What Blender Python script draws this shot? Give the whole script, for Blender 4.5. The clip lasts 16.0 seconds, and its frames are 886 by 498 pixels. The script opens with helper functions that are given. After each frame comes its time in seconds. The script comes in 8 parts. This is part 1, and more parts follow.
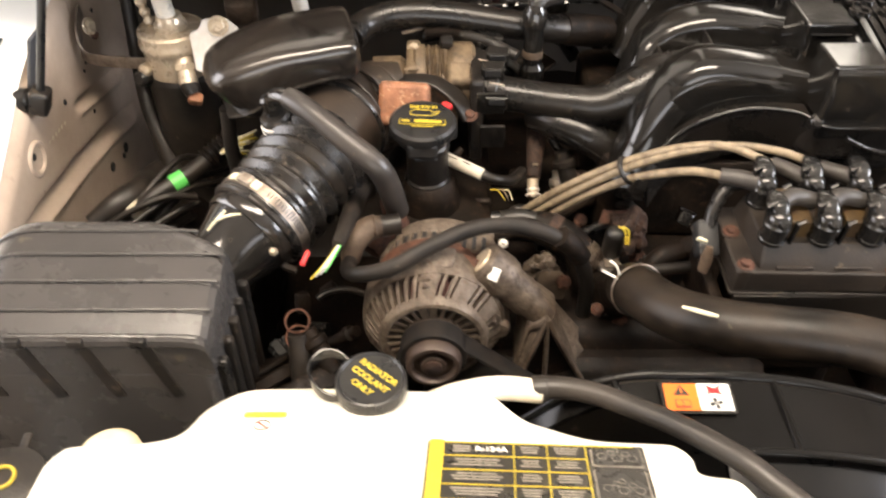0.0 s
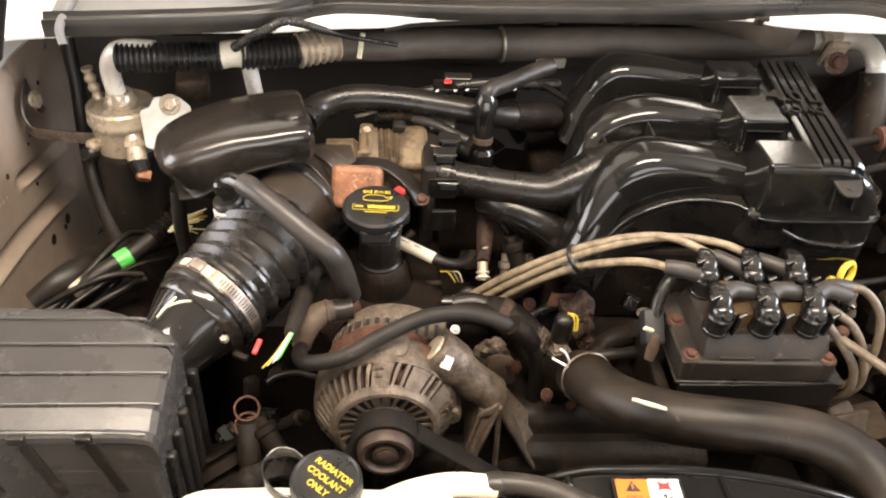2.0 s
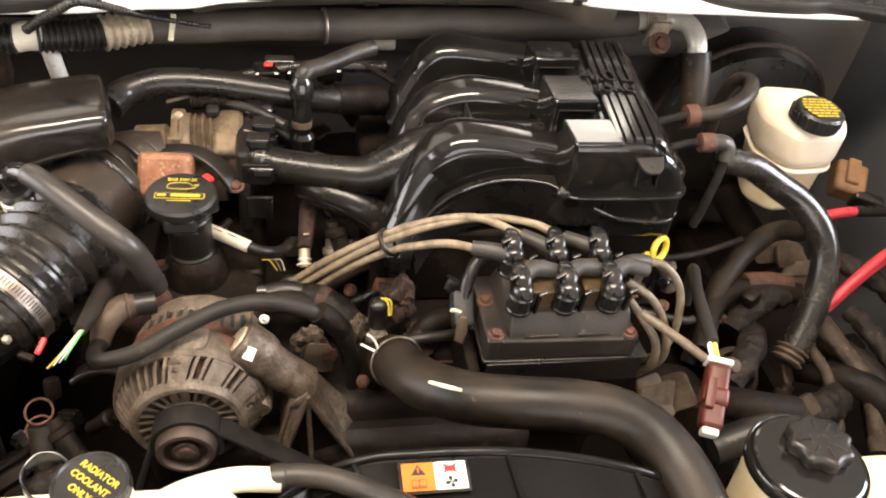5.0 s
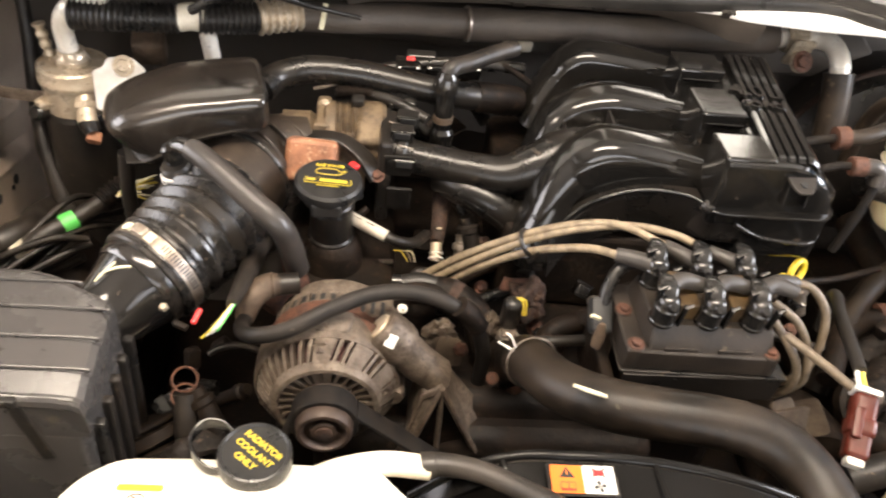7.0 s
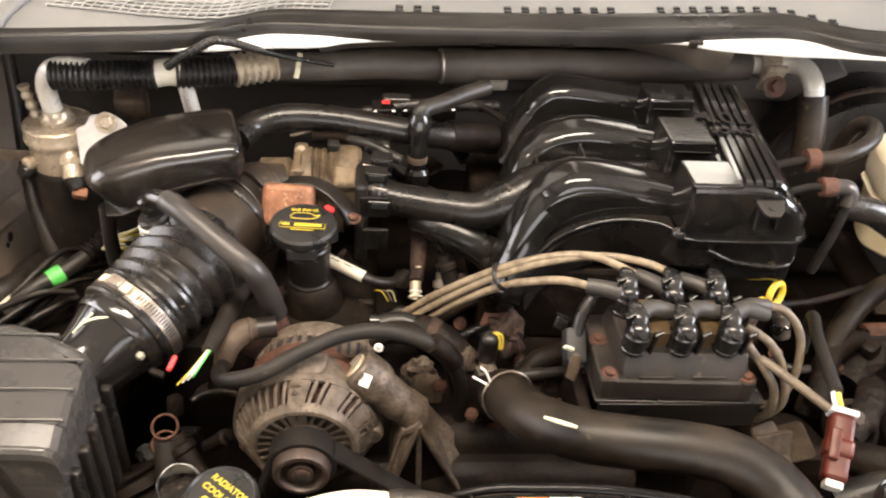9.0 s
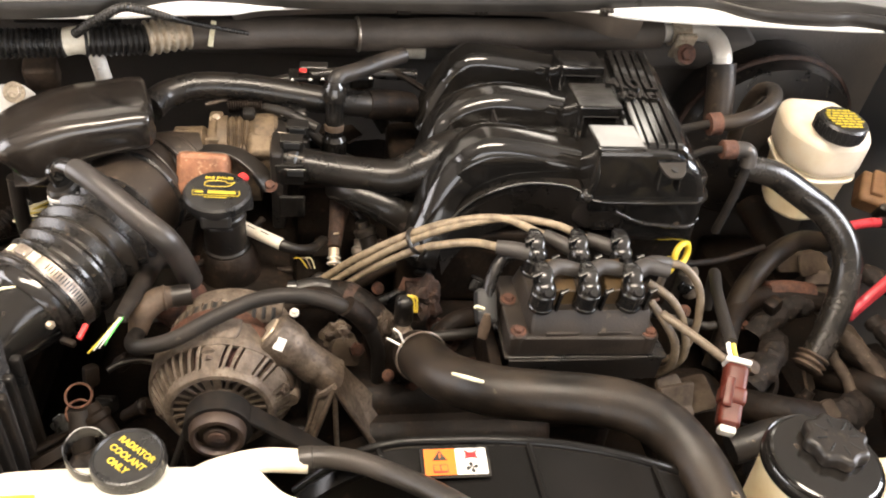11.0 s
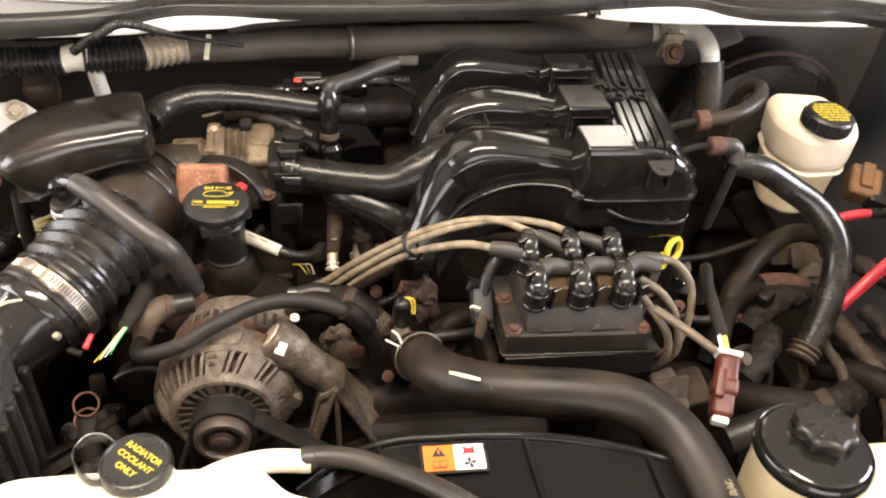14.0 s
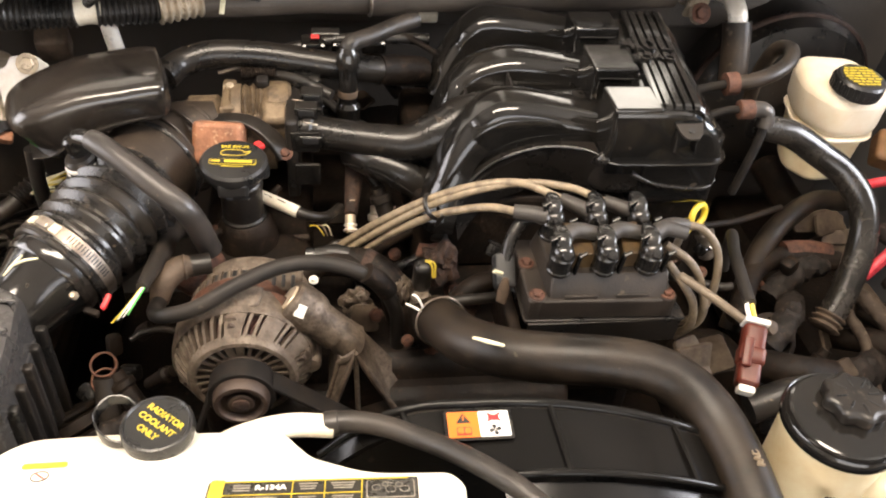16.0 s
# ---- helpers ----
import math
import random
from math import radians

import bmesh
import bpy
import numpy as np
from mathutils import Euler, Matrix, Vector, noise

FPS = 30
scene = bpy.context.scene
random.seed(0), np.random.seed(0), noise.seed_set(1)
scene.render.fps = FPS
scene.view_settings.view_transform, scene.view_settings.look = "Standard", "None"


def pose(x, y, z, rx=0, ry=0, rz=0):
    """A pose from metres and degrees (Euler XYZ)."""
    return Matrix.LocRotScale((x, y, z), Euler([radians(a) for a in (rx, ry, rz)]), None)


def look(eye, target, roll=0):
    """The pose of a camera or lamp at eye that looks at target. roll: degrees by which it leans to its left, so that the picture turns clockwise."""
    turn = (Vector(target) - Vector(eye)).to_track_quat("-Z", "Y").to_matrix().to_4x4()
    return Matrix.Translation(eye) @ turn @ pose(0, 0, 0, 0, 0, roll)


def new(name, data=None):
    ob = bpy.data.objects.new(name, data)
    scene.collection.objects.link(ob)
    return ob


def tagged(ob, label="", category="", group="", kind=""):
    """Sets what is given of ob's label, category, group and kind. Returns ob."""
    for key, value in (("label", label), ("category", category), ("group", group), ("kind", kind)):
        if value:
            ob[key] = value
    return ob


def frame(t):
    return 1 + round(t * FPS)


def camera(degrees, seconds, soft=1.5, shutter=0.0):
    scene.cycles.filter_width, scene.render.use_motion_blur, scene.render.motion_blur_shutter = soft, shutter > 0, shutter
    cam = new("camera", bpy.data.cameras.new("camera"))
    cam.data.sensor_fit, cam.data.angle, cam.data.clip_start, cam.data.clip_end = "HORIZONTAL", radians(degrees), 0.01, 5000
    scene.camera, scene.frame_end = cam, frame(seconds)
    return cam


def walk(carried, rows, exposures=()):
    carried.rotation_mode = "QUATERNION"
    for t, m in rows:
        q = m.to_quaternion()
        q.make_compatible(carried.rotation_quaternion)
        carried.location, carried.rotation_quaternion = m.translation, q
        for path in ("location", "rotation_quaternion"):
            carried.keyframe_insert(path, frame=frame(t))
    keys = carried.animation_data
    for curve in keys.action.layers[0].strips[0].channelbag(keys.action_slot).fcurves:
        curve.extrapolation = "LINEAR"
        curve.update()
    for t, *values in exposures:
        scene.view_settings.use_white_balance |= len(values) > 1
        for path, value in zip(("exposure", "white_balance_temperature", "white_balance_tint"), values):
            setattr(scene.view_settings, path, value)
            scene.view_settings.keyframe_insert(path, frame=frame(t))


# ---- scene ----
cam = camera(56.5, 16.0, soft=2.0, shutter=0.4)
METRES, EYE, TILT, LEAN, TURN = 0.56, 1.55, -42.0, 0.0, 0.0
ROWS = [
    (0.0, 0.0, 0.0, 0.0, -0.0, 0.0, -0.0),
    (0.5, -0.0903, -0.0032, 0.0206, -1.73, 2.4, -0.66),
    (1.0, -0.0875, -0.015, 0.0304, -3.86, 3.11, -1.09),
    (1.5, -0.0542, -0.0129, 0.0428, -4.06, 3.75, -1.27),
    (2.0, -0.0254, -0.014, 0.0588, -4.31, 3.58, -0.36),
    (2.5, 0.0093, -0.0218, 0.0637, -4.29, 3.38, 0.03),
    (3.0, 0.0658, -0.0078, 0.0601, -5.78, 2.95, 0.43),
    (3.5, 0.1153, -0.0082, 0.0568, -7.62, 2.42, 1.49),
    (4.0, 0.1545, -0.0133, 0.0579, -9.19, 2.58, 2.44),
    (6.5, 0.0713, -0.001, 0.0499, -9.76, 2.55, -0.77),
    (7.0, 0.0136, 0.0032, 0.0483, -6.37, 2.69, -2.99),
    (7.5, -0.0139, 0.0018, 0.0524, -3.4, 3.16, -4.24),
    (8.0, -0.0219, -0.005, 0.0486, -1.59, 4.03, -4.81),
    (8.5, 0.0118, -0.0093, 0.0465, -1.91, 4.63, -3.44),
    (9.0, 0.0908, -0.0215, 0.0456, -4.87, 5.42, -0.61),
    (11.5, 0.1458, -0.0604, 0.0164, -8.51, 3.6, 0.68),
    (12.0, 0.1008, -0.0779, 0.0195, -5.34, 4.04, -0.77),
    (12.5, 0.0755, -0.0824, 0.0138, -2.73, 4.5, -1.69),
    (13.0, 0.1223, -0.0829, 0.0159, -3.9, 4.38, -0.07),
    (13.5, 0.156, -0.0761, 0.017, -6.8, 4.21, 1.71),
    (14.0, 0.1544, -0.0844, 0.0166, -8.15, 4.07, 2.28),
    (14.5, 0.1512, -0.0899, 0.0145, -8.76, 4.17, 2.08),
    (15.0, 0.142, -0.0823, 0.0166, -8.48, 3.84, 1.69),
    (15.5, 0.1314, -0.0734, 0.0166, -8.0, 2.89, 1.7),
    (16.0, 0.1282, -0.0528, 0.0218, -7.89, 1.41, 1.54),
]
walk(cam, [(t, pose(0, 0, EYE, TILT, LEAN, TURN) @ pose(METRES * x, METRES * y, METRES * z, 90 + pitch, roll, yaw)) for t, x, y, z, yaw, pitch, roll in ROWS], [(0.0, 0.02), (0.5, 0.14), (1.5, 0.14), (2.5, 0.06), (4.0, 0.05), (7.5, 0.16), (9.0, 0.06), (12.5, 0.12), (14.5, 0.05), (16.0, 0.02)])

# ---- world and light ----
world = bpy.data.worlds.new("world")
scene.world = world
world.use_nodes = True
wn = world.node_tree.nodes
sky = wn.new("ShaderNodeTexSky")
sky.sky_type, sky.sun_disc = "NISHITA", False
sky.sun_elevation, sky.sun_rotation = radians(42), radians(200)
world.node_tree.links.new(sky.outputs[0], wn["Background"].inputs[0])
wn["Background"].inputs[1].default_value = 0.13


def area_lamp(name, eye, target, sx, sy, watts, colour):
    d = bpy.data.lights.new(name, "AREA")
    d.shape, d.size, d.size_y, d.energy, d.color = "RECTANGLE", sx, sy, watts, colour
    ob = new(name, d)
    ob.matrix_world = look(eye, target)
    return ob


# daylight through the window on each side and the open gate, warm tubes under the ceiling, a small lamp added by the
# hood for manifold highlights
area_lamp("daylight_door", (2.95, 0.1, 2.15), (0.0, 0.5, 1.15), 1.5, 1.1, 140, (0.92, 0.92, 0.97))
area_lamp("daylight_gate", (0.45, -3.42, 1.55), (0.3, 0.7, 1.2), 3.4, 1.9, 88, (1.0, 0.94, 0.92))
area_lamp("daylight_window", (-2.75, 0.5, 1.80), (0.0, 0.6, 1.15), 2.1, 1.5, 92, (1.0, 0.93, 0.92))
area_lamp("tube_light", (-0.1, 0.15, 2.88), (-0.1, 0.15, 0.0), 1.7, 0.42, 84, (1.0, 0.85, 0.69))
area_lamp("added_highlight_light", (0.50, 1.128, 1.449), (0.36, 0.62, 1.12), 0.25, 0.070, 0.29, (1.0, 0.90, 0.76))



# ---- materials ----
def mat(name, c, rough=0.5, metal=0.0, c2=None, scale=30.0, lo=0.4, hi=0.65, bump=0.1, bscale=400.0, rvar=0.12, spec=0.5, coat=0.0, speck=None, speck_at=0.68):
    m = bpy.data.materials.new(name)
    m.use_nodes = True
    nt = m.node_tree
    n, l = nt.nodes, nt.links
    b = n["Principled BSDF"]
    b.inputs["Metallic"].default_value = metal
    b.inputs["Specular IOR Level"].default_value = spec
    b.inputs["Coat Weight"].default_value = coat
    b.inputs["Coat Roughness"].default_value = 0.08
    tc = n.new("ShaderNodeTexCoord")
    n1 = n.new("ShaderNodeTexNoise")
    n1.inputs["Scale"].default_value, n1.inputs["Detail"].default_value, n1.inputs["Roughness"].default_value = scale, 10, 0.68
    l.new(tc.outputs["Object"], n1.inputs["Vector"])
    r1 = n.new("ShaderNodeValToRGB")
    r1.color_ramp.elements[0].position, r1.color_ramp.elements[1].position = lo, hi
    c2 = c2 or tuple(v * 0.75 for v in c)
    r1.color_ramp.elements[0].color, r1.color_ramp.elements[1].color = (*c, 1), (*c2, 1)
    l.new(n1.outputs["Fac"], r1.inputs["Fac"])
    colour = r1.outputs["Color"]
    n2 = n.new("ShaderNodeTexNoise")
    n2.inputs["Scale"].default_value, n2.inputs["Detail"].default_value = bscale, 4
    l.new(tc.outputs["Object"], n2.inputs["Vector"])
    if speck:
        n3 = n.new("ShaderNodeTexNoise")
        n3.inputs["Scale"].default_value, n3.inputs["Detail"].default_value = scale * 4.3, 6
        l.new(tc.outputs["Object"], n3.inputs["Vector"])
        r3 = n.new("ShaderNodeValToRGB")
        r3.color_ramp.elements[0].position, r3.color_ramp.elements[1].position = speck_at - 0.07, speck_at + 0.05
        l.new(n3.outputs["Fac"], r3.inputs["Fac"])
        mx = n.new("ShaderNodeMix")
        mx.data_type = "RGBA"
        l.new(r3.outputs["Color"], mx.inputs["Factor"])
        l.new(colour, mx.inputs["A"])
        mx.inputs["B"].default_value = (*speck, 1)
        colour = mx.outputs["Result"]
    l.new(colour, b.inputs["Base Color"])
    mr = n.new("ShaderNodeMapRange")
    mr.inputs["From Min"].default_value, mr.inputs["From Max"].default_value = 0.3, 0.7
    mr.inputs["To Min"].default_value, mr.inputs["To Max"].default_value = max(0.03, rough - rvar), min(1.0, rough + rvar)
    l.new(n1.outputs["Fac"], mr.inputs["Value"])
    l.new(mr.outputs["Result"], b.inputs["Roughness"])
    if bump:
        bp = n.new("ShaderNodeBump")
        bp.inputs["Strength"].default_value, bp.inputs["Distance"].default_value = bump, 0.002
        l.new(n2.outputs["Fac"], bp.inputs["Height"])
        l.new(bp.outputs["Normal"], b.inputs["Normal"])
    return m


DUST = (0.16, 0.115, 0.08)
M_GLOSS = mat("gloss_black_plastic", (0.007, 0.0066, 0.0062), 0.125, c2=(0.015, 0.0125, 0.010), scale=14, lo=0.45, hi=0.75, rvar=0.06, spec=0.62, bump=0.04, bscale=220, speck=(0.06, 0.046, 0.034), speck_at=0.74)
M_BLACK = mat("black_plastic", (0.010, 0.0093, 0.0086), 0.34, c2=(0.020, 0.0155, 0.012), scale=22, spec=0.40, bump=0.12, speck=(0.08, 0.062, 0.045), speck_at=0.70)
M_LID = mat("grained_grey_plastic", (0.044, 0.041, 0.039), 0.27, rvar=0.05, c2=(0.054, 0.049, 0.046), scale=12, bump=0.08, bscale=700, speck=(0.10, 0.085, 0.065), speck_at=0.76)
M_CAP = mat("satin_black_cap", (0.010, 0.010, 0.010), 0.33, c2=(0.018, 0.017, 0.016), scale=40, bump=0.06)
M_RUBBER = mat("dusty_rubber", (0.010, 0.009, 0.008), 0.42, spec=0.4, c2=(0.028, 0.022, 0.017), scale=26, bump=0.2, bscale=500, speck=DUST, speck_at=0.74)
M_HOSE = mat("hose_rubber", (0.007, 0.0053, 0.0038), 0.42, c2=(0.027, 0.0185, 0.0115), scale=22, bump=0.14, spec=0.32, bscale=700, speck=(0.12, 0.10, 0.07), speck_at=0.77)
M_FOAM = mat("foam_sleeve", (0.058, 0.046, 0.036), 0.6, c2=(0.092, 0.074, 0.058), scale=14, bump=0.25, bscale=300)
M_CONDUIT = mat("corrugated_conduit", (0.010, 0.0095, 0.009), 0.32, spec=0.40, c2=(0.022, 0.019, 0.016), scale=30, bump=0.05)
# oily grime, its colour darkened further to give the bay's depths their shade
M_SHADED_GRIME = mat("shaded_oily_grime", (0.0050, 0.0037, 0.0028), 0.58, spec=0.16, c2=(0.0186, 0.0118, 0.0074), scale=28, lo=0.42, hi=0.7, bump=0.5, bscale=160, speck=(0.0310, 0.0186, 0.0118), speck_at=0.66)
M_ALU = mat("dirty_cast_aluminium", (0.152, 0.121, 0.092), 0.6, 0.25, c2=(0.056, 0.040, 0.029), scale=75, lo=0.38, hi=0.66, bump=0.5, bscale=260, speck=(0.09, 0.06, 0.04), speck_at=0.62)
M_BRK = mat("grey_grimy_casting", (0.128, 0.099, 0.073), 0.55, 0.2, c2=(0.036, 0.025, 0.017), scale=60, lo=0.38, hi=0.62, bump=0.5, bscale=260, speck=(0.05, 0.033, 0.022), speck_at=0.6)
M_BELLOW = mat("oily_bellows_rubber", (0.011, 0.0102, 0.0095), 0.29, c2=(0.030, 0.024, 0.0185), scale=34, lo=0.42, hi=0.70, rvar=0.12, bump=0.10, bscale=260, speck=(0.11, 0.085, 0.06), speck_at=0.70)
M_SATINHOSE = mat("dusty_heater_hose", (0.011, 0.0098, 0.0088), 0.52, spec=0.26, c2=(0.025, 0.020, 0.016), scale=24, lo=0.4, hi=0.7, rvar=0.06, bump=0.05, speck=(0.12, 0.095, 0.07), speck_at=0.72)
M_SHINYHOSE = mat("shiny_mottled_hose", (0.010, 0.009, 0.008), 0.25, c2=(0.030, 0.025, 0.020), scale=30, lo=0.42, hi=0.70, rvar=0.09, bump=0.05, speck=(0.07, 0.055, 0.042), speck_at=0.72)
M_TANBOOT = mat("tan_dirty_rubber", (0.098, 0.068, 0.046), 0.62, spec=0.3, c2=(0.038, 0.026, 0.018), scale=36, bump=0.4, bscale=220)
M_TANKW = mat("aged_white_polythene", (0.80, 0.73, 0.60), 0.40, c2=(0.74, 0.62, 0.45), scale=14, bump=0.08, speck=(0.48, 0.36, 0.22), speck_at=0.79)
M_SHROUD = mat("smooth_black_shroud", (0.005, 0.0046, 0.0042), 0.20, c2=(0.010, 0.0085, 0.007), scale=10, lo=0.45, hi=0.75, rvar=0.06, bump=0.02, spec=0.24)
M_SLEEVE = mat("grey_rubber_sleeve", (0.040, 0.035, 0.031), 0.5, c2=(0.024, 0.020, 0.017), scale=40, bump=0.15)
M_OVERFLOW = mat("grey_dusty_hose", (0.015, 0.013, 0.011), 0.40, c2=(0.034, 0.027, 0.021), scale=14, bump=0.10, bscale=500)
M_GPRINT = mat("grey_fine_print", (0.30, 0.27, 0.22), 0.5, c2=(0.20, 0.18, 0.15), scale=300, bump=0)
M_TB = mat("dusty_alloy_casting", (0.165, 0.118, 0.070), 0.58, 0.25, c2=(0.045, 0.031, 0.020), scale=52, bump=0.4, bscale=300)
M_BRIGHT = mat("bright_aluminium", (0.86, 0.83, 0.76), 0.32, 0.2, c2=(0.68, 0.62, 0.53), scale=24, bump=0.1)
M_CAN = mat("champagne_aluminium", (0.52, 0.44, 0.335), 0.30, 0.4, c2=(0.34, 0.265, 0.18), scale=34, lo=0.42, hi=0.72, bump=0.10, speck=(0.17, 0.10, 0.055), speck_at=0.70)
M_ZINC = mat("zinc_bracket", (0.66, 0.645, 0.62), 0.42, 0.35, c2=(0.48, 0.45, 0.41), scale=30, bump=0.1)
M_STEEL = mat("dull_steel", (0.40, 0.36, 0.31), 0.45, 0.8, c2=(0.22, 0.17, 0.13), scale=60, bump=0.2)
M_RESO = mat("satin_black_plastic", (0.010, 0.0085, 0.0075), 0.18, spec=0.75, c2=(0.021, 0.0165, 0.013), scale=9, bump=0.03, rvar=0.07, speck=(0.08, 0.060, 0.045), speck_at=0.74)
M_RUST = mat("rusty_steel", (0.105, 0.041, 0.022), 0.75, 0.15, c2=(0.036, 0.018, 0.012), scale=110, bump=0.5, bscale=350)
M_COPPER = mat("rusty_copper_block", (0.36, 0.155, 0.080), 0.62, 0.15, c2=(0.13, 0.062, 0.036), scale=46, lo=0.35, hi=0.7, bump=0.6, bscale=180, speck=(0.50, 0.30, 0.18), speck_at=0.66)
M_CREAM = mat("cream_polythene", (0.80, 0.76, 0.65), 0.42, c2=(0.76, 0.70, 0.57), scale=8, bump=0.05)
M_AGED = mat("yellowed_polythene", (0.78, 0.68, 0.46), 0.42, c2=(0.70, 0.55, 0.32), scale=18, bump=0.08, speck=(0.45, 0.33, 0.18), speck_at=0.78)
M_WIRE = mat("beige_silicone", (0.26, 0.205, 0.135), 0.45, c2=(0.12, 0.088, 0.055), scale=90, bump=0.1)
# darker beige, for the leads beside the coil and the maroon connector
M_DARKWIRE = mat("darker_silicone", (0.135, 0.102, 0.066), 0.5, c2=(0.055, 0.040, 0.026), scale=70, bump=0.1)
M_WHITE = mat("white_body_paint", (0.82, 0.81, 0.78), 0.22, c2=(0.78, 0.77, 0.73), scale=6, bump=0.02, coat=0.5)
M_APRON = mat("taupe_primer_paint", (0.54, 0.44, 0.35), 0.42, c2=(0.42, 0.33, 0.255), scale=7, bump=0.12, bscale=500, speck=(0.17, 0.12, 0.085), speck_at=0.74)
M_CLAMP = mat("worn_clamp_steel", (0.34, 0.29, 0.24), 0.36, 0.8, c2=(0.13, 0.10, 0.08), scale=50, bump=0.15)
M_SEAL = mat("weatherstrip_rubber", (0.012, 0.011, 0.010), 0.36, spec=0.3, c2=(0.024, 0.021, 0.018), scale=12, bump=0.06)
M_COWL = mat("grey_cowl_plastic", (0.15, 0.15, 0.15), 0.6, c2=(0.19, 0.185, 0.18), scale=12, bump=0.15, bscale=700)
M_WALLPAD = mat("bulkhead_mat", (0.060, 0.052, 0.045), 0.8, c2=(0.085, 0.072, 0.060), scale=9, bump=0.3, bscale=260)
M_DARKPAINT = mat("dark_grey_paint", (0.055, 0.060, 0.070), 0.5, c2=(0.085, 0.080, 0.078), scale=8, bump=0.1)
M_CRUST = mat("crusted_rust", (0.0450, 0.0204, 0.0108), 0.8, c2=(0.0132, 0.0072, 0.0048), scale=120, lo=0.40, hi=0.62, bump=0.8, bscale=300)
M_MAROON = mat("maroon_plastic", (0.082, 0.0155, 0.0085), 0.36, spec=0.3, c2=(0.055, 0.0125, 0.0075), scale=30, bump=0.05)
M_BROWN = mat("brown_plastic", (0.25, 0.135, 0.065), 0.5, c2=(0.17, 0.09, 0.045), scale=30, bump=0.1)
M_YELLOW = mat("yellow_plastic", (0.78, 0.60, 0.04), 0.4, c2=(0.60, 0.44, 0.05), scale=30, bump=0.05)
M_YPRINT = mat("yellow_print", (0.56, 0.43, 0.035), 0.5, c2=(0.44, 0.33, 0.035), scale=60, bump=0)
M_WPRINT = mat("white_print", (0.80, 0.78, 0.72), 0.5, bump=0)
# black of printed marks, also painted as the shade inside slots and holes
M_BPRINT_GAPSHADE = mat("black_print_and_gap_shade", (0.018, 0.018, 0.018), 0.5, bump=0)
M_STICKER = mat("glossy_dark_print", (0.034, 0.031, 0.026), 0.30, spec=0.6, bump=0)
M_ORANGE = mat("orange_print", (0.72, 0.16, 0.012), 0.45, c2=(0.66, 0.14, 0.012), scale=50, bump=0)
M_REDP = mat("red_print", (0.62, 0.03, 0.03), 0.45, bump=0)
M_RED = mat("red_wire", (0.52, 0.042, 0.058), 0.34, c2=(0.42, 0.028, 0.036), scale=40, bump=0.03)
M_GREEN = mat("green_tape", (0.12, 0.62, 0.12), 0.45, bump=0.05)
M_CHALK = mat("yellowish_paint_mark", (0.74, 0.70, 0.50), 0.7, c2=(0.60, 0.54, 0.36), scale=200, bump=0.1)
M_TAPE = mat("pale_tape", (0.62, 0.58, 0.48), 0.6, c2=(0.50, 0.44, 0.34), scale=80, bump=0.1)
M_AMBER = mat("amber_resin", (0.075, 0.046, 0.018), 0.4, c2=(0.040, 0.024, 0.011), scale=40, bump=0.1)
M_PULLEY = mat("worn_pulley_steel", (0.050, 0.034, 0.026), 0.5, 0.3, c2=(0.055, 0.036, 0.026), scale=50, bump=0.2)
M_WINDING = mat("copper_winding", (0.07, 0.020, 0.013), 0.6, 0.2, c2=(0.025, 0.010, 0.008), scale=80, bump=0.4)
M_COIL = mat("dusty_coil_plastic", (0.017, 0.014, 0.0115), 0.46, spec=0.42, c2=(0.034, 0.026, 0.020), scale=18, bump=0.2, bscale=500, speck=(0.12, 0.09, 0.06), speck_at=0.74)
M_SEMI = mat("worn_black_moulding", (0.008, 0.0075, 0.007), 0.27, spec=0.38, c2=(0.022, 0.018, 0.015), scale=16, lo=0.42, hi=0.7, rvar=0.08, bump=0.05, bscale=240, speck=(0.06, 0.046, 0.034), speck_at=0.72)
M_PIPE = mat("dull_black_pipe", (0.007, 0.0064, 0.0058), 0.29, c2=(0.016, 0.0128, 0.010), scale=20, lo=0.42, hi=0.7, rvar=0.08, spec=0.40, bump=0.08, bscale=240, speck=(0.06, 0.046, 0.034), speck_at=0.72)
M_BOOT = mat("glossy_moulded_rubber", (0.008, 0.0078, 0.0076), 0.20, c2=(0.016, 0.014, 0.012), scale=60, rvar=0.08, bump=0.05, spec=0.6)
M_BELT = mat("matt_belt_rubber", (0.007, 0.006, 0.0055), 0.72, spec=0.2, c2=(0.018, 0.014, 0.011), scale=60, bump=0.1)
M_MESH = mat("pale_mesh_plastic", (0.30, 0.295, 0.285), 0.55, c2=(0.22, 0.215, 0.205), scale=40, bump=0.1)
M_GREYHOSE = mat("worn_grey_hose", (0.026, 0.023, 0.021), 0.40, c2=(0.050, 0.041, 0.034), scale=24, lo=0.4, hi=0.7, rvar=0.08, bump=0.08, speck=(0.13, 0.10, 0.07), speck_at=0.74)
M_OLDSTEEL = mat("brown_dusty_steel", (0.072, 0.053, 0.036), 0.75, 0.0, spec=0.2, c2=(0.032, 0.022, 0.015), scale=45, lo=0.38, hi=0.64, bump=0.4, bscale=200)
M_LOOM = mat("brown_dusty_tape", (0.055, 0.039, 0.027), 0.75, spec=0.25, c2=(0.028, 0.020, 0.015), scale=55, lo=0.36, hi=0.62, bump=0.7, bscale=180, speck=(0.16, 0.12, 0.085), speck_at=0.70)
M_LOOM2 = mat("dark_grimy_tape", (0.018, 0.0128, 0.0096), 0.7, spec=0.25, c2=(0.006, 0.0047, 0.0037), scale=50, lo=0.38, hi=0.62, bump=0.7, bscale=180, speck=(0.085, 0.058, 0.040), speck_at=0.68)
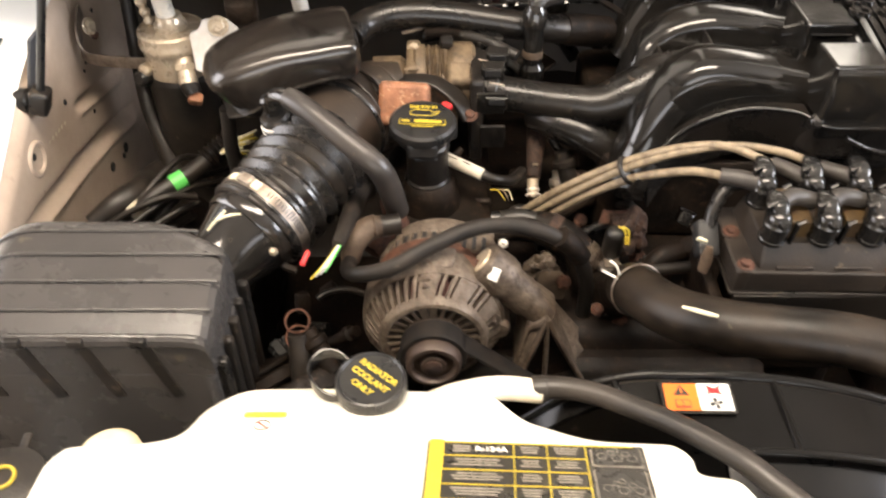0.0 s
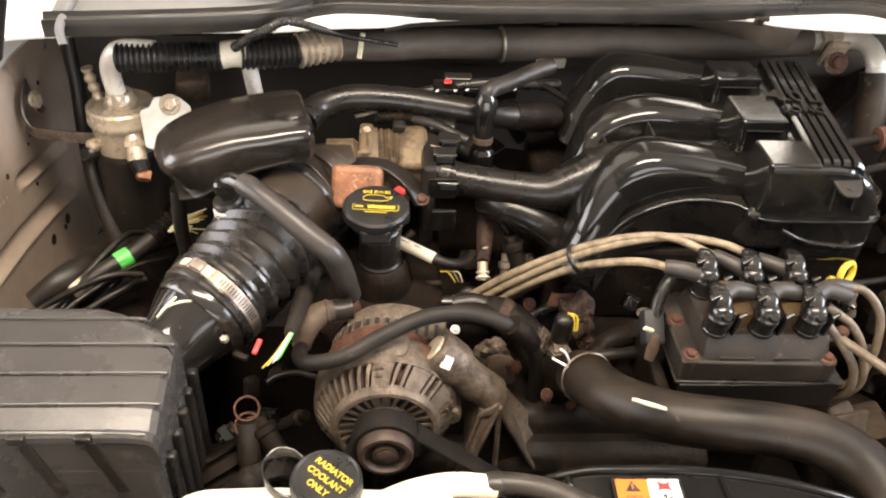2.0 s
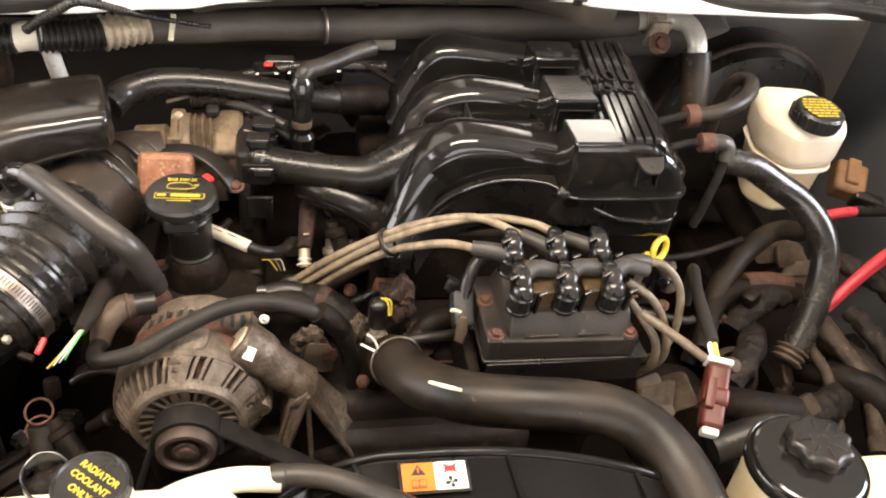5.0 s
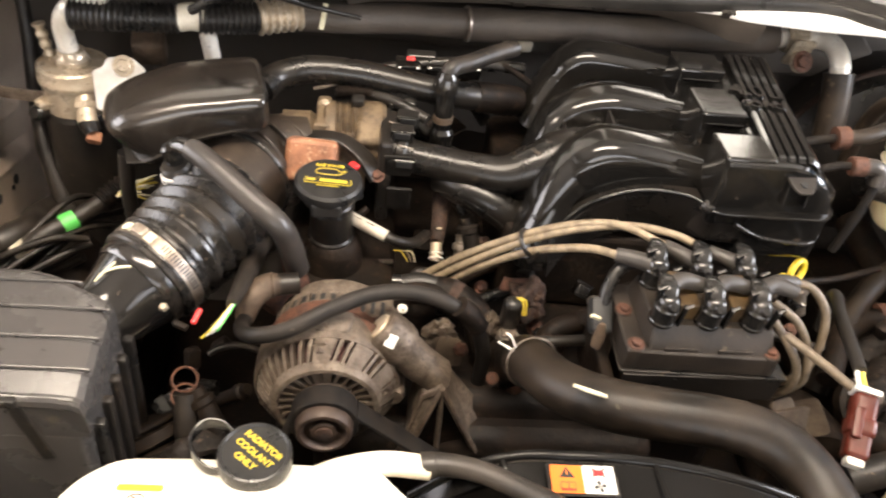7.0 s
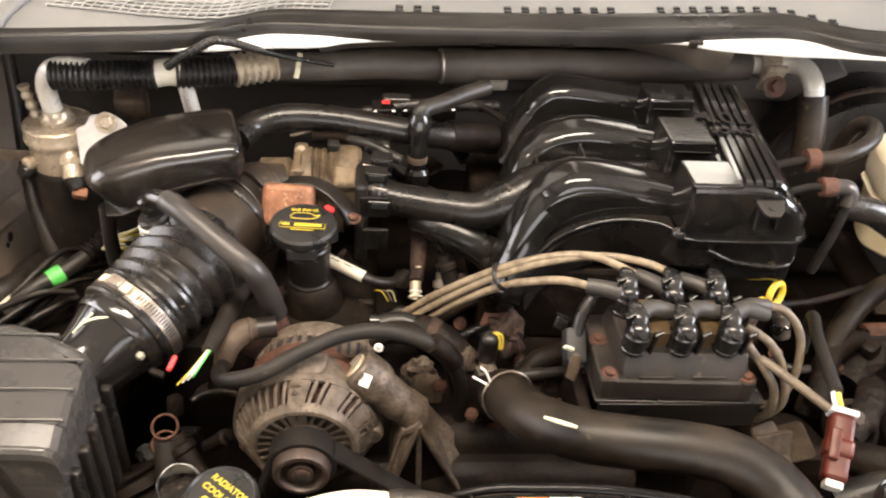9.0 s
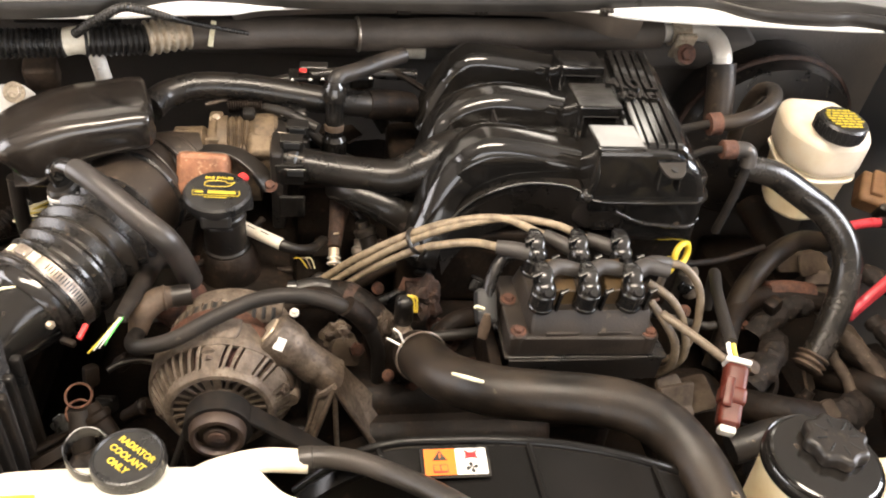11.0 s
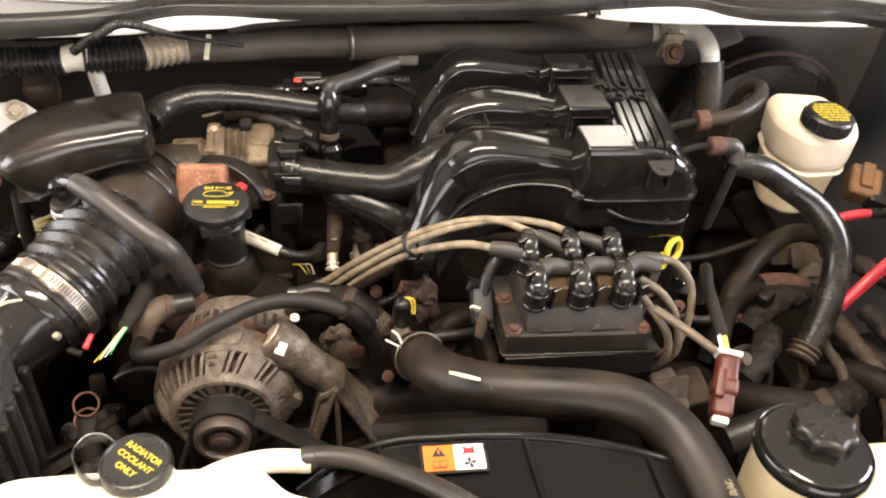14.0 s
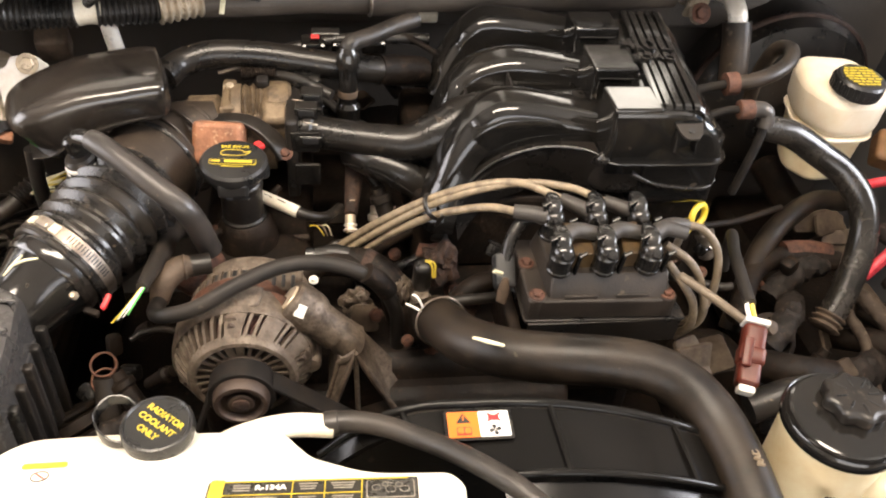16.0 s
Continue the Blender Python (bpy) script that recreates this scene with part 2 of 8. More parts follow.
M_CUFF = mat("dusty_brown_cuff", (0.016, 0.0125, 0.0098), 0.42, spec=0.4, c2=(0.040, 0.029, 0.0205), scale=24, lo=0.36, hi=0.66, rvar=0.08, bump=0.15, bscale=260, speck=(0.12, 0.09, 0.065), speck_at=0.70)
M_CONCRETE = mat("garage_concrete", (0.34, 0.33, 0.31), 0.8, c2=(0.26, 0.25, 0.23), scale=3, bump=0.3, bscale=60)
M_PLASTER = mat("painted_plaster", (0.70, 0.655, 0.59), 0.8, c2=(0.56, 0.52, 0.46), scale=2, bump=0.1, bscale=80)
M_CEIL = mat("ceiling_paint", (0.74, 0.69, 0.62), 0.85, c2=(0.60, 0.55, 0.48), scale=2, bump=0.1, bscale=80)
M_HOODSHEET = mat("added_hood_sheet", (0.075, 0.062, 0.052), 0.9, c2=(0.055, 0.046, 0.038), scale=10, bump=0.3, bscale=120)
M_TUBE = bpy.data.materials.new("lamp_tube")
M_TUBE.use_nodes = True
M_TUBE.node_tree.nodes["Principled BSDF"].inputs["Emission Color"].default_value = (1.0, 0.90, 0.76, 1)
M_TUBE.node_tree.nodes["Principled BSDF"].inputs["Emission Strength"].default_value = 3.5


# ---- builders ----
def V(*a):
    return Vector(a)


def thing(name, base, label, category, group="", kind=""):
    ob = new(name)
    ob.empty_display_size = 0.03
    ob.matrix_world = Matrix.Translation(base)
    return tagged(ob, label, category, group, kind)


def part(name, bm, material, parent=None, label="", sharp=38.0):
    bmesh.ops.recalc_face_normals(bm, faces=bm.faces[:])
    lim = radians(sharp)
    for f in bm.faces:
        f.smooth = True
    for e in bm.edges:
        if len(e.link_faces) == 2:
            turn = e.calc_face_angle(0.0)
            a, b = (f.calc_area() for f in e.link_faces)
            if turn > lim or (turn > 0.2 and max(a, b) > 5 * min(a, b)):
                e.smooth = False
    me = bpy.data.meshes.new(name)
    bm.to_mesh(me)
    bm.free()
    me.materials.append(material)
    ob = new(name, me)
    if parent is not None:
        ob.parent = parent
        top = parent
        w = Matrix.Identity(4)
        while top is not None:
            w = top.matrix_basis.copy() if top.parent is None else w
            top = top.parent
        ob.matrix_parent_inverse = w.inverted() if parent.parent is None else Matrix.Identity(4)
    if label:
        ob["label"] = label
    return ob


def single(name, bm, material, label, category, group="", kind="", sharp=38.0):
    return tagged(part(name, bm, material, None, "", sharp), label, category, group, kind)


def spline(pts, n=8):
    """Catmull-Rom through the points, n steps a span; the last entries (radii) are carried along."""
    p = np.array(pts, float)
    q = np.vstack([2 * p[0] - p[1], p, 2 * p[-1] - p[-2]])
    out = []
    for i in range(len(p) - 1):
        a, b, c, d = q[i:i + 4]
        for k in range(n):
            u = k / n
            out.append(0.5 * (2 * b + (c - a) * u + (2 * a - 5 * b + 4 * c - d) * u * u + (3 * b - a - 3 * c + d) * u ** 3))
    out.append(p[-1])
    return np.array(out)


def rings(bm, loops, cap=True, closed=False):
    vs = [[bm.verts.new(c) for c in loop] for loop in loops]
    m = len(vs[0])
    pairs = list(zip(vs[:-1], vs[1:])) + ([(vs[-1], vs[0])] if closed else [])
    for a, b in pairs:
        for j in range(m):
            k = (j + 1) % m
            bm.faces.new((a[j], a[k], b[k], b[j]))
    if cap and not closed:
        bm.faces.new(vs[0][::-1])
        bm.faces.new(vs[-1])
    return bm


def frames(path, closed=False):
    """Tangent and two cross directions along a path, without twist."""
    p = [Vector(c) for c in path]
    out, nrm = [], None
    for i in range(len(p)):
        a, b = (p[i - 1], p[(i + 1) % len(p)]) if closed else (p[max(i - 1, 0)], p[min(i + 1, len(p) - 1)])
        t = (b - a).normalized()
        if nrm is None:
            nrm = (Vector((0, 0, 1)) if abs(t.z) < 0.9 else Vector((0, 1, 0)))
        nrm = (nrm - t * nrm.dot(t)).normalized()
        out.append((p[i], t, nrm, t.cross(nrm)))
    return out


def tube(pts, r, seg=14, n=8, bm=None, cap=True, ribs=0.0, pitch=0.005):
    """A round tube through the points; r is one radius or one for each point. ribs: the height of rings on it, pitch metres apart."""
    bm = bm or bmesh.new()
    rr = r if hasattr(r, "__len__") else [r] * len(pts)
    s = spline([(*p, q) for p, q in zip(pts, rr)], n)
    if ribs:
        length = np.concatenate([[0], np.cumsum(np.linalg.norm(np.diff(s[:, :3], axis=0), axis=1))])
        u = np.arange(0, length[-1], pitch / 6)
        s = np.stack([np.interp(u, length, s[:, k]) for k in range(4)], 1)
        wave = np.clip(1.6 * np.sin(2 * np.pi * u / pitch), -1, 1)
        s[:, 3] += ribs * 0.5 * wave
    loops = []
    for (c, t, a, b), q in zip(frames(s[:, :3]), s[:, 3]):
        loops.append([c + (a * math.cos(w) + b * math.sin(w)) * q for w in (2 * math.pi * j / seg for j in range(seg))])
    return rings(bm, loops, cap)


def ring(centre, axis, major, minor, seg=28, sec=8, bm=None, arc=1.0, start=0.0):
    bm = bm or bmesh.new()
    z = Vector(axis).normalized()
    x = z.orthogonal().normalized()
    y = z.cross(x)
    c = Vector(centre)
    loops = []
    count = seg if arc >= 1 else seg + 1
    for i in range(count):
        w = start + 2 * math.pi * arc * i / seg
        d = x * math.cos(w) + y * math.sin(w)
        loops.append([c + d * (major + minor * math.cos(2 * math.pi * j / sec)) + z * minor * math.sin(2 * math.pi * j / sec) for j in range(sec)])
    return rings(bm, loops, arc < 1, arc >= 1)


def lathe(profile, centre=(0, 0, 0), axis=(0, 0, 1), seg=32, bm=None, closed=False):
    """Turns a profile of (radius, height) about the axis through the centre."""
    bm = bm or bmesh.new()
    z = Vector(axis).normalized()
    x = z.orthogonal().normalized()
    y = z.cross(x)
    c = Vector(centre)
    loops = []
    for r, h in profile:
        r = max(r, 0.0002)
        loops.append([c + z * h + (x * math.cos(w) + y * math.sin(w)) * r for w in (2 * math.pi * j / seg for j in range(seg))])
    return rings(bm, loops, not closed, closed)


def block(size, m=None, bevel=0.002, seg=2, bm=None):
    """A box with rounded edges, about its centre, at the pose m."""
    b2 = bmesh.new()
    bmesh.ops.create_cube(b2, size=1.0)
    bmesh.ops.scale(b2, vec=Vector(size), verts=b2.verts[:])
    if bevel:
        bmesh.ops.bevel(b2, geom=b2.edges[:], offset=bevel, segments=seg, profile=0.5, affect="EDGES")
    bmesh.ops.transform(b2, matrix=m or Matrix.Identity(4), verts=b2.verts[:])
    return b2 if bm is None else join(bm, b2)


def join(bm, b2):
    me = bpy.data.meshes.new("tmp")
    b2.to_mesh(me)
    b2.free()
    bm.from_mesh(me)
    bpy.data.meshes.remove(me)
    return bm


def prism(outline, z0, z1, bevel=0.002, seg=2, m=None):
    """An outline in x and y, stood up from z0 to z1, with its edges rounded, at the pose m."""
    bm = bmesh.new()
    f = bm.faces.new([bm.verts.new((x, y, z0)) for x, y in outline])
    up = bmesh.ops.extrude_face_region(bm, geom=[f])
    bmesh.ops.translate(bm, vec=(0, 0, z1 - z0), verts=[v for v in up["geom"] if isinstance(v, bmesh.types.BMVert)])
    bmesh.ops.recalc_face_normals(bm, faces=bm.faces[:])
    if bevel:
        es = [e for e in bm.edges if abs(e.verts[0].co.z - e.verts[1].co.z) < 1e-6]
        bmesh.ops.bevel(bm, geom=es, offset=bevel, segments=seg, profile=0.5, affect="EDGES")
    if m:
        bmesh.ops.transform(bm, matrix=m, verts=bm.verts[:])
    return bm


def pillow(outline, z0, z1, r=0.01, n=5):
    """Like prism, with a well rounded top edge, for outlines with inward corners."""
    p = [Vector((*c, 0)) for c in outline]
    area = sum(p[i - 1].x * p[i].y - p[i].x * p[i - 1].y for i in range(len(p)))
    sign = 1 if area > 0 else -1
    nrm = []
    for i in range(len(p)):
        d = (p[(i + 1) % len(p)] - p[i - 1]).normalized()
        nrm.append(Vector((-d.y, d.x, 0)) * sign)
    loops = [[(q.x, q.y, z0) for q in p]]
    for k in range(n + 1):
        w = math.pi / 2 * k / n
        loops.append([(q.x + m.x * r * (1 - math.cos(w)), q.y + m.y * r * (1 - math.cos(w)), z1 - r + r * math.sin(w)) for q, m in zip(p, nrm)])
    return rings(bmesh.new(), loops)


def rounded(pts, r=0.01, n=4):
    """An outline with its corners rounded."""
    out = []
    p = [Vector(c) for c in pts]
    for i in range(len(p)):
        a, b, c = p[i - 1], p[i], p[(i + 1) % len(p)]
        q = min(r, (a - b).length * 0.45, (c - b).length * 0.45)
        s, e = b + (a - b).normalized() * q, b + (c - b).normalized() * q
        for k in range(n + 1):
            u = k / n
            out.append(tuple(s * (1 - u) ** 2 + b * 2 * u * (1 - u) + e * u * u))
    return out


def duct(pts, seg=28, n=8, power=4.0, up=(0, 0, 1), bm=None, cap=True):
    """A sweep with a rounded-rectangle section: points of (x, y, z, half width, half height)."""
    bm = bm or bmesh.new()
    s = spline(pts, n)
    loops = []
    for i in range(len(s)):
        a, b = Vector(s[max(i - 1, 0)][:3]), Vector(s[min(i + 1, len(s) - 1)][:3])
        t = (b - a).normalized()
        side = t.cross(Vector(up)).normalized()
        high = side.cross(t).normalized()
        c, hw, hh = Vector(s[i][:3]), s[i][3], s[i][4]
        loop = []
        for j in range(seg):
            w = 2 * math.pi * j / seg
            cs, sn = math.cos(w), math.sin(w)
            loop.append(c + side * hw * math.copysign(abs(cs) ** (2 / power), cs) + high * hh * math.copysign(abs(sn) ** (2 / power), sn))
        loops.append(loop)
    return rings(bm, loops, cap)


def sheet(fn, nu, nv, thick=0.003):
    """A curved sheet fn(u, v) with thickness downwards."""
    bm = bmesh.new()
    g = [[bm.verts.new(fn(i / nu, j / nv)) for j in range(nv + 1)] for i in range(nu + 1)]
    fs = [bm.faces.new((g[i][j], g[i + 1][j], g[i + 1][j + 1], g[i][j + 1])) for i in range(nu) for j in range(nv)]
    bmesh.ops.recalc_face_normals(bm, faces=fs)
    bmesh.ops.solidify(bm, geom=fs, thickness=thick)
    return bm


def bolt(parent, centre, axis=(0, 0, 1), r=0.006, material=None, name="bolt"):
    """A hexagon bolt head on a round washer."""
    bm = lathe([(r * 1.5, 0), (r * 1.5, 0.0012), (r * 1.35, 0.0016)], centre, axis, 16)
    lathe([(r, 0.0012), (r, 0.0042), (r * 0.8, 0.0052)], centre, axis, 6, bm)
    return part(name, bm, material or M_STEEL, parent, sharp=25)


def words(body, size, m, material, parent, name="lettering", depth=0.0003, bold=0.0):
    """Raised lettering on a thing."""
    cu = bpy.data.curves.new("text", "FONT")
    cu.body, cu.size, cu.align_x, cu.align_y, cu.extrude, cu.offset = body, size, "CENTER", "CENTER", depth, bold
    tmp = new("text", cu)
    me = bpy.data.meshes.new_from_object(tmp.evaluated_get(bpy.context.evaluated_depsgraph_get()))
    bpy.data.objects.remove(tmp)
    bpy.data.curves.remove(cu)
    bm = bmesh.new()
    bm.from_mesh(me)
    bpy.data.meshes.remove(me)
    bmesh.ops.transform(bm, matrix=m, verts=bm.verts[:])
    return part(name, bm, material, parent)


def plate(w, h, m, thick=0.0006, r=0.002):
    """A thin rounded plate, facing up at the pose m."""
    return prism(rounded([(-w / 2, -h / 2), (w / 2, -h / 2), (w / 2, h / 2), (-w / 2, h / 2)], r), 0, thick, 0, m=m)


def at(x, y, z, rx=0, ry=0, rz=0):
    return pose(x, y, z, rx, ry, rz)


def slab(name, size, centre, material, label, category):
    return single(name, block(size, at(*centre), 0), material, label, category, kind="structure")


slab("floor", (6.2, 8.4, 0.10), (0.1, 0.6, -0.05), M_CONCRETE, "bare grey concrete garage floor", "floor")
slab("ceiling", (6.2, 8.4, 0.10), (0.1, 0.6, 3.05), M_CEIL, "plain pale garage ceiling", "ceiling")
slab("wall_north", (6.0, 0.10, 3.0), (0.1, 4.75, 1.5), M_PLASTER, "plain painted garage back wall", "wall")
slab("wall_east_low", (0.10, 8.4, 0.70), (3.15, 0.6, 0.35), M_PLASTER, "plain painted wall under a wide window", "wall")
slab("wall_east_high", (0.10, 8.4, 0.25), (3.15, 0.6, 2.875), M_PLASTER, "plain painted wall over a wide window", "wall")
slab("wall_east_rear", (0.10, 3.10, 2.05), (3.15, 3.25, 1.725), M_PLASTER, "plain painted wall beside a wide window", "wall")
slab("wall_east_front", (0.10, 2.10, 2.05), (3.15, -2.55, 1.725), M_PLASTER, "plain painted wall beside a wide window", "wall")
slab("wall_west_low", (0.10, 8.4, 0.90), (-2.95, 0.6, 0.45), M_PLASTER, "plain painted wall under a wide window", "wall")
slab("wall_west_high", (0.10, 8.4, 0.45), (-2.95, 0.6, 2.775), M_PLASTER, "plain painted wall over a wide window", "wall")
slab("wall_west_rear", (0.10, 2.90, 1.65), (-2.95, 3.35, 1.725), M_PLASTER, "plain painted wall beside a wide window", "wall")
slab("wall_west_front", (0.10, 2.70, 1.65), (-2.95, -2.25, 1.725), M_PLASTER, "plain painted wall beside a wide window", "wall")
slab("wall_south_lintel", (6.0, 0.10, 0.45), (0.1, -3.55, 2.775), M_PLASTER, "plain painted lintel over the open garage door", "wall")
slab("wall_south_left", (1.5, 0.10, 2.55), (-2.15, -3.55, 1.275), M_PLASTER, "plain painted wall beside the open garage door", "wall")
slab("wall_south_right", (0.8, 0.10, 2.55), (2.70, -3.55, 1.275), M_PLASTER, "plain painted wall beside the open garage door", "wall")
lamp = thing("ceiling_light", (-0.1, 0.15, 3.0), "long twin-tube garage light under the ceiling", "light")
part("housing", block((1.9, 0.50, 0.05), at(-0.1, 0.15, 2.975), 0.005), M_WPRINT, lamp)
for dy in (-0.13, 0.13):
    part("tube", tube([(-0.95, 0.15 + dy, 2.925), (-0.1, 0.15 + dy, 2.925), (0.75, 0.15 + dy, 2.925)], 0.014, 10, 1), M_TUBE, lamp)

# ---- the car's body round the engine bay ----
car = thing("car_body", (0.15, 0.6, 0.0), "white car body with its hood propped open", "car")
LIP = [(-0.66, 0.735, 1.205), (-0.45, 0.792, 1.212), (-0.297, 0.822, 1.215), (-0.177, 0.836, 1.215), (-0.121, 0.842, 1.215), (-0.064, 0.855, 1.215), (-0.013, 0.862, 1.215), (0.03, 0.88, 1.215), (0.157, 0.9, 1.215), (0.268, 0.908, 1.215), (0.4, 0.912, 1.215), (0.435, 0.9, 1.215), (0.466, 0.894, 1.215), (0.532, 0.888, 1.215), (0.605, 0.888, 1.215), (0.72, 0.884, 1.215), (0.813, 0.88, 1.215), (0.95, 0.84, 1.21)]
SEAL = [(-0.352, 0.812, 1.221), (-0.335, 0.812, 1.222), (-0.312, 0.814, 1.222), (-0.255, 0.822, 1.222), (-0.190, 0.832, 1.222), (-0.140, 0.843, 1.222), (-0.118, 0.852, 1.222), (-0.100, 0.864, 1.222), (-0.078, 0.876, 1.222), (-0.050, 0.882, 1.222), (0.030, 0.882, 1.222), (0.125, 0.885, 1.222), (0.187, 0.889, 1.222), (0.288, 0.896, 1.222), (0.355, 0.904, 1.222), (0.430, 0.9145, 1.222), (0.505, 0.9240, 1.222), (0.540, 0.9260, 1.222), (0.568, 0.9200, 1.222), (0.596, 0.9020, 1.222), (0.635, 0.8910, 1.222), (0.700, 0.888, 1.222), (0.760, 0.887, 1.222), (0.95, 0.84, 1.214)]


def seal_depth(x):
    return float(np.interp(x, [-0.66, -0.15, -0.11, -0.06, 0.03, 0.30, 0.54, 0.62, 0.95], [0.012, 0.013, 0.020, 0.031, 0.036, 0.042, 0.043, 0.034, 0.030]))


s = spline(LIP, 6)
bm = bmesh.new()
prof = [(0.001, -0.003), (0.0, 0.0), (0.010, 0.002), (0.030, 0.004), (0.070, 0.006), (0.070, 0.002), (0.030, 0.000), (0.012, -0.002)]
rings(bm, [[(x, y + a, z + b) for a, b in prof] for x, y, z in s])
part("cowl_lip", bm, M_WHITE, car, "white painted steel cowl edge")
bm = bmesh.new()
prof = [(0.0050, -0.004), (0.0110, -0.0085), (0.0260, -0.0180), (0.0600, -0.0340), (0.0640, -0.0320), (0.0400, -0.0050)]
rings(bm, [[(x, y + a * (1.0 if x < 0.36 else max(0.25, 1 - (x - 0.36) / 0.10)), z + b) for a, b in prof] for x, y, z in s if -0.02 < x < 0.47])
part("cowl_channel", bm, M_FOAM, car, "dusty felt strip under the cowl edge")
s = spline(SEAL, 6)
bm = bmesh.new()
prof = [(0.02, -0.008), (-0.03, 0.000), (-0.03, 0.0062), (0.05, 0.0098), (0.16, 0.0100), (0.27, 0.0062), (0.36, 0.0060), (0.46, 0.0092), (0.58, 0.0098), (0.66, 0.0125), (0.80, 0.0152), (0.94, 0.0142), (1.02, 0.0080), (1.02, -0.006)]
rings(bm, [[(x, y + a * seal_depth(x), z + b) for a, b in prof] for x, y, z in s])
part("weatherstrip", bm, M_SEAL, car, "black rubber hood seal along the cowl", 60)
# clips under the cowl edge
for x, y, z in ((0.032, 0.9460, 1.188), (0.180, 0.9220, 1.2015), (0.272, 0.9140, 1.2080), (0.423, 0.9100, 1.2140)):
    bm = block((0.0170, 0.006, 0.010), at(x, y, z, 25), 0.0012)
    for k in (-1, 0, 1):
        block((0.0028, 0.004, 0.011), at(x + k * 0.0055, y - 0.003, z + 0.001, 25), 0.0006, 1, bm)
    part("seal_clip", bm, M_COIL, car)
# cowl grille behind the seal
def cowl(x, d):
    """A place on the cowl panel, d metres behind the seal."""
    y = float(np.interp(x, [p[0] for p in SEAL], [p[1] for p in SEAL])) + seal_depth(x)
    return V(x, y + d, 1.2265 + 0.10 * d + 0.004 * min(1.0, d / 0.02))


grille = part("cowl_grille", sheet(lambda u, v: cowl(-0.350 + 1.23 * u, 0.002 + 0.22 * v), 90, 6, 0.004), M_COWL, car, "grey plastic cowl panel with vent slots")
for i in range(26):
    x = 0.075 + i * 0.0212
    if 0.12 < x < 0.20 or i in (13, 14):
        continue
    for k in range(3):
        c = cowl(x, 0.008 + 0.0062 * k)
        part("vent_slot", block((0.0088, 0.0042, 0.003), at(c.x, c.y, c.z + 0.0008, 5.7), 0.0006, 1), M_BPRINT_GAPSHADE, grille)
for k in range(5):
    pts = [cowl(x, 0.010 + 0.0085 * k + 0.25 * max(0.0, -0.10 - x)) + V(0, 0, 0.002) for x in (-0.30, -0.24, -0.18, -0.12, -0.06, -0.005)]
    part("mesh_bar", tube(pts, 0.0014, 6, 3), M_MESH, grille)
for i in range(30):
    x = -0.295 + 0.0100 * i
    off = 0.25 * max(0.0, -0.10 - x)
    part("mesh_bar", tube([cowl(x, 0.008 + off) + V(0, 0, 0.0022), cowl(x + 0.003, 0.028 + off) + V(0, 0, 0.0022), cowl(x + 0.006, 0.048 + off) + V(0, 0, 0.0022)], 0.0011, 6, 1), M_MESH, grille)
part("cowl_side", sheet(lambda u, v: (-0.70 + 0.38 * u, float(np.interp(-0.70 + 0.38 * u, [p[0] for p in LIP], [p[1] for p in LIP])) + 0.060 + 0.26 * v, 1.2150 + 0.012 * v), 14, 10, 0.004), M_WHITE, car, "white painted panel beside the cowl")
# bulkhead and its padding
part("bulkhead", sheet(lambda u, v: (-0.62 + 1.55 * u, 1.075 + 0.03 * math.sin(3 * u) - 0.02 * v, 0.45 + 0.76 * v), 12, 6, 0.01), M_WALLPAD, car, "black insulating mat on the bulkhead")
part("bulkhead_step", block((0.80, 0.05, 0.05), at(0.30, 1.045, 1.115, 12), 0.012, 3), M_WALLPAD, car)


# inner wing on the side of the air filter: a steep flat panel with two pressed ribs
def wing_top(y):
    return float(np.interp(y, [0.10, 0.55, 0.65, 0.71, 0.757, 0.83, 0.90, 1.00, 1.25], [0.93, 1.00, 1.04, 1.07, 1.098, 1.125, 1.142, 1.155, 1.165]))


def apron(u, v):
    y = 0.30 + 0.76 * u
    z = 0.80 + v * (wing_top(y) - 0.80)
    h = 0.0
    for ys, zs, band, y0 in (([0.855, 0.990], [1.022, 0.990], 0.019, 0.853), ([0.30, 0.705, 0.806, 0.904, 0.991], [1.00, 0.986, 0.972, 0.953, 0.929], 0.030, 0.0)):
        d = z - float(np.interp(y, ys, zs))
        edge = 1 / (1 + math.exp(-(y - y0) / 0.004)) / (1 + math.exp((y - 1.0) / 0.004))
        h += float(np.interp(d, [-band - 0.007, -band, -0.006, 0.0], [0.0, 0.004, -0.013, 0.0])) * edge
    flare = 0.012 * max(0.0, 1 - (wing_top(y) - z) / 0.03) ** 2
    return -0.440 + h - flare, y, z


left = part("inner_wing", sheet(apron, 150, 170, 0.004), M_APRON, car, "taupe painted steel inner wing with pressed ribs")
for y, z, r in ((0.827, 1.035, 0.0035), (0.890, 0.983, 0.0026), (0.908, 1.042, 0.0028), (0.897, 1.036, 0.0022), (0.966, 1.082, 0.003), (0.944, 0.890, 0.007), (0.890, 0.896, 0.0065), (0.932, 0.885, 0.004), (0.793, 0.940, 0.003), (0.725, 1.030, 0.004)):
    part("hole", lathe([(r, -0.020), (r, 0.0006)], (-0.4397, y, z), (1, 0, 0.05), 14), M_BPRINT_GAPSHADE, left)
part("dimple", ring((-0.441, 0.730, 1.024), (1, 0, 0), 0.017, 0.004, 32, 10), M_APRON, left)
for k in range(6):
    part("chalk_stroke", block((0.0006, 0.0045, 0.0012), at(-0.4397, 0.766 + 0.009 * k, 1.0215 - 0.0009 * k, 35 + 25 * (k % 3), 0, 0), 0.0002, 1), M_CHALK, left)
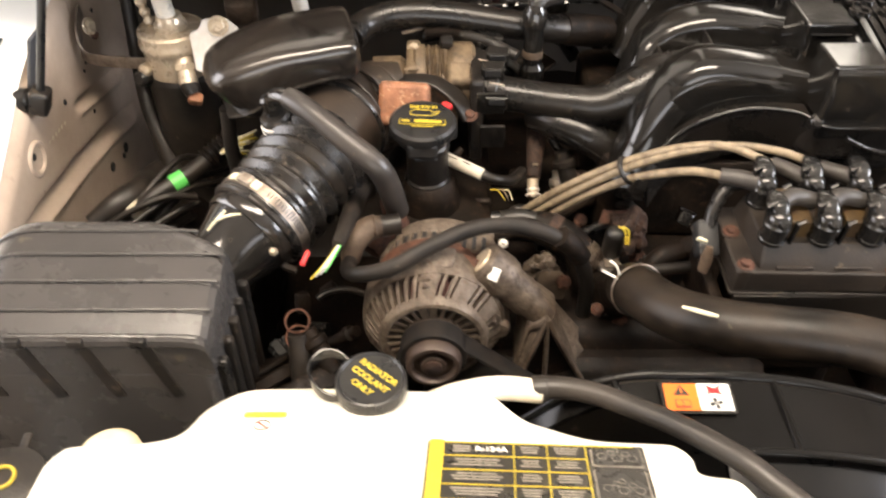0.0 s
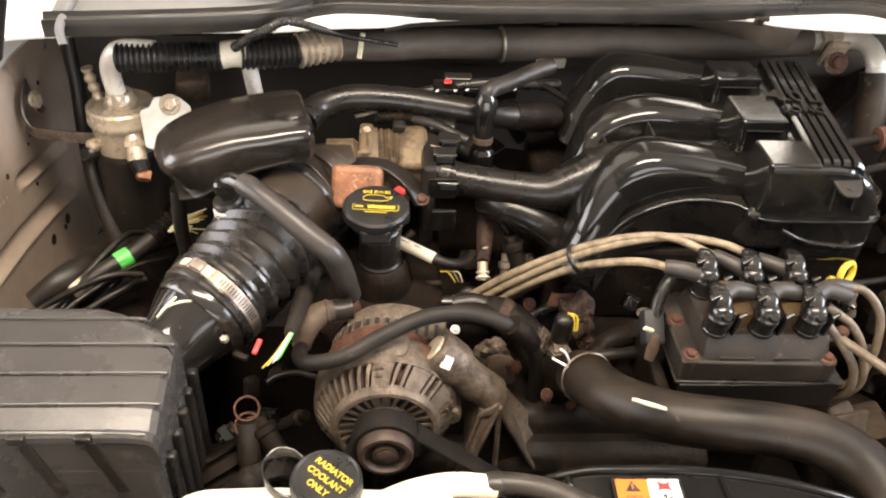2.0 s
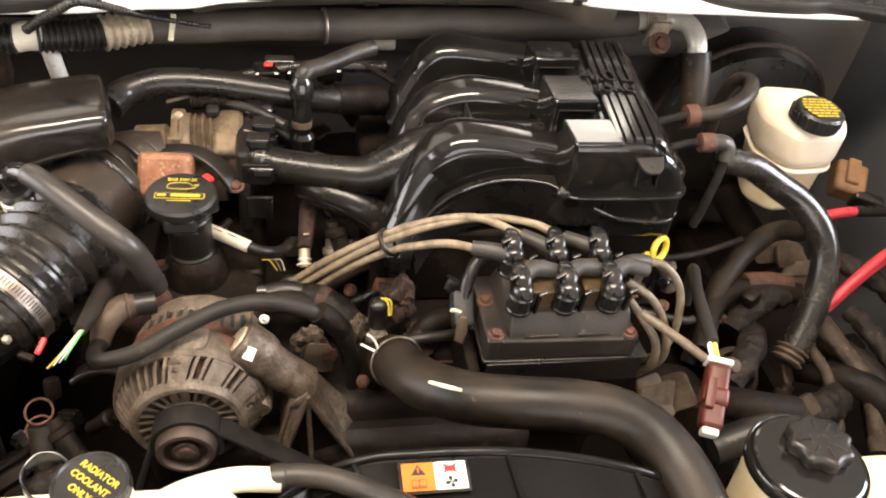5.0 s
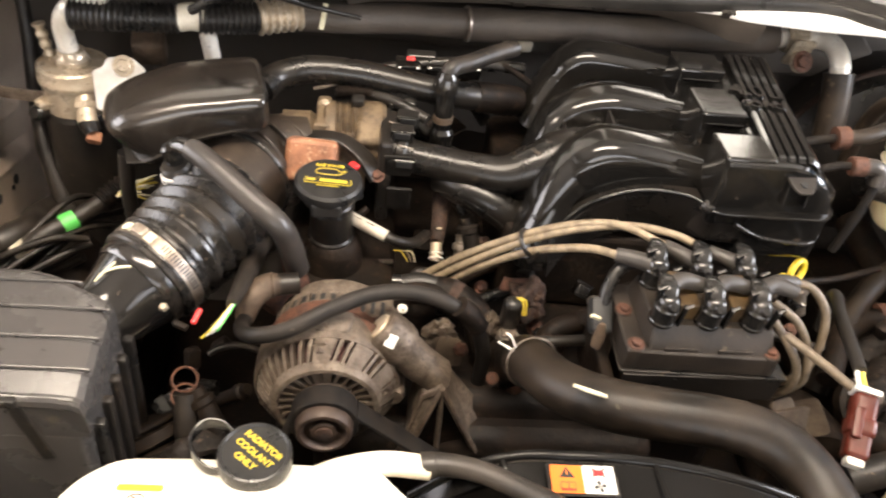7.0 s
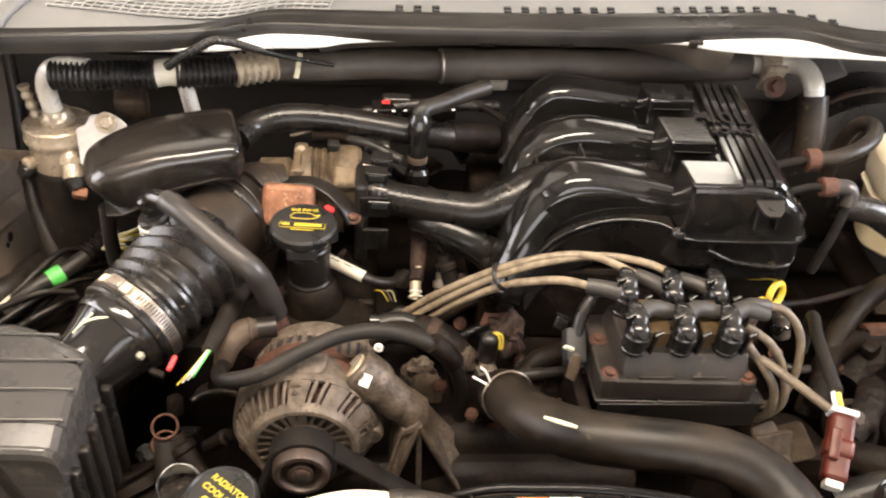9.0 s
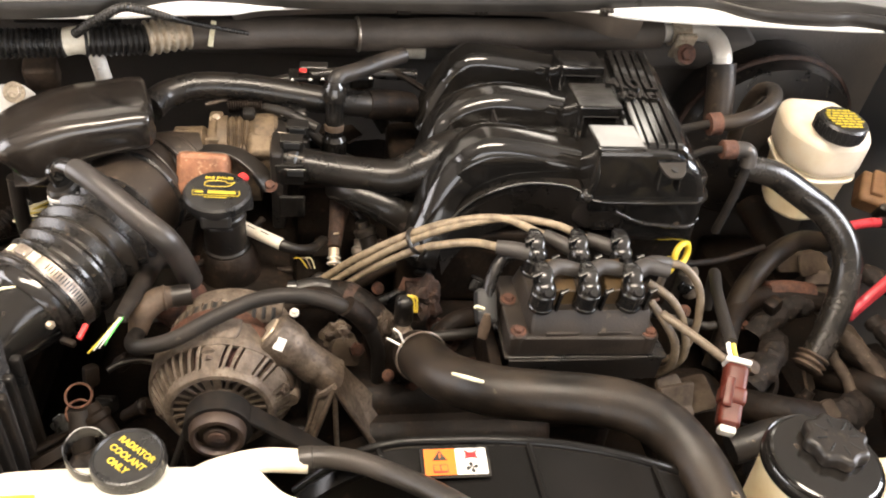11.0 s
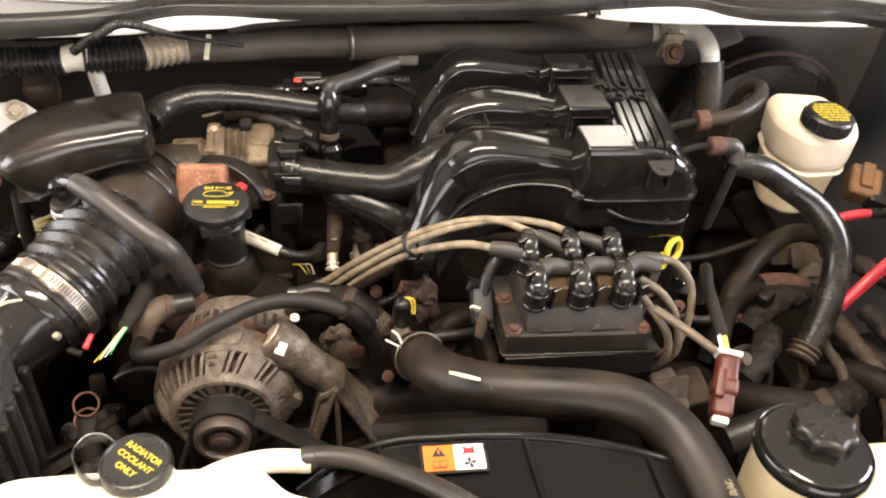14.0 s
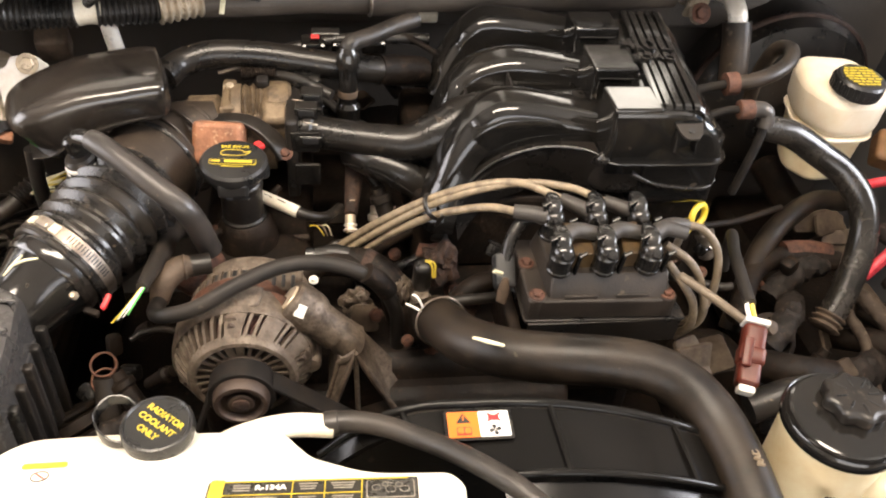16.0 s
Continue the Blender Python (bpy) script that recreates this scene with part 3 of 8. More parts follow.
part("wing_flange", sheet(lambda u, v: (-0.446 - 0.26 * v + 0.05 * max(0.0, (u - 0.80) / 0.20) ** 1.5 * (1 - v), 0.10 + 0.95 * u, wing_top(0.10 + 0.95 * u) + 0.014 * math.sin(3.1 * v) + 0.035 * v), 40, 12, 0.004), M_WHITE, car, "white painted wing top")
part("flange_slot", block((0.020, 0.012, 0.002), at(-0.480, 0.800, 1.127, 8), 0.0008), M_BPRINT_GAPSHADE, car)
part("wing_panel", sheet(lambda u, v: (-0.706 - 0.10 * math.sin(1.5 * v), 0.10 + 0.95 * u, wing_top(0.10 + 0.95 * u) + 0.035 - 0.62 * v), 20, 12, 0.004), M_WHITE, car, "white painted outer wing")
part("inner_wing", sheet(lambda u, v: (0.90 + 0.03 * v - 0.02 * math.sin(6 * u), 0.20 + 0.86 * u, 0.62 + 0.53 * v), 20, 12, 0.004), M_DARKPAINT, car, "dark grey inner wing on the brake side")
part("wing_flange", sheet(lambda u, v: (0.925 + 0.26 * v, 0.20 + 0.80 * u, 1.150 + 0.03 * u + 0.015 * math.sin(3.1 * v)), 20, 10, 0.004), M_WHITE, car, "white painted wing top")
part("wing_panel", sheet(lambda u, v: (1.185 + 0.10 * math.sin(1.5 * v), 0.10 + 1.15 * u, 1.17 + 0.05 * u - 0.62 * v), 20, 12, 0.004), M_WHITE, car, "white painted outer wing")
part("radiator_support", block((1.6, 0.07, 0.10), at(0.25, 0.145, 0.93), 0.012, 3), M_DARKPAINT, car)
# unseen dark panel, added to keep gate light off the runner fronts
part("reflection_blocker", block((1.62, 0.045, 0.60), at(0.25, 0.080, 0.70), 0.012, 3), M_BLACK, car, "unseen black front panel added to block gate reflections")
part("radiator_core", block((0.75, 0.05, 0.50), at(0.15, 0.215, 0.72), 0.006), M_BLACK, car)
for x in (-0.66, 1.16):
    wh = part("wheel", lathe([(0.20, -0.11), (0.33, -0.11), (0.36, -0.09), (0.36, 0.09), (0.33, 0.11), (0.20, 0.11), (0.18, 0.05), (0.0, 0.05)], (x, 0.55, 0.36), (1, 0, 0), 40), M_RUBBER, car, "black front tyre on the garage floor")
    part("axle", tube([(x, 0.55, 0.36), (x * 0.6 + 0.1, 0.55, 0.38), (0.25, 0.55, 0.42)], 0.035, 14, 3), M_SHADED_GRIME, wh)
# the open hood
hood = part("hood", sheet(lambda u, v: (-0.68 + 1.86 * u, 1.165 + 0.20 * v, 1.31 + 1.04 * v + 0.03 * math.sin(math.pi * u)), 16, 14, 0.004), M_WHITE, car, "open white hood")
for x in (-0.45, 0.25, 0.95):
    part("hood_frame", duct([(x, 1.154, 1.36, 0.05, 0.012), (x, 1.244, 1.83, 0.05, 0.012), (x, 1.332, 2.29, 0.05, 0.012)], 16, 3, 4), M_WHITE, hood)
# unseen sheet, added so the plenum tops mirror something darker than white paint
part("added_hood_sheet", sheet(lambda u, v: (-0.12 + 1.14 * u, 1.145 + 0.185 * v, 1.32 + 0.95 * v), 10, 10, 0.006), M_HOODSHEET, hood, "unseen grey-brown sheet added to darken what the manifold reflects")
# unseen glowing panel, added to give the manifold top its bright reflections
hl = thing("added_highlight_lamp", (0.53, 1.147, 1.38), "small unseen lamp panel added for highlights on the manifold", "lamp")
part("housing", block((0.28, 0.024, 0.095), at(0.50, 1.147, 1.440, 4), 0.006), M_WPRINT, hl)
part("lens", block((0.25, 0.004, 0.075), at(0.50, 1.134, 1.440, 4), 0.001), M_TUBE, hl)
single("grey_hose", tube([(-0.331, 0.800, 1.212), (-0.333, 0.806, 1.226), (-0.333, 0.830, 1.232), (-0.332, 0.865, 1.236), (-0.318, 0.92, 1.245)], 0.0045, 14), M_COWL, "pale grey washer hose at the end of the cowl", "hose")
strut = thing("gas_strut", (-0.427, 0.755, 1.082), "black gas strut that props up the hood", "gas strut")
e = V(-0.427, 0.755, 1.082)
d = (V(-0.384, 0.760, 1.215) - e).normalized()
part("ball_socket", block((0.024, 0.020, 0.028), Matrix.Translation(e) @ d.to_track_quat("Z", "Y").to_matrix().to_4x4(), 0.004, 3), M_BLACK, strut)
part("rod", tube([e + d * 0.01, e + d * 0.07, e + d * 0.15], 0.0045, 12, 1), M_CAP, strut)
part("cylinder", lathe([(0.007, 0.0), (0.0098, 0.003), (0.0098, 0.55), (0.006, 0.555)], e + d * 0.138, d, 20), M_BLACK, strut)
part("stud", lathe([(0.0125, 0), (0.0135, 0.002), (0.0135, 0.014), (0.010, 0.018)], e - V(0.026, 0, 0.0), (1, 0, 0), 20), M_BLACK, strut)
part("mount_strip", block((0.004, 0.026, 0.085), at(-0.436, 0.780, 1.105, 0, 18, 0), 0.001), M_DARKPAINT, strut, "blue-grey mounting strip")

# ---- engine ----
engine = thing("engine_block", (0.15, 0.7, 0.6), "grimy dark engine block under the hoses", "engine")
part("block", block((0.46, 0.40, 0.30), at(0.17, 0.74, 0.80), 0.02, 3), M_SHADED_GRIME, engine)
part("front_cover", block((0.34, 0.10, 0.34), at(0.15, 0.56, 0.76), 0.02, 3), M_SHADED_GRIME, engine)
part("valve_cover", duct([(0.00, 0.58, 0.955, 0.055, 0.03), (-0.005, 0.70, 0.96, 0.06, 0.035), (-0.005, 0.90, 0.96, 0.06, 0.035)], 24, 4), M_SHADED_GRIME, engine, "dark grimy valve cover")
part("valve_cover", duct([(0.35, 0.60, 0.955, 0.055, 0.03), (0.355, 0.70, 0.96, 0.06, 0.035), (0.36, 0.96, 0.96, 0.06, 0.035)], 24, 4), M_SHADED_GRIME, engine, "dark grimy valve cover")
part("gearbox_bell", lathe([(0.20, 0), (0.17, 0.25)], (0.17, 0.93, 0.75), (0, 1, 0), 24), M_SHADED_GRIME, engine)
part("undertray", block((1.30, 0.92, 0.02), at(0.25, 0.60, 0.57), 0.004), M_SHADED_GRIME, engine)
part("frame_rail", block((0.14, 0.86, 0.16), at(-0.33, 0.60, 0.66), 0.015, 2), M_SHADED_GRIME, engine)
part("frame_rail", block((0.16, 0.86, 0.16), at(0.80, 0.62, 0.70), 0.015, 2), M_SHADED_GRIME, engine)
part("lower_cover", block((0.44, 0.03, 0.30), at(0.10, 0.455, 0.74), 0.01, 2), M_SHADED_GRIME, engine)
part("thermostat_housing", lathe([(0.026, 0), (0.026, 0.02), (0.021, 0.04), (0.019, 0.075)], (0.164, 0.592, 0.955), (0.12, -0.62, 0.72), 24), M_SHADED_GRIME, engine)

# ---- coolant tank ----
tank = thing("coolant_tank", (-0.05, 0.30, 0.80), "cream polythene coolant and washer tank with stickers", "coolant tank")
OUT = [(-0.253, 0.15), (-0.253, 0.300), (-0.246, 0.315), (-0.197, 0.318), (-0.176, 0.325), (-0.168, 0.356), (-0.146, 0.381), (-0.09, 0.383), (0.036, 0.376), (0.048, 0.356), (0.058, 0.342), (0.097, 0.321), (0.153, 0.317), (0.162, 0.303), (0.159, 0.287), (0.184, 0.283), (0.190, 0.262), (0.190, 0.15)]
bm = pillow(rounded(OUT, 0.016, 5), 0.80, 1.072, 0.011, 6)
for v in bm.verts:
    if v.co.z > 1.0:
        v.co.z += 0.37 * (0.385 - max(v.co.y, 0.24))
bmesh.ops.triangulate(bm, faces=[f for f in bm.faces if len(f.verts) > 4], ngon_method="EAR_CLIP")
part("body", bm, M_CREAM, tank)
part("filler_boss", lathe([(0.026, -0.01), (0.025, 0.004), (0.0215, 0.008), (0.0215, 0.014)], (-0.0505, 0.368, 1.068), seg=32), M_CREAM, tank)
part("spout", tube([(-0.014, 0.372, 1.058), (0.010, 0.378, 1.065), (0.040, 0.383, 1.067), (0.073, 0.381, 1.066)], [0.0095, 0.0095, 0.0092, 0.0090], 18), M_TANKW, tank)
cap = part("screw_cap", lathe([(0.0235, 0), (0.0250, 0.002), (0.0256, 0.004), (0.0254, 0.0110), (0.0245, 0.0135), (0.0230, 0.0140), (0.0220, 0.0125), (0.0, 0.0122)], (-0.0505, 0.368, 1.0835), seg=48), M_CAP, tank, "black screw cap with yellow lettering")
for i, wd in enumerate(("RADIATOR", "COOLANT", "ONLY")):
    words(wd, 0.0068, at(-0.0505, 0.368, 1.0961, 0, 0, -40) @ at(0, 0.0080 - 0.0086 * i, 0), M_YPRINT, cap, bold=0.00018)
bm = duct([(-0.070, 0.358, 1.087, 0.0010, 0.003), (-0.082, 0.360, 1.087, 0.0010, 0.0045), (-0.092, 0.369, 1.089, 0.0010, 0.0052), (-0.0955, 0.382, 1.091, 0.0010, 0.0052), (-0.088, 0.393, 1.093, 0.0010, 0.0052), (-0.076, 0.393, 1.093, 0.0010, 0.0048), (-0.066, 0.386, 1.090, 0.0010, 0.004)], 12, 6)
part("tether_strap", bm, M_BOOT, cap)
overflow = thing("overflow_hose", (0.15, 0.34, 1.08), "grey-black rubber overflow hose on the coolant tank spout", "hose")
part("hose_end", lathe([(0.0096, 0), (0.0100, 0.001), (0.0100, 0.010), (0.0096, 0.011)], (0.066, 0.3828, 1.0661), (1, 0.0, 0.1), 24), M_OVERFLOW, overflow)
part("hose", tube([(0.066, 0.383, 1.066), (0.085, 0.382, 1.069), (0.108, 0.374, 1.073), (0.131, 0.360, 1.077), (0.158, 0.339, 1.084), (0.186, 0.313, 1.090), (0.205, 0.292, 1.092), (0.24, 0.25, 1.085), (0.27, 0.20, 1.04)], [0.0090, 0.0086, 0.0082, 0.0080, 0.0080, 0.0080, 0.0080, 0.0080, 0.0080], 18), M_OVERFLOW, overflow)
# stickers
STK = at(-0.0095, 0.3145, 1.0989, -20.3) @ at(0, 0, 0, 0, 0, -3.1) @ Matrix.Scale(0.917, 4)
P = lambda x, y, rz=0: STK @ at(x + 0.013, y - 0.3485, 0)
CAU = lambda x, y, rz=0: at(-0.1215, 0.3435, 1.0878, -20.3) @ at(x, y, 0, 0, 0, rz)
stk = tagged(part("refrigerant_sticker", plate(0.150, 0.085, P(0.062, 0.306, -1.8)), M_STICKER, None), "black and yellow refrigerant sticker on the coolant tank", "sticker")
part("yellow_band", plate(0.010, 0.083, P(-0.0065, 0.308, -1.8) @ at(0, 0, 0.0008)), M_YPRINT, stk)
part("border", plate(0.132, 0.0012, P(0.064, 0.347, -1.8) @ at(0, 0, 0.0008), r=0.0003), M_YPRINT, stk)
for k in range(1, 5):
    part("border", plate(0.100, 0.0008, P(0.046, 0.347 - 0.0155 * k, -1.8) @ at(0, 0, 0.0008), r=0.0003), M_YPRINT, stk)
for x in (0.047, 0.070, 0.0965):
    part("border", plate(0.0008, 0.080, P(x, 0.306, -1.8) @ at(0, 0, 0.0008), r=0.0003), M_YPRINT, stk)
for k in range(3):
    part("text_bar", plate(0.012, 0.0013, P(0.011, 0.3425 - 0.003 * k, -1.8) @ at(0, 0, 0.0009), r=0.0003), M_GPRINT, stk)
words("R-134A", 0.0072, P(0.0315, 0.3395, -1.8) @ at(0, 0, 0.0011), M_WPRINT, stk, bold=0.0002)
for j in range(4):
    for x, w in ((0.058, 0.015), (0.083, 0.019), (0.022, 0.038)):
        if j == 0 and x < 0.05:
            continue
        for k in range(3):
            part("text_bar", plate(w * (0.9 - 0.1 * ((j + k) % 3)), 0.0011, P(x, 0.343 - 0.0155 * j - 0.003 * k, -1.8) @ at(0, 0, 0.0009), r=0.0003), M_GPRINT, stk)
for y0, hh in ((0.334, 0.020), (0.300, 0.040)):
    part("diagram_frame", plate(0.035, hh, P(0.117, y0, -1.8) @ at(0, 0, 0.0008)), M_GPRINT, stk)
    part("diagram_field", plate(0.033, hh - 0.002, P(0.117, y0, -1.8) @ at(0, 0, 0.0015)), M_STICKER, stk)
    for cx, cy, r in ((-0.010, 0.0, 0.0032), (-0.004, 0.004, 0.0022), (0.0, -0.002, 0.0036), (0.006, 0.003, 0.0026), (0.010, -0.002, 0.0034), (0.0, 0.007, 0.002)):
        part("diagram_ring", ring((0, 0, 0), (0, 0, 1), r, 0.00022, 20, 6), M_GPRINT, stk).data.transform(P(0.117 + cx, y0 + cy, -1.8) @ at(0, 0, 0.0025))
ntc = tagged(part("caution_sticker", plate(0.029, 0.006, CAU(0, 0)), M_YPRINT, None), "small yellow caution strip on the coolant tank", "sticker")
rg = part("sign_ring", ring((0, 0, 0), (0, 0, 1), 0.0055, 0.0004, 24, 6), M_BPRINT_GAPSHADE, ntc)
rg.data.transform(CAU(0, -0.012))
part("sign_bar", plate(0.010, 0.0009, CAU(0, -0.012, -45), r=0.0003), M_REDP, ntc)
wcap = thing("washer_cap", (-0.296, 0.308, 0.85), "grey washer fluid cap with a yellow windscreen sign", "cap")
part("lid", lathe([(0.026, 0), (0.028, 0.003), (0.027, 0.013), (0.020, 0.016), (0.0, 0.0165)], (-0.296, 0.308, 1.050), seg=36), M_RUBBER, wcap)
part("neck", lathe([(0.022, -0.20), (0.022, 0.0)], (-0.296, 0.308, 1.050), seg=24), M_AGED, wcap)
part("sign", ring((-0.296, 0.308, 1.067), (0, 0, 1), 0.0085, 0.0014, 24, 6), M_YPRINT, wcap)
part("tab", block((0.006, 0.020, 0.004), at(-0.294, 0.338, 1.060), 0.0015), M_RUBBER, wcap)
single("tank_filler_shoulder", lathe([(0.024, 0), (0.022, 0.016), (0.015, 0.024), (0.0, 0.027)], (-0.232, 0.330, 1.045), seg=28), M_AGED, "rounded yellowed filler shoulder behind the tank", "filler neck")

# ---- fan shroud ----
shroud = thing("fan_shroud", (0.20, 0.33, 0.75), "black plastic radiator fan shroud with a warning label", "fan shroud")
ZS = lambda x: 1.078 - (1.35 * max(0.0, x - 0.21) ** 2 if x > 0.15 else 7.0 * (0.15 - x) ** 2)
YF = lambda x: 0.324 + 0.045 * min(1.0, max(0.0, (0.20 - x) / 0.06))
YR = lambda x: 0.385 - 0.10 * max(0.0, x - 0.19) ** 1.2
US = [k / 10 for k in range(11)]
part("top", sheet(lambda u, v: (0.062 + 0.37 * u, YR(0.062 + 0.37 * u) * (1 - v) + YF(0.062 + 0.37 * u) * v, ZS(0.062 + 0.37 * u) - 0.004 * v), 40, 6, 0.006), M_SHROUD, shroud)
part("rear_lip", tube([(0.062 + 0.37 * u, YR(0.062 + 0.37 * u) + 0.001, ZS(0.062 + 0.37 * u) + 0.0005) for u in US], 0.0040, 10), M_SHROUD, shroud)
part("inner_step", sheet(lambda u, v: (0.195 + 0.235 * u, 0.322 - 0.08 * v, ZS(0.195 + 0.235 * u) - 0.014 - 0.03 * v), 30, 4, 0.006), M_SHROUD, shroud)
part("step_lip", tube([(0.195 + 0.235 * u, 0.323, ZS(0.195 + 0.235 * u) - 0.004) for u in US], 0.0032, 10), M_SHROUD, shroud)
for x in (0.125, 0.240, 0.345):
    part("rib", tube([(x, YR(x), ZS(x)), (x + 0.002, (YR(x) + YF(x)) / 2, ZS(x) - 0.001), (x + 0.004, YF(x), ZS(x) - 0.004)], 0.003, 8, 3), M_SHROUD, shroud)
part("skirt", sheet(lambda u, v: (0.062 + 0.37 * u, YR(0.062 + 0.37 * u), ZS(0.062 + 0.37 * u) - 0.22 * v), 30, 2, 0.004), M_BLACK, shroud)
lab = thing("warning_label", (0.181, 0.365, 1.079), "orange and white fan warning label on the shroud", "label")
L = lambda x, y, z=0.0: at(0.181, 0.3645, 1.0795, 3.8, 0, -0.5) @ at(x, y, z)
part("backing", plate(0.052, 0.0265, L(0.0, 0.0)), M_BLACK, lab)
part("orange_field", plate(0.0235, 0.0225, L(-0.0117, 0, 0.0008), r=0.001), M_ORANGE, lab)
part("white_field", plate(0.0235, 0.0225, L(0.0119, 0, 0.0008), r=0.001), M_WPRINT, lab)
part("triangle_sign", prism([(-0.0055, 0), (0.0055, 0), (0, 0.0085)], 0, 0.0004, 0, m=L(-0.0117, 0.0012, 0.0014)), M_BPRINT_GAPSHADE, lab)
part("exclamation", plate(0.0010, 0.0038, L(-0.0117, 0.0050, 0.0019), r=0.0003), M_ORANGE, lab)
bk = part("book_sign", plate(0.011, 0.0066, L(-0.0117, -0.0060, 0.0014), r=0.0008), M_REDP, lab)
part("book_page", plate(0.0044, 0.0046, L(-0.0144, -0.0060, 0.0021), r=0.0005), M_ORANGE, bk)
part("book_page", plate(0.0044, 0.0046, L(-0.0090, -0.0060, 0.0021), r=0.0005), M_ORANGE, bk)
part("hand_sign", plate(0.008, 0.0045, L(0.0119, 0.0052, 0.0014), r=0.0015), M_REDP, lab)
for a in (-35, 35):
    part("cross_bar", plate(0.012, 0.0012, L(0.0119, 0.0052, 0.0020) @ at(0, 0, 0, 0, 0, a), r=0.0004), M_REDP, lab)
for a in range(4):
    part("fan_blade", prism(rounded([(0, 0), (0.0036, -0.0012), (0.0050, 0.0012), (0.0030, 0.0026)], 0.001), 0, 0.0004, 0, m=L(0.0119, -0.0055, 0.0014) @ at(0, 0, 0, 0, 0, 90 * a)), M_BPRINT_GAPSHADE, lab)

# ---- air filter box ----
abox = thing("air_filter_box", (-0.29, 0.48, 0.75), "black ribbed plastic air filter box with dust", "air filter box")
prof = [(0.556, 1.036), (0.5595, 1.070), (0.5585, 1.078), (0.5545, 1.0835), (0.548, 1.0862), (0.540, 1.0865)]
RIDGE = (0.5380, 0.5080, 0.4780, 0.4480)
for i, y in enumerate(RIDGE[1:]):
    zz = 1.0850 - 0.0022 * i
    prof += [(y + 0.0035, zz - 0.0030), (y + 0.0015, zz - 0.0026), (y, zz), (y - 0.002, zz + 0.0004)]
prof += [(0.4290, 1.0745), (0.4270, 1.0785), (0.4225, 1.0792), (0.4200, 1.0770), (0.4195, 1.0715), (0.4215, 1.068), (0.4215, 1.036)]
# stations along the lid: how far its top falls, and how far its rear edge comes forward
XS = [(-0.4020, 0.050, 0.016), (-0.4005, 0.036, 0.010), (-0.396, 0.0245, 0.006), (-0.389, 0.0150, 0.003), (-0.380, 0.0082, 0.001), (-0.369, 0.0035, 0.0), (-0.357, 0.0008, 0.0), (-0.345, 0.0, 0.0), (-0.255, 0.0, 0.001), (-0.235, 0.0, 0.007),
      (-0.216, 0.0, 0.018), (-0.200, 0.0006, 0.026), (-0.1885, 0.0025, 0.032), (-0.1835, 0.006, 0.037), (-0.1810, 0.016, 0.044)]


def lid_fall(x):
    """How far the lid's top lies below its flat at x."""
    return float(np.interp(x, [q[0] for q in XS], [q[1] for q in XS]))


bm = rings(bmesh.new(), [[(x, y - (rear if y > 0.539 else max(0.0, rear - 0.032) if y > 0.50 else 0.0), max(1.036, z - (drop if z > 1.05 else 0))) for y, z in prof] for x, drop, rear in XS])
lid = part("lid", bm, M_LID, abox, "grey-black grained lid with raised ribs", 22)
for i, y in enumerate(RIDGE):
    zz = 1.0872 - 0.0022 * max(0, i - 1) - (0.0 if i else 0.0002)
    xe = -0.214 if i == 0 else -0.1865
    part("ridge", tube([(x, y, zz - lid_fall(x)) for x in (-0.399, -0.394, -0.387, -0.378, -0.368, -0.357, -0.345, -0.29)] + [(xe - 0.004, y, zz), (xe, y, zz - 0.004)], 0.0015, 8, 4), M_LID, lid)
part("ridge", tube([(x, 0.4235, 1.0785 - lid_fall(x)) for x in (-0.398, -0.392, -0.384, -0.372, -0.357, -0.345, -0.26, -0.189)], 0.0022, 8, 4), M_LID, lid)
part("body", prism(rounded([(-0.4015, 0.4215), (-0.183, 0.4215), (-0.179, 0.515), (-0.207, 0.546), (-0.250, 0.557), (-0.4015, 0.557)], 0.010), 0.80, 1.037, 0.002, 2), M_LID, abox, "grey-black lower filter box")
for x in (-0.378, -0.329, -0.281, -0.233):
    part("front_groove", block((0.0105, 0.005, 0.062), at(x + 0.010, 0.4228, 1.038, 0, -15, 0), 0.0012, 2), M_BLACK, abox)
    part("latch_notch", block((0.0125, 0.0075, 0.0080), at(x, 0.4205, 1.0755 - lid_fall(x)), 0.0015, 2), M_BLACK, abox)
for k in range(5):
    y = 0.435 + 0.022 * k
    part("side_rib", block((0.010, 0.009, 0.18), at(-0.178, y, 0.95), 0.003, 2), M_BLACK, abox)
# ---- intake duct ----
idt = thing("intake_duct", (-0.13, 0.68, 1.0), "black rubber intake bellows with a worm-drive clamp", "air duct")
part("sensor_tube", tube([(-0.235, 0.520, 1.022), (-0.205, 0.560, 1.030), (-0.180, 0.592, 1.042), (-0.168, 0.608, 1.047)], [0.030, 0.034, 0.045, 0.046], 36), M_GLOSS, idt)
BEL = [(-0.176, 0.597, 1.044), (-0.160, 0.620, 1.050), (-0.146, 0.646, 1.054), (-0.134, 0.676, 1.056), (-0.127, 0.698, 1.056)]
part("bellows", tube(BEL, [0.0470, 0.0488, 0.0508, 0.0522, 0.0526], 48, ribs=0.0062, pitch=0.0155), M_BELLOW, idt)
part("cuff", tube([(-0.129, 0.692, 1.056), (-0.122, 0.718, 1.056), (-0.110, 0.750, 1.056), (-0.088, 0.782, 1.057), (-0.045, 0.795, 1.060)], [0.0505, 0.0530, 0.0525, 0.048, 0.044], 44), M_CUFF, idt)
for k, (rr, yy) in enumerate(((0.0530, 0.762), (0.0500, 0.775), (0.0465, 0.786))):
    part("cuff_ridge", ring((-0.106 + 0.020 * k, yy, 1.056), (0.5 + 0.15 * k, 0.8, 0), rr, 0.0022, 40, 8), M_CUFF, idt)
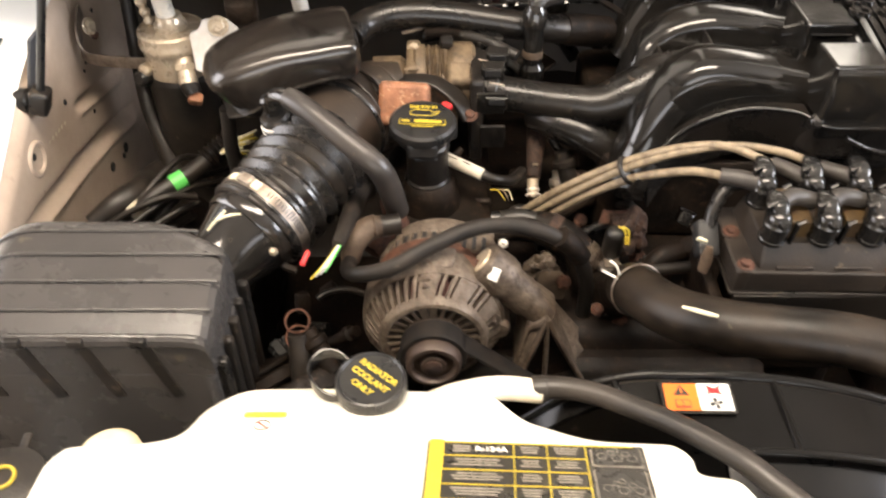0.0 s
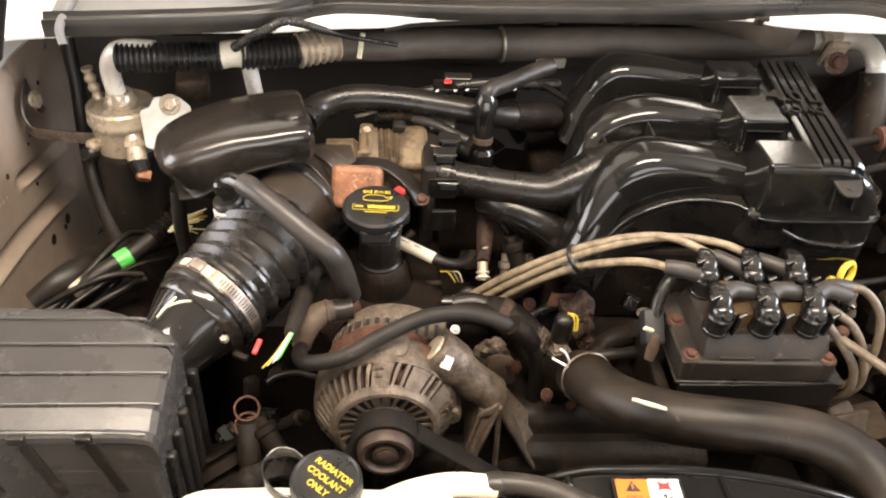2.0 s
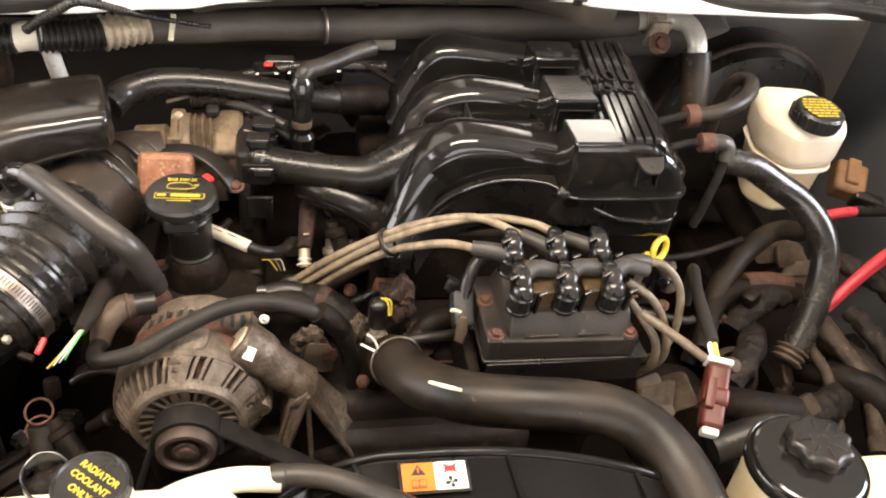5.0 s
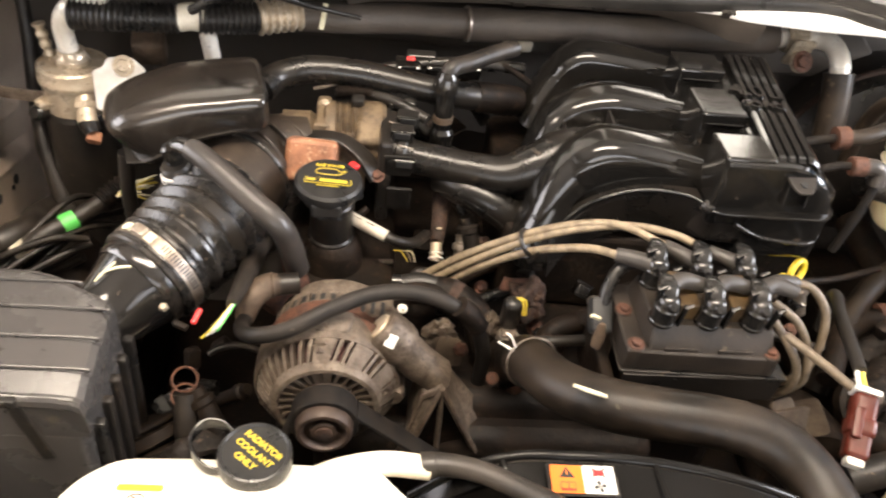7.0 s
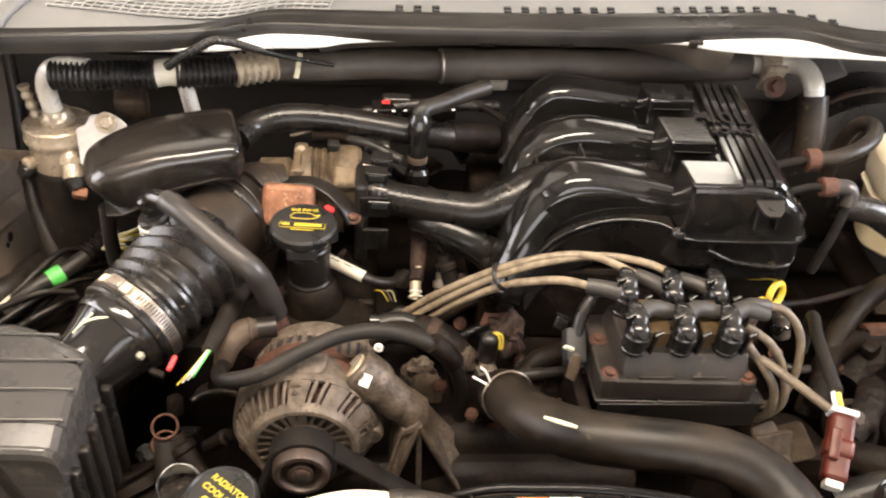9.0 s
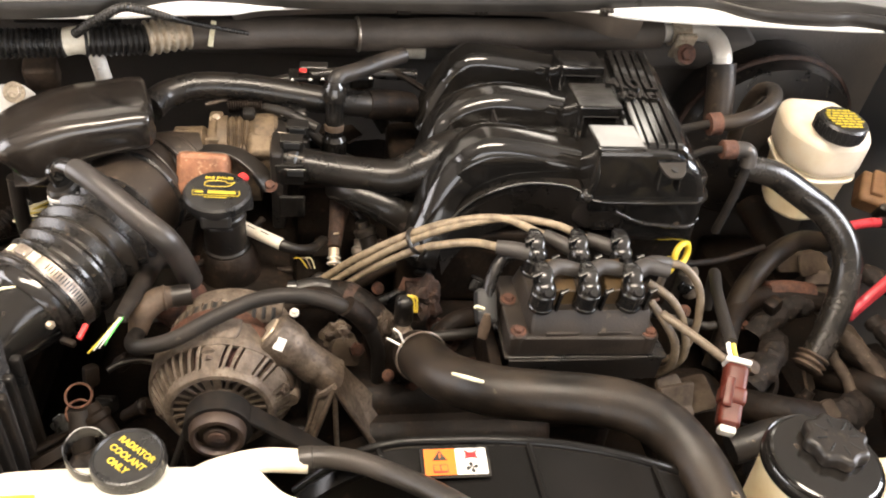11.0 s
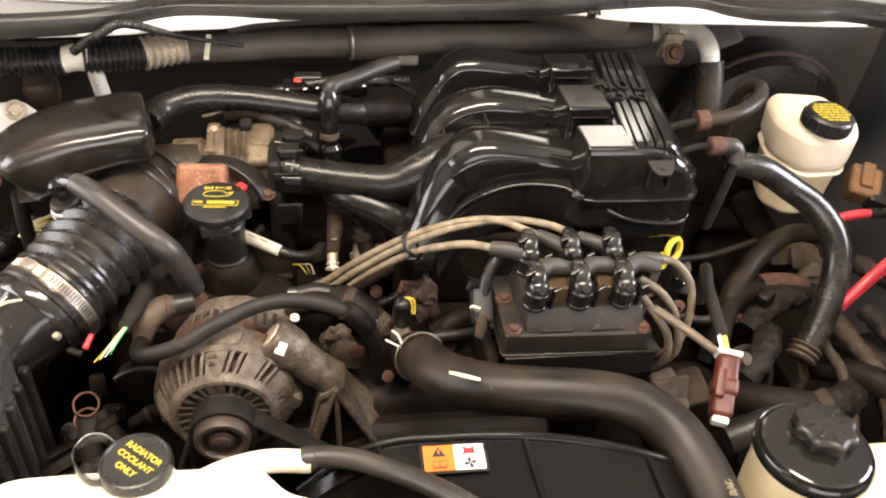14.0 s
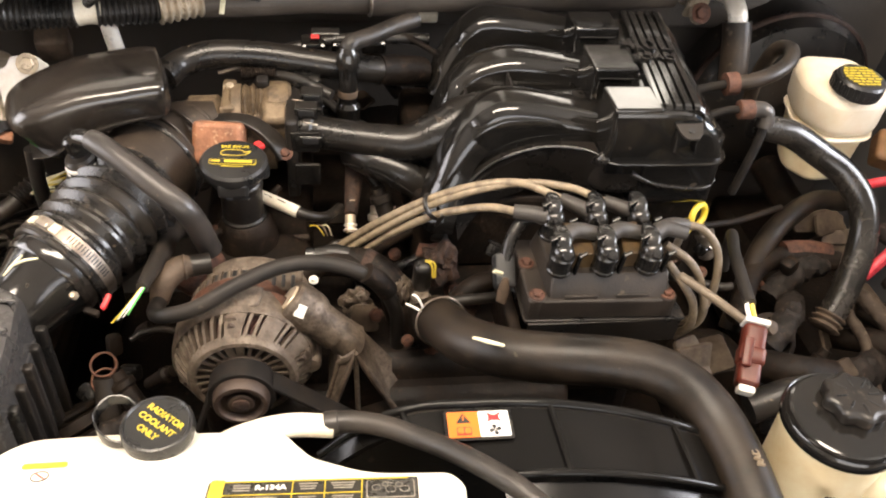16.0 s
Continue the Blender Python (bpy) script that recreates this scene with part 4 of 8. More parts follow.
part("cuff_bead", ring((-0.113, 0.745, 1.056), (0.35, 0.9, 0), 0.052, 0.004, 40, 8), M_BELLOW, idt)
ax = V(0.55, 0.78, 0.22).normalized()
c0 = V(-0.170, 0.606, 1.0465)
part("rim_bead", ring(c0 - ax * 0.011, ax, 0.0470, 0.0038, 44, 8), M_BELLOW, idt)
part("rim_bead", ring(c0 + ax * 0.011, ax, 0.0490, 0.0028, 44, 8), M_BELLOW, idt)
part("collar", lathe([(0.0440, -0.0275), (0.0458, -0.0255), (0.0468, -0.018), (0.0466, -0.010)], c0, ax, 44), M_RESO, idt, "satin grey collar")
clamp = part("clamp_band", lathe([(0.0492, -0.006), (0.0505, -0.006), (0.0505, 0.006), (0.0492, 0.006)], c0, ax, 44, closed=True), M_CLAMP, idt, "dark steel worm-drive clamp with white paint dabs")
side = ax.cross(V(0, 0, 1)).normalized()
hi = side.cross(ax).normalized()
for k in range(16):
    w = radians(8 + 3.6 * k)
    dd = side * math.cos(w) + hi * math.sin(w)
    part("clamp_slot", block((0.0012, 0.007, 0.0006), Matrix.Translation(c0 + dd * 0.0507) @ Matrix([side * -math.sin(w) + hi * math.cos(w), ax, dd]).transposed().to_4x4(), 0), M_BPRINT_GAPSHADE, clamp)
dd = side * math.cos(radians(92)) + hi * math.sin(radians(92))
part("clamp_screw", block((0.016, 0.011, 0.006), Matrix.Translation(c0 + dd * 0.0525) @ Matrix([side * -1 + hi * 0.0, ax, dd]).transposed().to_4x4(), 0.0025), M_STEEL, clamp)
for ang, wd in ((112, 0.010), (96, 0.014), (80, 0.011)):
    dd = side * math.cos(radians(ang)) + hi * math.sin(radians(ang))
    part("paint_dab", block((wd, 0.008 + 0.0003 * (ang % 7), 0.0012), Matrix.Translation(c0 + dd * 0.0512) @ Matrix([side * -math.sin(radians(ang)) + hi * math.cos(radians(ang)), ax, dd]).transposed().to_4x4(), 0.0005), M_CHALK, clamp)
for a, b, c in (((-0.212, 0.563, 1.0655), (-0.204, 0.569, 1.0725), (-0.1955, 0.574, 1.0798)), ((-0.2035, 0.568, 1.0730), (-0.193, 0.569, 1.0778), (-0.181, 0.569, 1.0798))):
    part("chalk_stroke", tube([a, b, c], [0.0010, 0.0015, 0.0010], 8, 3), M_CHALK, idt)
elbow = part("breather_boss", lathe([(0.015, -0.03), (0.015, 0.008), (0.013, 0.011), (0.0, 0.012)], (-0.163, 0.688, 1.098), (-0.2, -0.1, 1), 24), M_BLACK, idt)
part("boss_clip", ring((-0.163, 0.687, 1.100), (-0.2, -0.1, 1), 0.0152, 0.0020, 28, 8, arc=0.45, start=2.6), M_ZINC, elbow)
part("boss_clip", ring((-0.163, 0.687, 1.095), (-0.2, -0.1, 1), 0.0152, 0.0014, 28, 8, arc=0.45, start=2.6), M_ZINC, elbow)

reso = thing("intake_resonator", (-0.16, 0.77, 1.08), "glossy black rounded intake resonator box", "resonator")
bm = duct([(-0.230, 0.744, 1.098, 0.012, 0.016), (-0.225, 0.746, 1.102, 0.032, 0.030), (-0.208, 0.752, 1.112, 0.043, 0.034), (-0.170, 0.763, 1.130, 0.049, 0.027), (-0.130, 0.771, 1.138, 0.050, 0.023), (-0.104, 0.775, 1.140, 0.048, 0.023), (-0.094, 0.777, 1.140, 0.043, 0.020), (-0.090, 0.778, 1.140, 0.024, 0.010)], 36, 8, 4.5)
part("shell", bm, M_RESO, reso)
part("seam", duct([(-0.229, 0.745, 1.084, 0.030, 0.0016), (-0.208, 0.752, 1.094, 0.0445, 0.0016), (-0.170, 0.763, 1.116, 0.0505, 0.0016), (-0.130, 0.771, 1.126, 0.0515, 0.0016), (-0.098, 0.776, 1.128, 0.046, 0.0016)], 28, 6, 4.5), M_RESO, reso)
part("leg", tube([(-0.225, 0.735, 1.085), (-0.228, 0.735, 1.03), (-0.225, 0.74, 0.95)], 0.008, 12), M_BLACK, reso)
brh = thing("breather_hose", (-0.11, 0.65, 1.10), "dusty black crankcase breather hose with a shiny elbow", "hose")
part("elbow", tube([(-0.165, 0.690, 1.104), (-0.165, 0.688, 1.122), (-0.158, 0.682, 1.132), (-0.140, 0.668, 1.136)], [0.0085, 0.0088, 0.0088, 0.0090], 18), M_GLOSS, brh)
part("elbow_cap", lathe([(0.0095, 0), (0.0095, 0.010), (0.007, 0.013), (0.0, 0.0135)], (-0.166, 0.688, 1.116), (-0.3, 0.1, 1), 18), M_GLOSS, brh)
part("hose", tube([(-0.146, 0.673, 1.1355), (-0.137, 0.6655, 1.1355), (-0.117, 0.650, 1.130), (-0.084, 0.627, 1.114), (-0.061, 0.616, 1.098), (-0.052, 0.622, 1.072), (-0.045, 0.635, 1.03)], [0.0100, 0.0106, 0.0106, 0.0112, 0.0116, 0.0118, 0.0115], 20), M_GREYHOSE, brh)
vch = thing("vacuum_hose", (0.05, 0.85, 1.13), "thick black grimy hose behind the throttle body", "hose")
part("end_cuff", tube([(0.135, 0.857, 1.112), (0.16, 0.868, 1.105), (0.19, 0.887, 1.094)], [0.0172, 0.0185, 0.0175], 20), M_SHADED_GRIME, vch)
part("hose", tube([(-0.098, 0.806, 1.128), (-0.084, 0.830, 1.132), (-0.050, 0.845, 1.136), (0.000, 0.848, 1.134), (0.050, 0.846, 1.128), (0.10, 0.846, 1.120), (0.15, 0.862, 1.108), (0.185, 0.885, 1.095)], 0.0152, 28, 10), M_PIPE, vch)

# ---- throttle body and oil filler ----
tb = thing("throttle_assembly", (0.0, 0.81, 1.0), "dusty ribbed alloy throttle body", "throttle body")
part("bore", lathe([(0.045, 0), (0.045, 0.03), (0.041, 0.034), (0.041, 0.09)], (-0.075, 0.800, 1.058), (1, 0.02, 0.03), 36), M_TB, tb)
part("motor_drum", lathe([(0.020, -0.034), (0.036, -0.034), (0.039, -0.031), (0.039, -0.022)] + [(0.039 - (0.0035 if j % 2 else 0.0), -0.021 + 0.0042 * (j // 2) + (0.0012 if j % 2 else 0.0) + (0.0018 if (j // 2) % 2 and j % 2 else 0)) for j in range(12)] + [(0.040, 0.008), (0.041, 0.012), (0.041, 0.030), (0.037, 0.034), (0.0, 0.034)], (0.002, 0.812, 1.074), (1, 0.03, 0.02), 40), M_TB, tb)
part("cover_step", block((0.030, 0.030, 0.026), at(0.018, 0.786, 1.092, 28, 0, 3), 0.006, 3), M_TB, tb)
part("top_plug", block((0.014, 0.014, 0.010), at(0.004, 0.818, 1.117, 10, 0, 3), 0.003), M_BLACK, tb)
part("strap", block((0.014, 0.006, 0.046), at(-0.034, 0.779, 1.082, -25, 0, 6), 0.002), M_TB, tb)
part("lug", block((0.016, 0.050, 0.012), at(-0.032, 0.808, 1.103, 12), 0.004), M_TB, tb)
bolt(tb, (-0.032, 0.818, 1.109), (0, -0.2, 1), 0.005, M_CAN)
part("connector", block((0.030, 0.034, 0.030), at(0.046, 0.80, 1.095), 0.004), M_BLACK, tb)
for cx, cy, cz in ((0.052, 0.765, 1.112), (0.056, 0.748, 1.088), (0.054, 0.735, 1.052), (0.058, 0.785, 1.118)):
    part("plug_frame", block((0.024, 0.014, 0.016), at(cx, cy, cz, 12, 0, -4), 0.0012, 2), M_GLOSS, tb)
    part("plug_slot", block((0.017, 0.004, 0.009), at(cx, cy - 0.006, cz + 0.001, 12, 0, -4), 0.0008, 1), M_BPRINT_GAPSHADE, tb)
part("connector", block((0.026, 0.028, 0.026), at(0.048, 0.765, 1.085), 0.003), M_GLOSS, tb)
part("flange", block((0.014, 0.10, 0.10), at(0.036, 0.795, 1.060), 0.004), M_BLACK, tb)
iac = thing("idle_air_valve", (-0.035, 0.755, 1.04), "rust-brown idle air valve block with black cover plate", "valve")
part("body", block((0.053, 0.042, 0.046), at(-0.040, 0.755, 1.078, -30, 0, -6), 0.006, 3), M_COPPER, iac)
part("cover_plate", duct([(-0.062, 0.768, 1.086, 0.008, 0.003), (-0.045, 0.773, 1.095, 0.009, 0.003), (-0.018, 0.770, 1.098, 0.009, 0.003), (0.002, 0.762, 1.093, 0.010, 0.003), (0.018, 0.752, 1.082, 0.0105, 0.0035), (0.0285, 0.743, 1.067, 0.009, 0.0035)], 20, 6, 6), M_BLACK, iac)
bolt(iac, (0.0285, 0.7425, 1.0715), (0, -0.5, 1), 0.0055, M_RUST)
filler = thing("oil_filler", (-0.018, 0.69, 0.95), "black oil filler neck with a marked screw cap", "oil filler")
part("neck", lathe([(0.0215, 0.0), (0.0238, 0.001), (0.0238, 0.004), (0.0218, 0.006), (0.0214, 0.024), (0.0216, 0.040), (0.0228, 0.042), (0.0228, 0.048), (0.0212, 0.050), (0.0212, 0.066)], (-0.016, 0.694, 1.026), (0.0, -0.05, 1), 36), M_BLACK, filler)
part("neck_base", lathe([(0.033, 0.0), (0.030, 0.020), (0.0255, 0.032), (0.0225, 0.034)], (-0.014, 0.695, 0.994), (0.0, -0.05, 1), 36), M_SHADED_GRIME, filler)
part("neck_slot", block((0.024, 0.003, 0.0035), at(-0.017, 0.6715, 1.0655, -3), 0.0012, 2), M_BPRINT_GAPSHADE, filler)
oc = part("cap", lathe([(0.025, -0.012), (0.026, -0.004), (0.0325, 0.0), (0.0338, 0.003), (0.0334, 0.010), (0.0308, 0.0125), (0.0, 0.0130)], (-0.020, 0.690, 1.089), (0.02, -0.06, 1), 48), M_CAP, filler, "black oil cap with yellow marks")
for w in (270, 30, 150):
    part("grip", block((0.030, 0.012, 0.017), at(-0.020 + 0.0265 * math.cos(radians(w)), 0.690 + 0.0265 * math.sin(radians(w)), 1.0835, 0, 0, w + 90), 0.0035, 3), M_CAP, oc)
Q = lambda x, y: at(-0.020, 0.690, 1.1024, 3.4, 1.1, -2) @ at(x, y, 0)
words("SAE 5W-30", 0.0058, Q(0.0, 0.0185), M_YPRINT, oc, bold=0.0001)
can = part("oil_can_sign", tube([(-0.013, 0.004, 0), (-0.011, -0.001, 0), (0.009, -0.001, 0), (0.016, 0.006, 0), (0.010, 0.004, 0), (0.006, 0.0075, 0), (-0.008, 0.0075, 0), (-0.013, 0.004, 0)], 0.0005, 6, 4), M_YPRINT, oc)
can.data.transform(Q(0.0, 0.006))
part("brand_bar", plate(0.046, 0.0085, Q(0.0, -0.0065), 0.0005), M_YPRINT, oc)
part("brand_bar_inner", plate(0.0445, 0.0070, Q(0.0, -0.0065) @ at(0, 0, 0.0005), 0.0004), M_CAP, oc)
part("brand_oval", plate(0.0085, 0.0030, Q(-0.0165, -0.0065) @ at(0, 0, 0.0010), 0.0003, 0.0014), M_YPRINT, oc)
part("brand_text_bar", plate(0.0270, 0.0042, Q(0.0055, -0.0065) @ at(0, 0, 0.0010), 0.0003, 0.0006), M_YPRINT, oc)
part("text_bar", plate(0.022, 0.0011, Q(0.0, -0.0135), 0.0005, 0.0003), M_YPRINT, oc)
part("red_clip", block((0.008, 0.011, 0.006), at(0.004, 0.716, 1.100, 0, 0, 40), 0.002), M_REDP, filler, "red plastic clip")
pcv = thing("pcv_valve", (0.098, 0.82, 1.06), "upright black valve tube with a pale ring", "valve")
part("tube", lathe([(0.014, -0.02), (0.014, 0.015), (0.0105, 0.02), (0.0105, 0.062), (0.013, 0.064), (0.013, 0.078), (0.008, 0.086)], (0.098, 0.812, 1.075), (0, 0.05, 1), 24), M_GLOSS, pcv)
part("pale_ring", lathe([(0.0108, 0), (0.0112, 0.001), (0.0112, 0.007), (0.0108, 0.008)], (0.098, 0.8135, 1.102), (0, 0.05, 1), 24), M_TANBOOT, pcv)
single("pcv_hose", tube([(0.098, 0.817, 1.152), (0.103, 0.824, 1.162), (0.125, 0.845, 1.160), (0.155, 0.872, 1.160), (0.180, 0.890, 1.160)], 0.0095, 16), M_RUBBER, "short grey-black hose on the upright valve", "hose")

# ---- intake manifold ----
man = thing("intake_manifold", (0.38, 0.78, 1.05), "glossy black plastic intake manifold with raised lettering", "intake manifold")


def reach(z):
    """How far a runner has come forward where its upper edge is at z."""
    return min(0.036, 0.30 * max(0.0, 1.135 - z))


def forward(x, y, z, d):
    """A place on a runner that has come forward by d on its way down."""
    return x - 0.19 * d, y - d, z + 0.68 * d


def runner(top, front, lean, wide, low, n=8):
    """A swept pipe with a flat leaning front face, a bevelled front edge and a rounded back: top is its upper line in x and z."""
    s = spline(top, n)
    loops = []
    for i in range(len(s)):
        a, b = s[max(i - 1, 0)], s[min(i + 1, len(s) - 1)]
        tx, tz = b[0] - a[0], b[1] - a[1]
        q = math.hypot(tx, tz)
        nx, nz = -tz / q, tx / q
        sec = [(front - lean, -low), (front - lean * 0.55, -low * 0.7), (front - 0.0004, -0.0190), (front, -0.0165), (front + 0.0006, -0.0138), (front + 0.0020, -0.0108), (front + 0.0042, -0.0080), (front + 0.0072, -0.0056), (front + 0.0108, -0.0039), (front + 0.0150, -0.0028),
               (front + wide * 0.50, 0.0), (front + wide * 0.58, -0.0002), (front + wide - 0.010, -0.0035), (front + wide - 0.003, -0.007), (front + wide, -0.015), (front + wide, -low)]
        px, py, pz = forward(s[i][0], 0.0, s[i][1], reach(s[i][1]))
        loops.append([(px + nx * h, y + py, pz + nz * h) for y, h in sec])
    return rings(bmesh.new(), loops)


part("runner", runner([(0.174, 1.005), (0.177, 1.030), (0.182, 1.057), (0.192, 1.094), (0.210, 1.129), (0.231, 1.1515), (0.255, 1.1610), (0.296, 1.158), (0.362, 1.1440), (0.400, 1.137)], 0.692, 0.0, 0.056, 0.036), M_GLOSS, man, sharp=26)
part("runner", runner([(0.186, 1.045), (0.190, 1.068), (0.196, 1.094), (0.210, 1.127), (0.236, 1.1500), (0.272, 1.1615), (0.311, 1.1605), (0.362, 1.1530), (0.400, 1.148)], 0.788, 0.004, 0.052, 0.034), M_GLOSS, man, sharp=26)
part("runner", runner([(0.198, 1.062), (0.202, 1.082), (0.208, 1.107), (0.226, 1.1420), (0.243, 1.1605), (0.262, 1.1690), (0.296, 1.1680), (0.362, 1.1590), (0.400, 1.155)], 0.878, 0.004, 0.052, 0.034), M_GLOSS, man, sharp=26)
part("throttle_pipe", tube([(0.046, 0.770, 1.085), (0.085, 0.757, 1.086), (0.130, 0.745, 1.086), (0.165, 0.740, 1.086), (0.200, 0.744, 1.098), (0.240, 0.752, 1.110), (0.36, 0.76, 1.11)], [0.0195, 0.0175, 0.0185, 0.0215, 0.0265, 0.029, 0.029], 28), M_PIPE, man)
part("pipe_collar", lathe([(0.0200, 0), (0.0222, 0.002), (0.0222, 0.010), (0.0200, 0.012)], (0.050, 0.769, 1.085), (0.95, -0.3, 0), 28), M_PIPE, man)
part("lower_pipe", tube([(0.096, 0.764, 1.058), (0.120, 0.744, 1.062), (0.150, 0.730, 1.056), (0.178, 0.724, 1.040), (0.195, 0.722, 1.01)], [0.013, 0.018, 0.019, 0.020, 0.020], 24), M_PIPE, man)
for k in range(3):
    part("pipe_seam", tube([(0.092, 0.757 - 0.006 * k, 1.068 - 0.006 * k), (0.120, 0.736 - 0.006 * k, 1.076 - 0.007 * k), (0.150, 0.719 - 0.004 * k, 1.068 - 0.008 * k), (0.180, 0.708 - 0.002 * k, 1.048 - 0.009 * k)], 0.0014, 8), M_PIPE, man)
# plenum: a long box whose end falls away, slightly skewed
part("plenum_base", prism(rounded([(0.3548, 0.6555), (0.470, 0.6545), (0.480, 0.664), (0.494, 0.892), (0.3548, 0.892)], 0.006), 1.100, 1.1430, 0.003, 2), M_GLOSS, man, sharp=26)
loops = []
for x, t, w in ((0.3930, 1.1500, 0.1200), (0.3950, 1.1640, 0.1230), (0.4050, 1.1685, 0.1235), (0.4380, 1.1700, 0.1235), (0.4500, 1.1680, 0.1235), (0.4600, 1.1625, 0.1230), (0.4685, 1.1540, 0.1225), (0.4755, 1.1420, 0.1215), (0.4800, 1.1270, 0.1200), (0.4815, 1.1100, 0.1160)):
    loop = []
    for k in range(64):
        a = 2 * math.pi * k / 64
        cs, sn = math.cos(a), math.sin(a)
        y = 0.776 + w * math.copysign(abs(cs) ** (2 / 11), cs)
        loop.append((x + min(1.0, max(0.0, (x - 0.40) / 0.045)) * 0.12 * (y - 0.677), y, (t + 1.056) / 2 + (t - 1.056) / 2 * math.copysign(abs(sn) ** (2 / 9), sn)))
    loops.append(loop)
bm = rings(bmesh.new(), loops)
part("plenum", bm, M_GLOSS, man, sharp=30)
for x0, x1, y0, y1, zb in ((0.351, 0.402, 0.6545, 0.7015, 1.120), (0.353, 0.402, 0.737, 0.794, 1.130), (0.356, 0.408, 0.833, 0.879, 1.135)):
    part("plenum_block", prism(rounded([(x0, y0), (x1, y0), (x1, y1), (x0, y1)], 0.004), zb, 1.1790, 0.0028, 3), M_GLOSS, man, sharp=26)
    if y0 > 0.7:
        fr = [(x0 + 0.006, 1.135), (x0 + 0.006, 1.168), (x1 - 0.005, 1.168), (x1 - 0.005, 1.135)]
        part("face_rim", tube([(x, y0 - 0.0008, z) for x, z in fr], 0.0011, 6, 1), M_GLOSS, man)
# the flat front of the plenum, with a bevelled upper edge
bm = rings(bmesh.new(), [[(x, 0.6540 + b, 1.112), (x, 0.6522 + b, 1.140 - d * 0.4), (x, 0.6522 + b, 1.1710 - d), (x, 0.6530 + b, 1.1742 - d), (x, 0.6558 + b, 1.1762 - d), (x, 0.6700 + b, 1.1765 - d), (x, 0.6900, 1.120)] for x, d, b in ((0.3545, 0.0, 0.0), (0.3560, 0.0, 0.0), (0.40, 0.0, 0.0), (0.422, 0.0005, 0.0), (0.434, 0.003, 0.0003), (0.443, 0.008, 0.0010), (0.451, 0.016, 0.0028), (0.456, 0.026, 0.0060), (0.458, 0.036, 0.0110))])
part("front_panel", bm, M_GLOSS, man, sharp=24)
# ribbed cover with four long grooves between flat lands
prof = [(0.3965, 1.160), (0.3965, 1.1778), (0.3980, 1.1790)]
for k in range(4):
    g = 0.4020 + 0.0100 * k
    prof += [(g, 1.1792), (g + 0.0006, 1.1752), (g + 0.0028, 1.1752), (g + 0.0034, 1.1792)]
prof += [(0.4420, 1.1786), (0.4470, 1.1750), (0.4490, 1.1690), (0.4490, 1.160)]
bm = rings(bmesh.new(), [[(x + 0.118 * (y - 0.664), y, z - d) for x, z in prof] for y, d in ((0.6600, 0.004), (0.6625, 0.0008), (0.666, 0.0), (0.780, 0.0), (0.880, -0.0005), (0.884, 0.003))])
part("ribbed_cover", bm, M_GLOSS, man, sharp=26)
words("4.0L", 0.034, at(0.424, 0.789, 1.1800, -1, 1, -2), M_GLOSS, man, "lettering", 0.0014, 0.0004)
words("SOHC", 0.0170, at(0.4235, 0.7590, 1.1800, -1, 1, 0), M_GLOSS, man, "lettering", 0.0018, 0.0003)
part("mount_tab", prism(rounded([(-0.015, 0.010), (0.015, 0.010), (0.011, -0.005), (0.006, -0.011), (-0.006, -0.011), (-0.011, -0.005)], 0.003), -0.0015, 0.0015, 0.0006, m=at(0.430, 0.646, 1.160, 22)), M_COIL, man, "dusty grey mounting tab")
for dx in (-0.011, 0.011):
    part("tab_web", block((0.0022, 0.010, 0.026), at(0.430 + dx, 0.652, 1.146, -10), 0.0008), M_GLOSS, man)
part("tab_hole", lathe([(0.0034, 0), (0.0034, 0.001)], (0.430, 0.6440, 1.1612), (0, -0.37, 0.93), 14), M_BPRINT_GAPSHADE, man)
# the step where the front runner meets the plenum, and the seam flange under both
part("step_fillet", tube([(0.3505, 0.6555, 1.117), (0.3535, 0.6545, 1.132), (0.3550, 0.6545, 1.150), (0.3545, 0.6570, 1.168)], [0.0050, 0.0042, 0.0038, 0.0034], 14), M_GLOSS, man)
part("seam_screw", lathe([(0.0065, 0), (0.0065, 0.006), (0.004, 0.009), (0.0, 0.009)], (0.3495, 0.6560, 1.119), (0, -0.5, 0.85), 16), M_SEMI, man)
part("seam_flange", prism(rounded([(0.349, 0.654), (0.365, 0.6475), (0.472, 0.6470), (0.487, 0.662), (0.502, 0.88), (0.349, 0.88)], 0.012), 1.1150, 1.1190, 0.0012, 2), M_GLOSS, man)
part("lower_shell", prism(rounded([(0.346, 0.672), (0.36, 0.656), (0.470, 0.655), (0.484, 0.668), (0.498, 0.88), (0.346, 0.88)], 0.012), 1.074, 1.1155, 0.008, 3), M_SEMI, man)
part("shell_bead", tube([(0.384, 0.6535, 1.103), (0.410, 0.6525, 1.091), (0.440, 0.652, 1.086), (0.468, 0.653, 1.085), (0.482, 0.664, 1.087)], 0.0024, 10), M_SEMI, man)
edge = spline([(0.172, 1.020), (0.1775, 1.040), (0.1845, 1.0625), (0.198, 1.102), (0.217, 1.1315), (0.236, 1.1470), (0.257, 1.1535), (0.297, 1.149), (0.3560, 1.1370)], 6)
foot = spline([(0.198, 1.020), (0.202, 1.034), (0.208, 1.048), (0.220, 1.074), (0.236, 1.094), (0.257, 1.108), (0.283, 1.1175), (0.310, 1.1200), (0.3560, 1.1185)], 6)
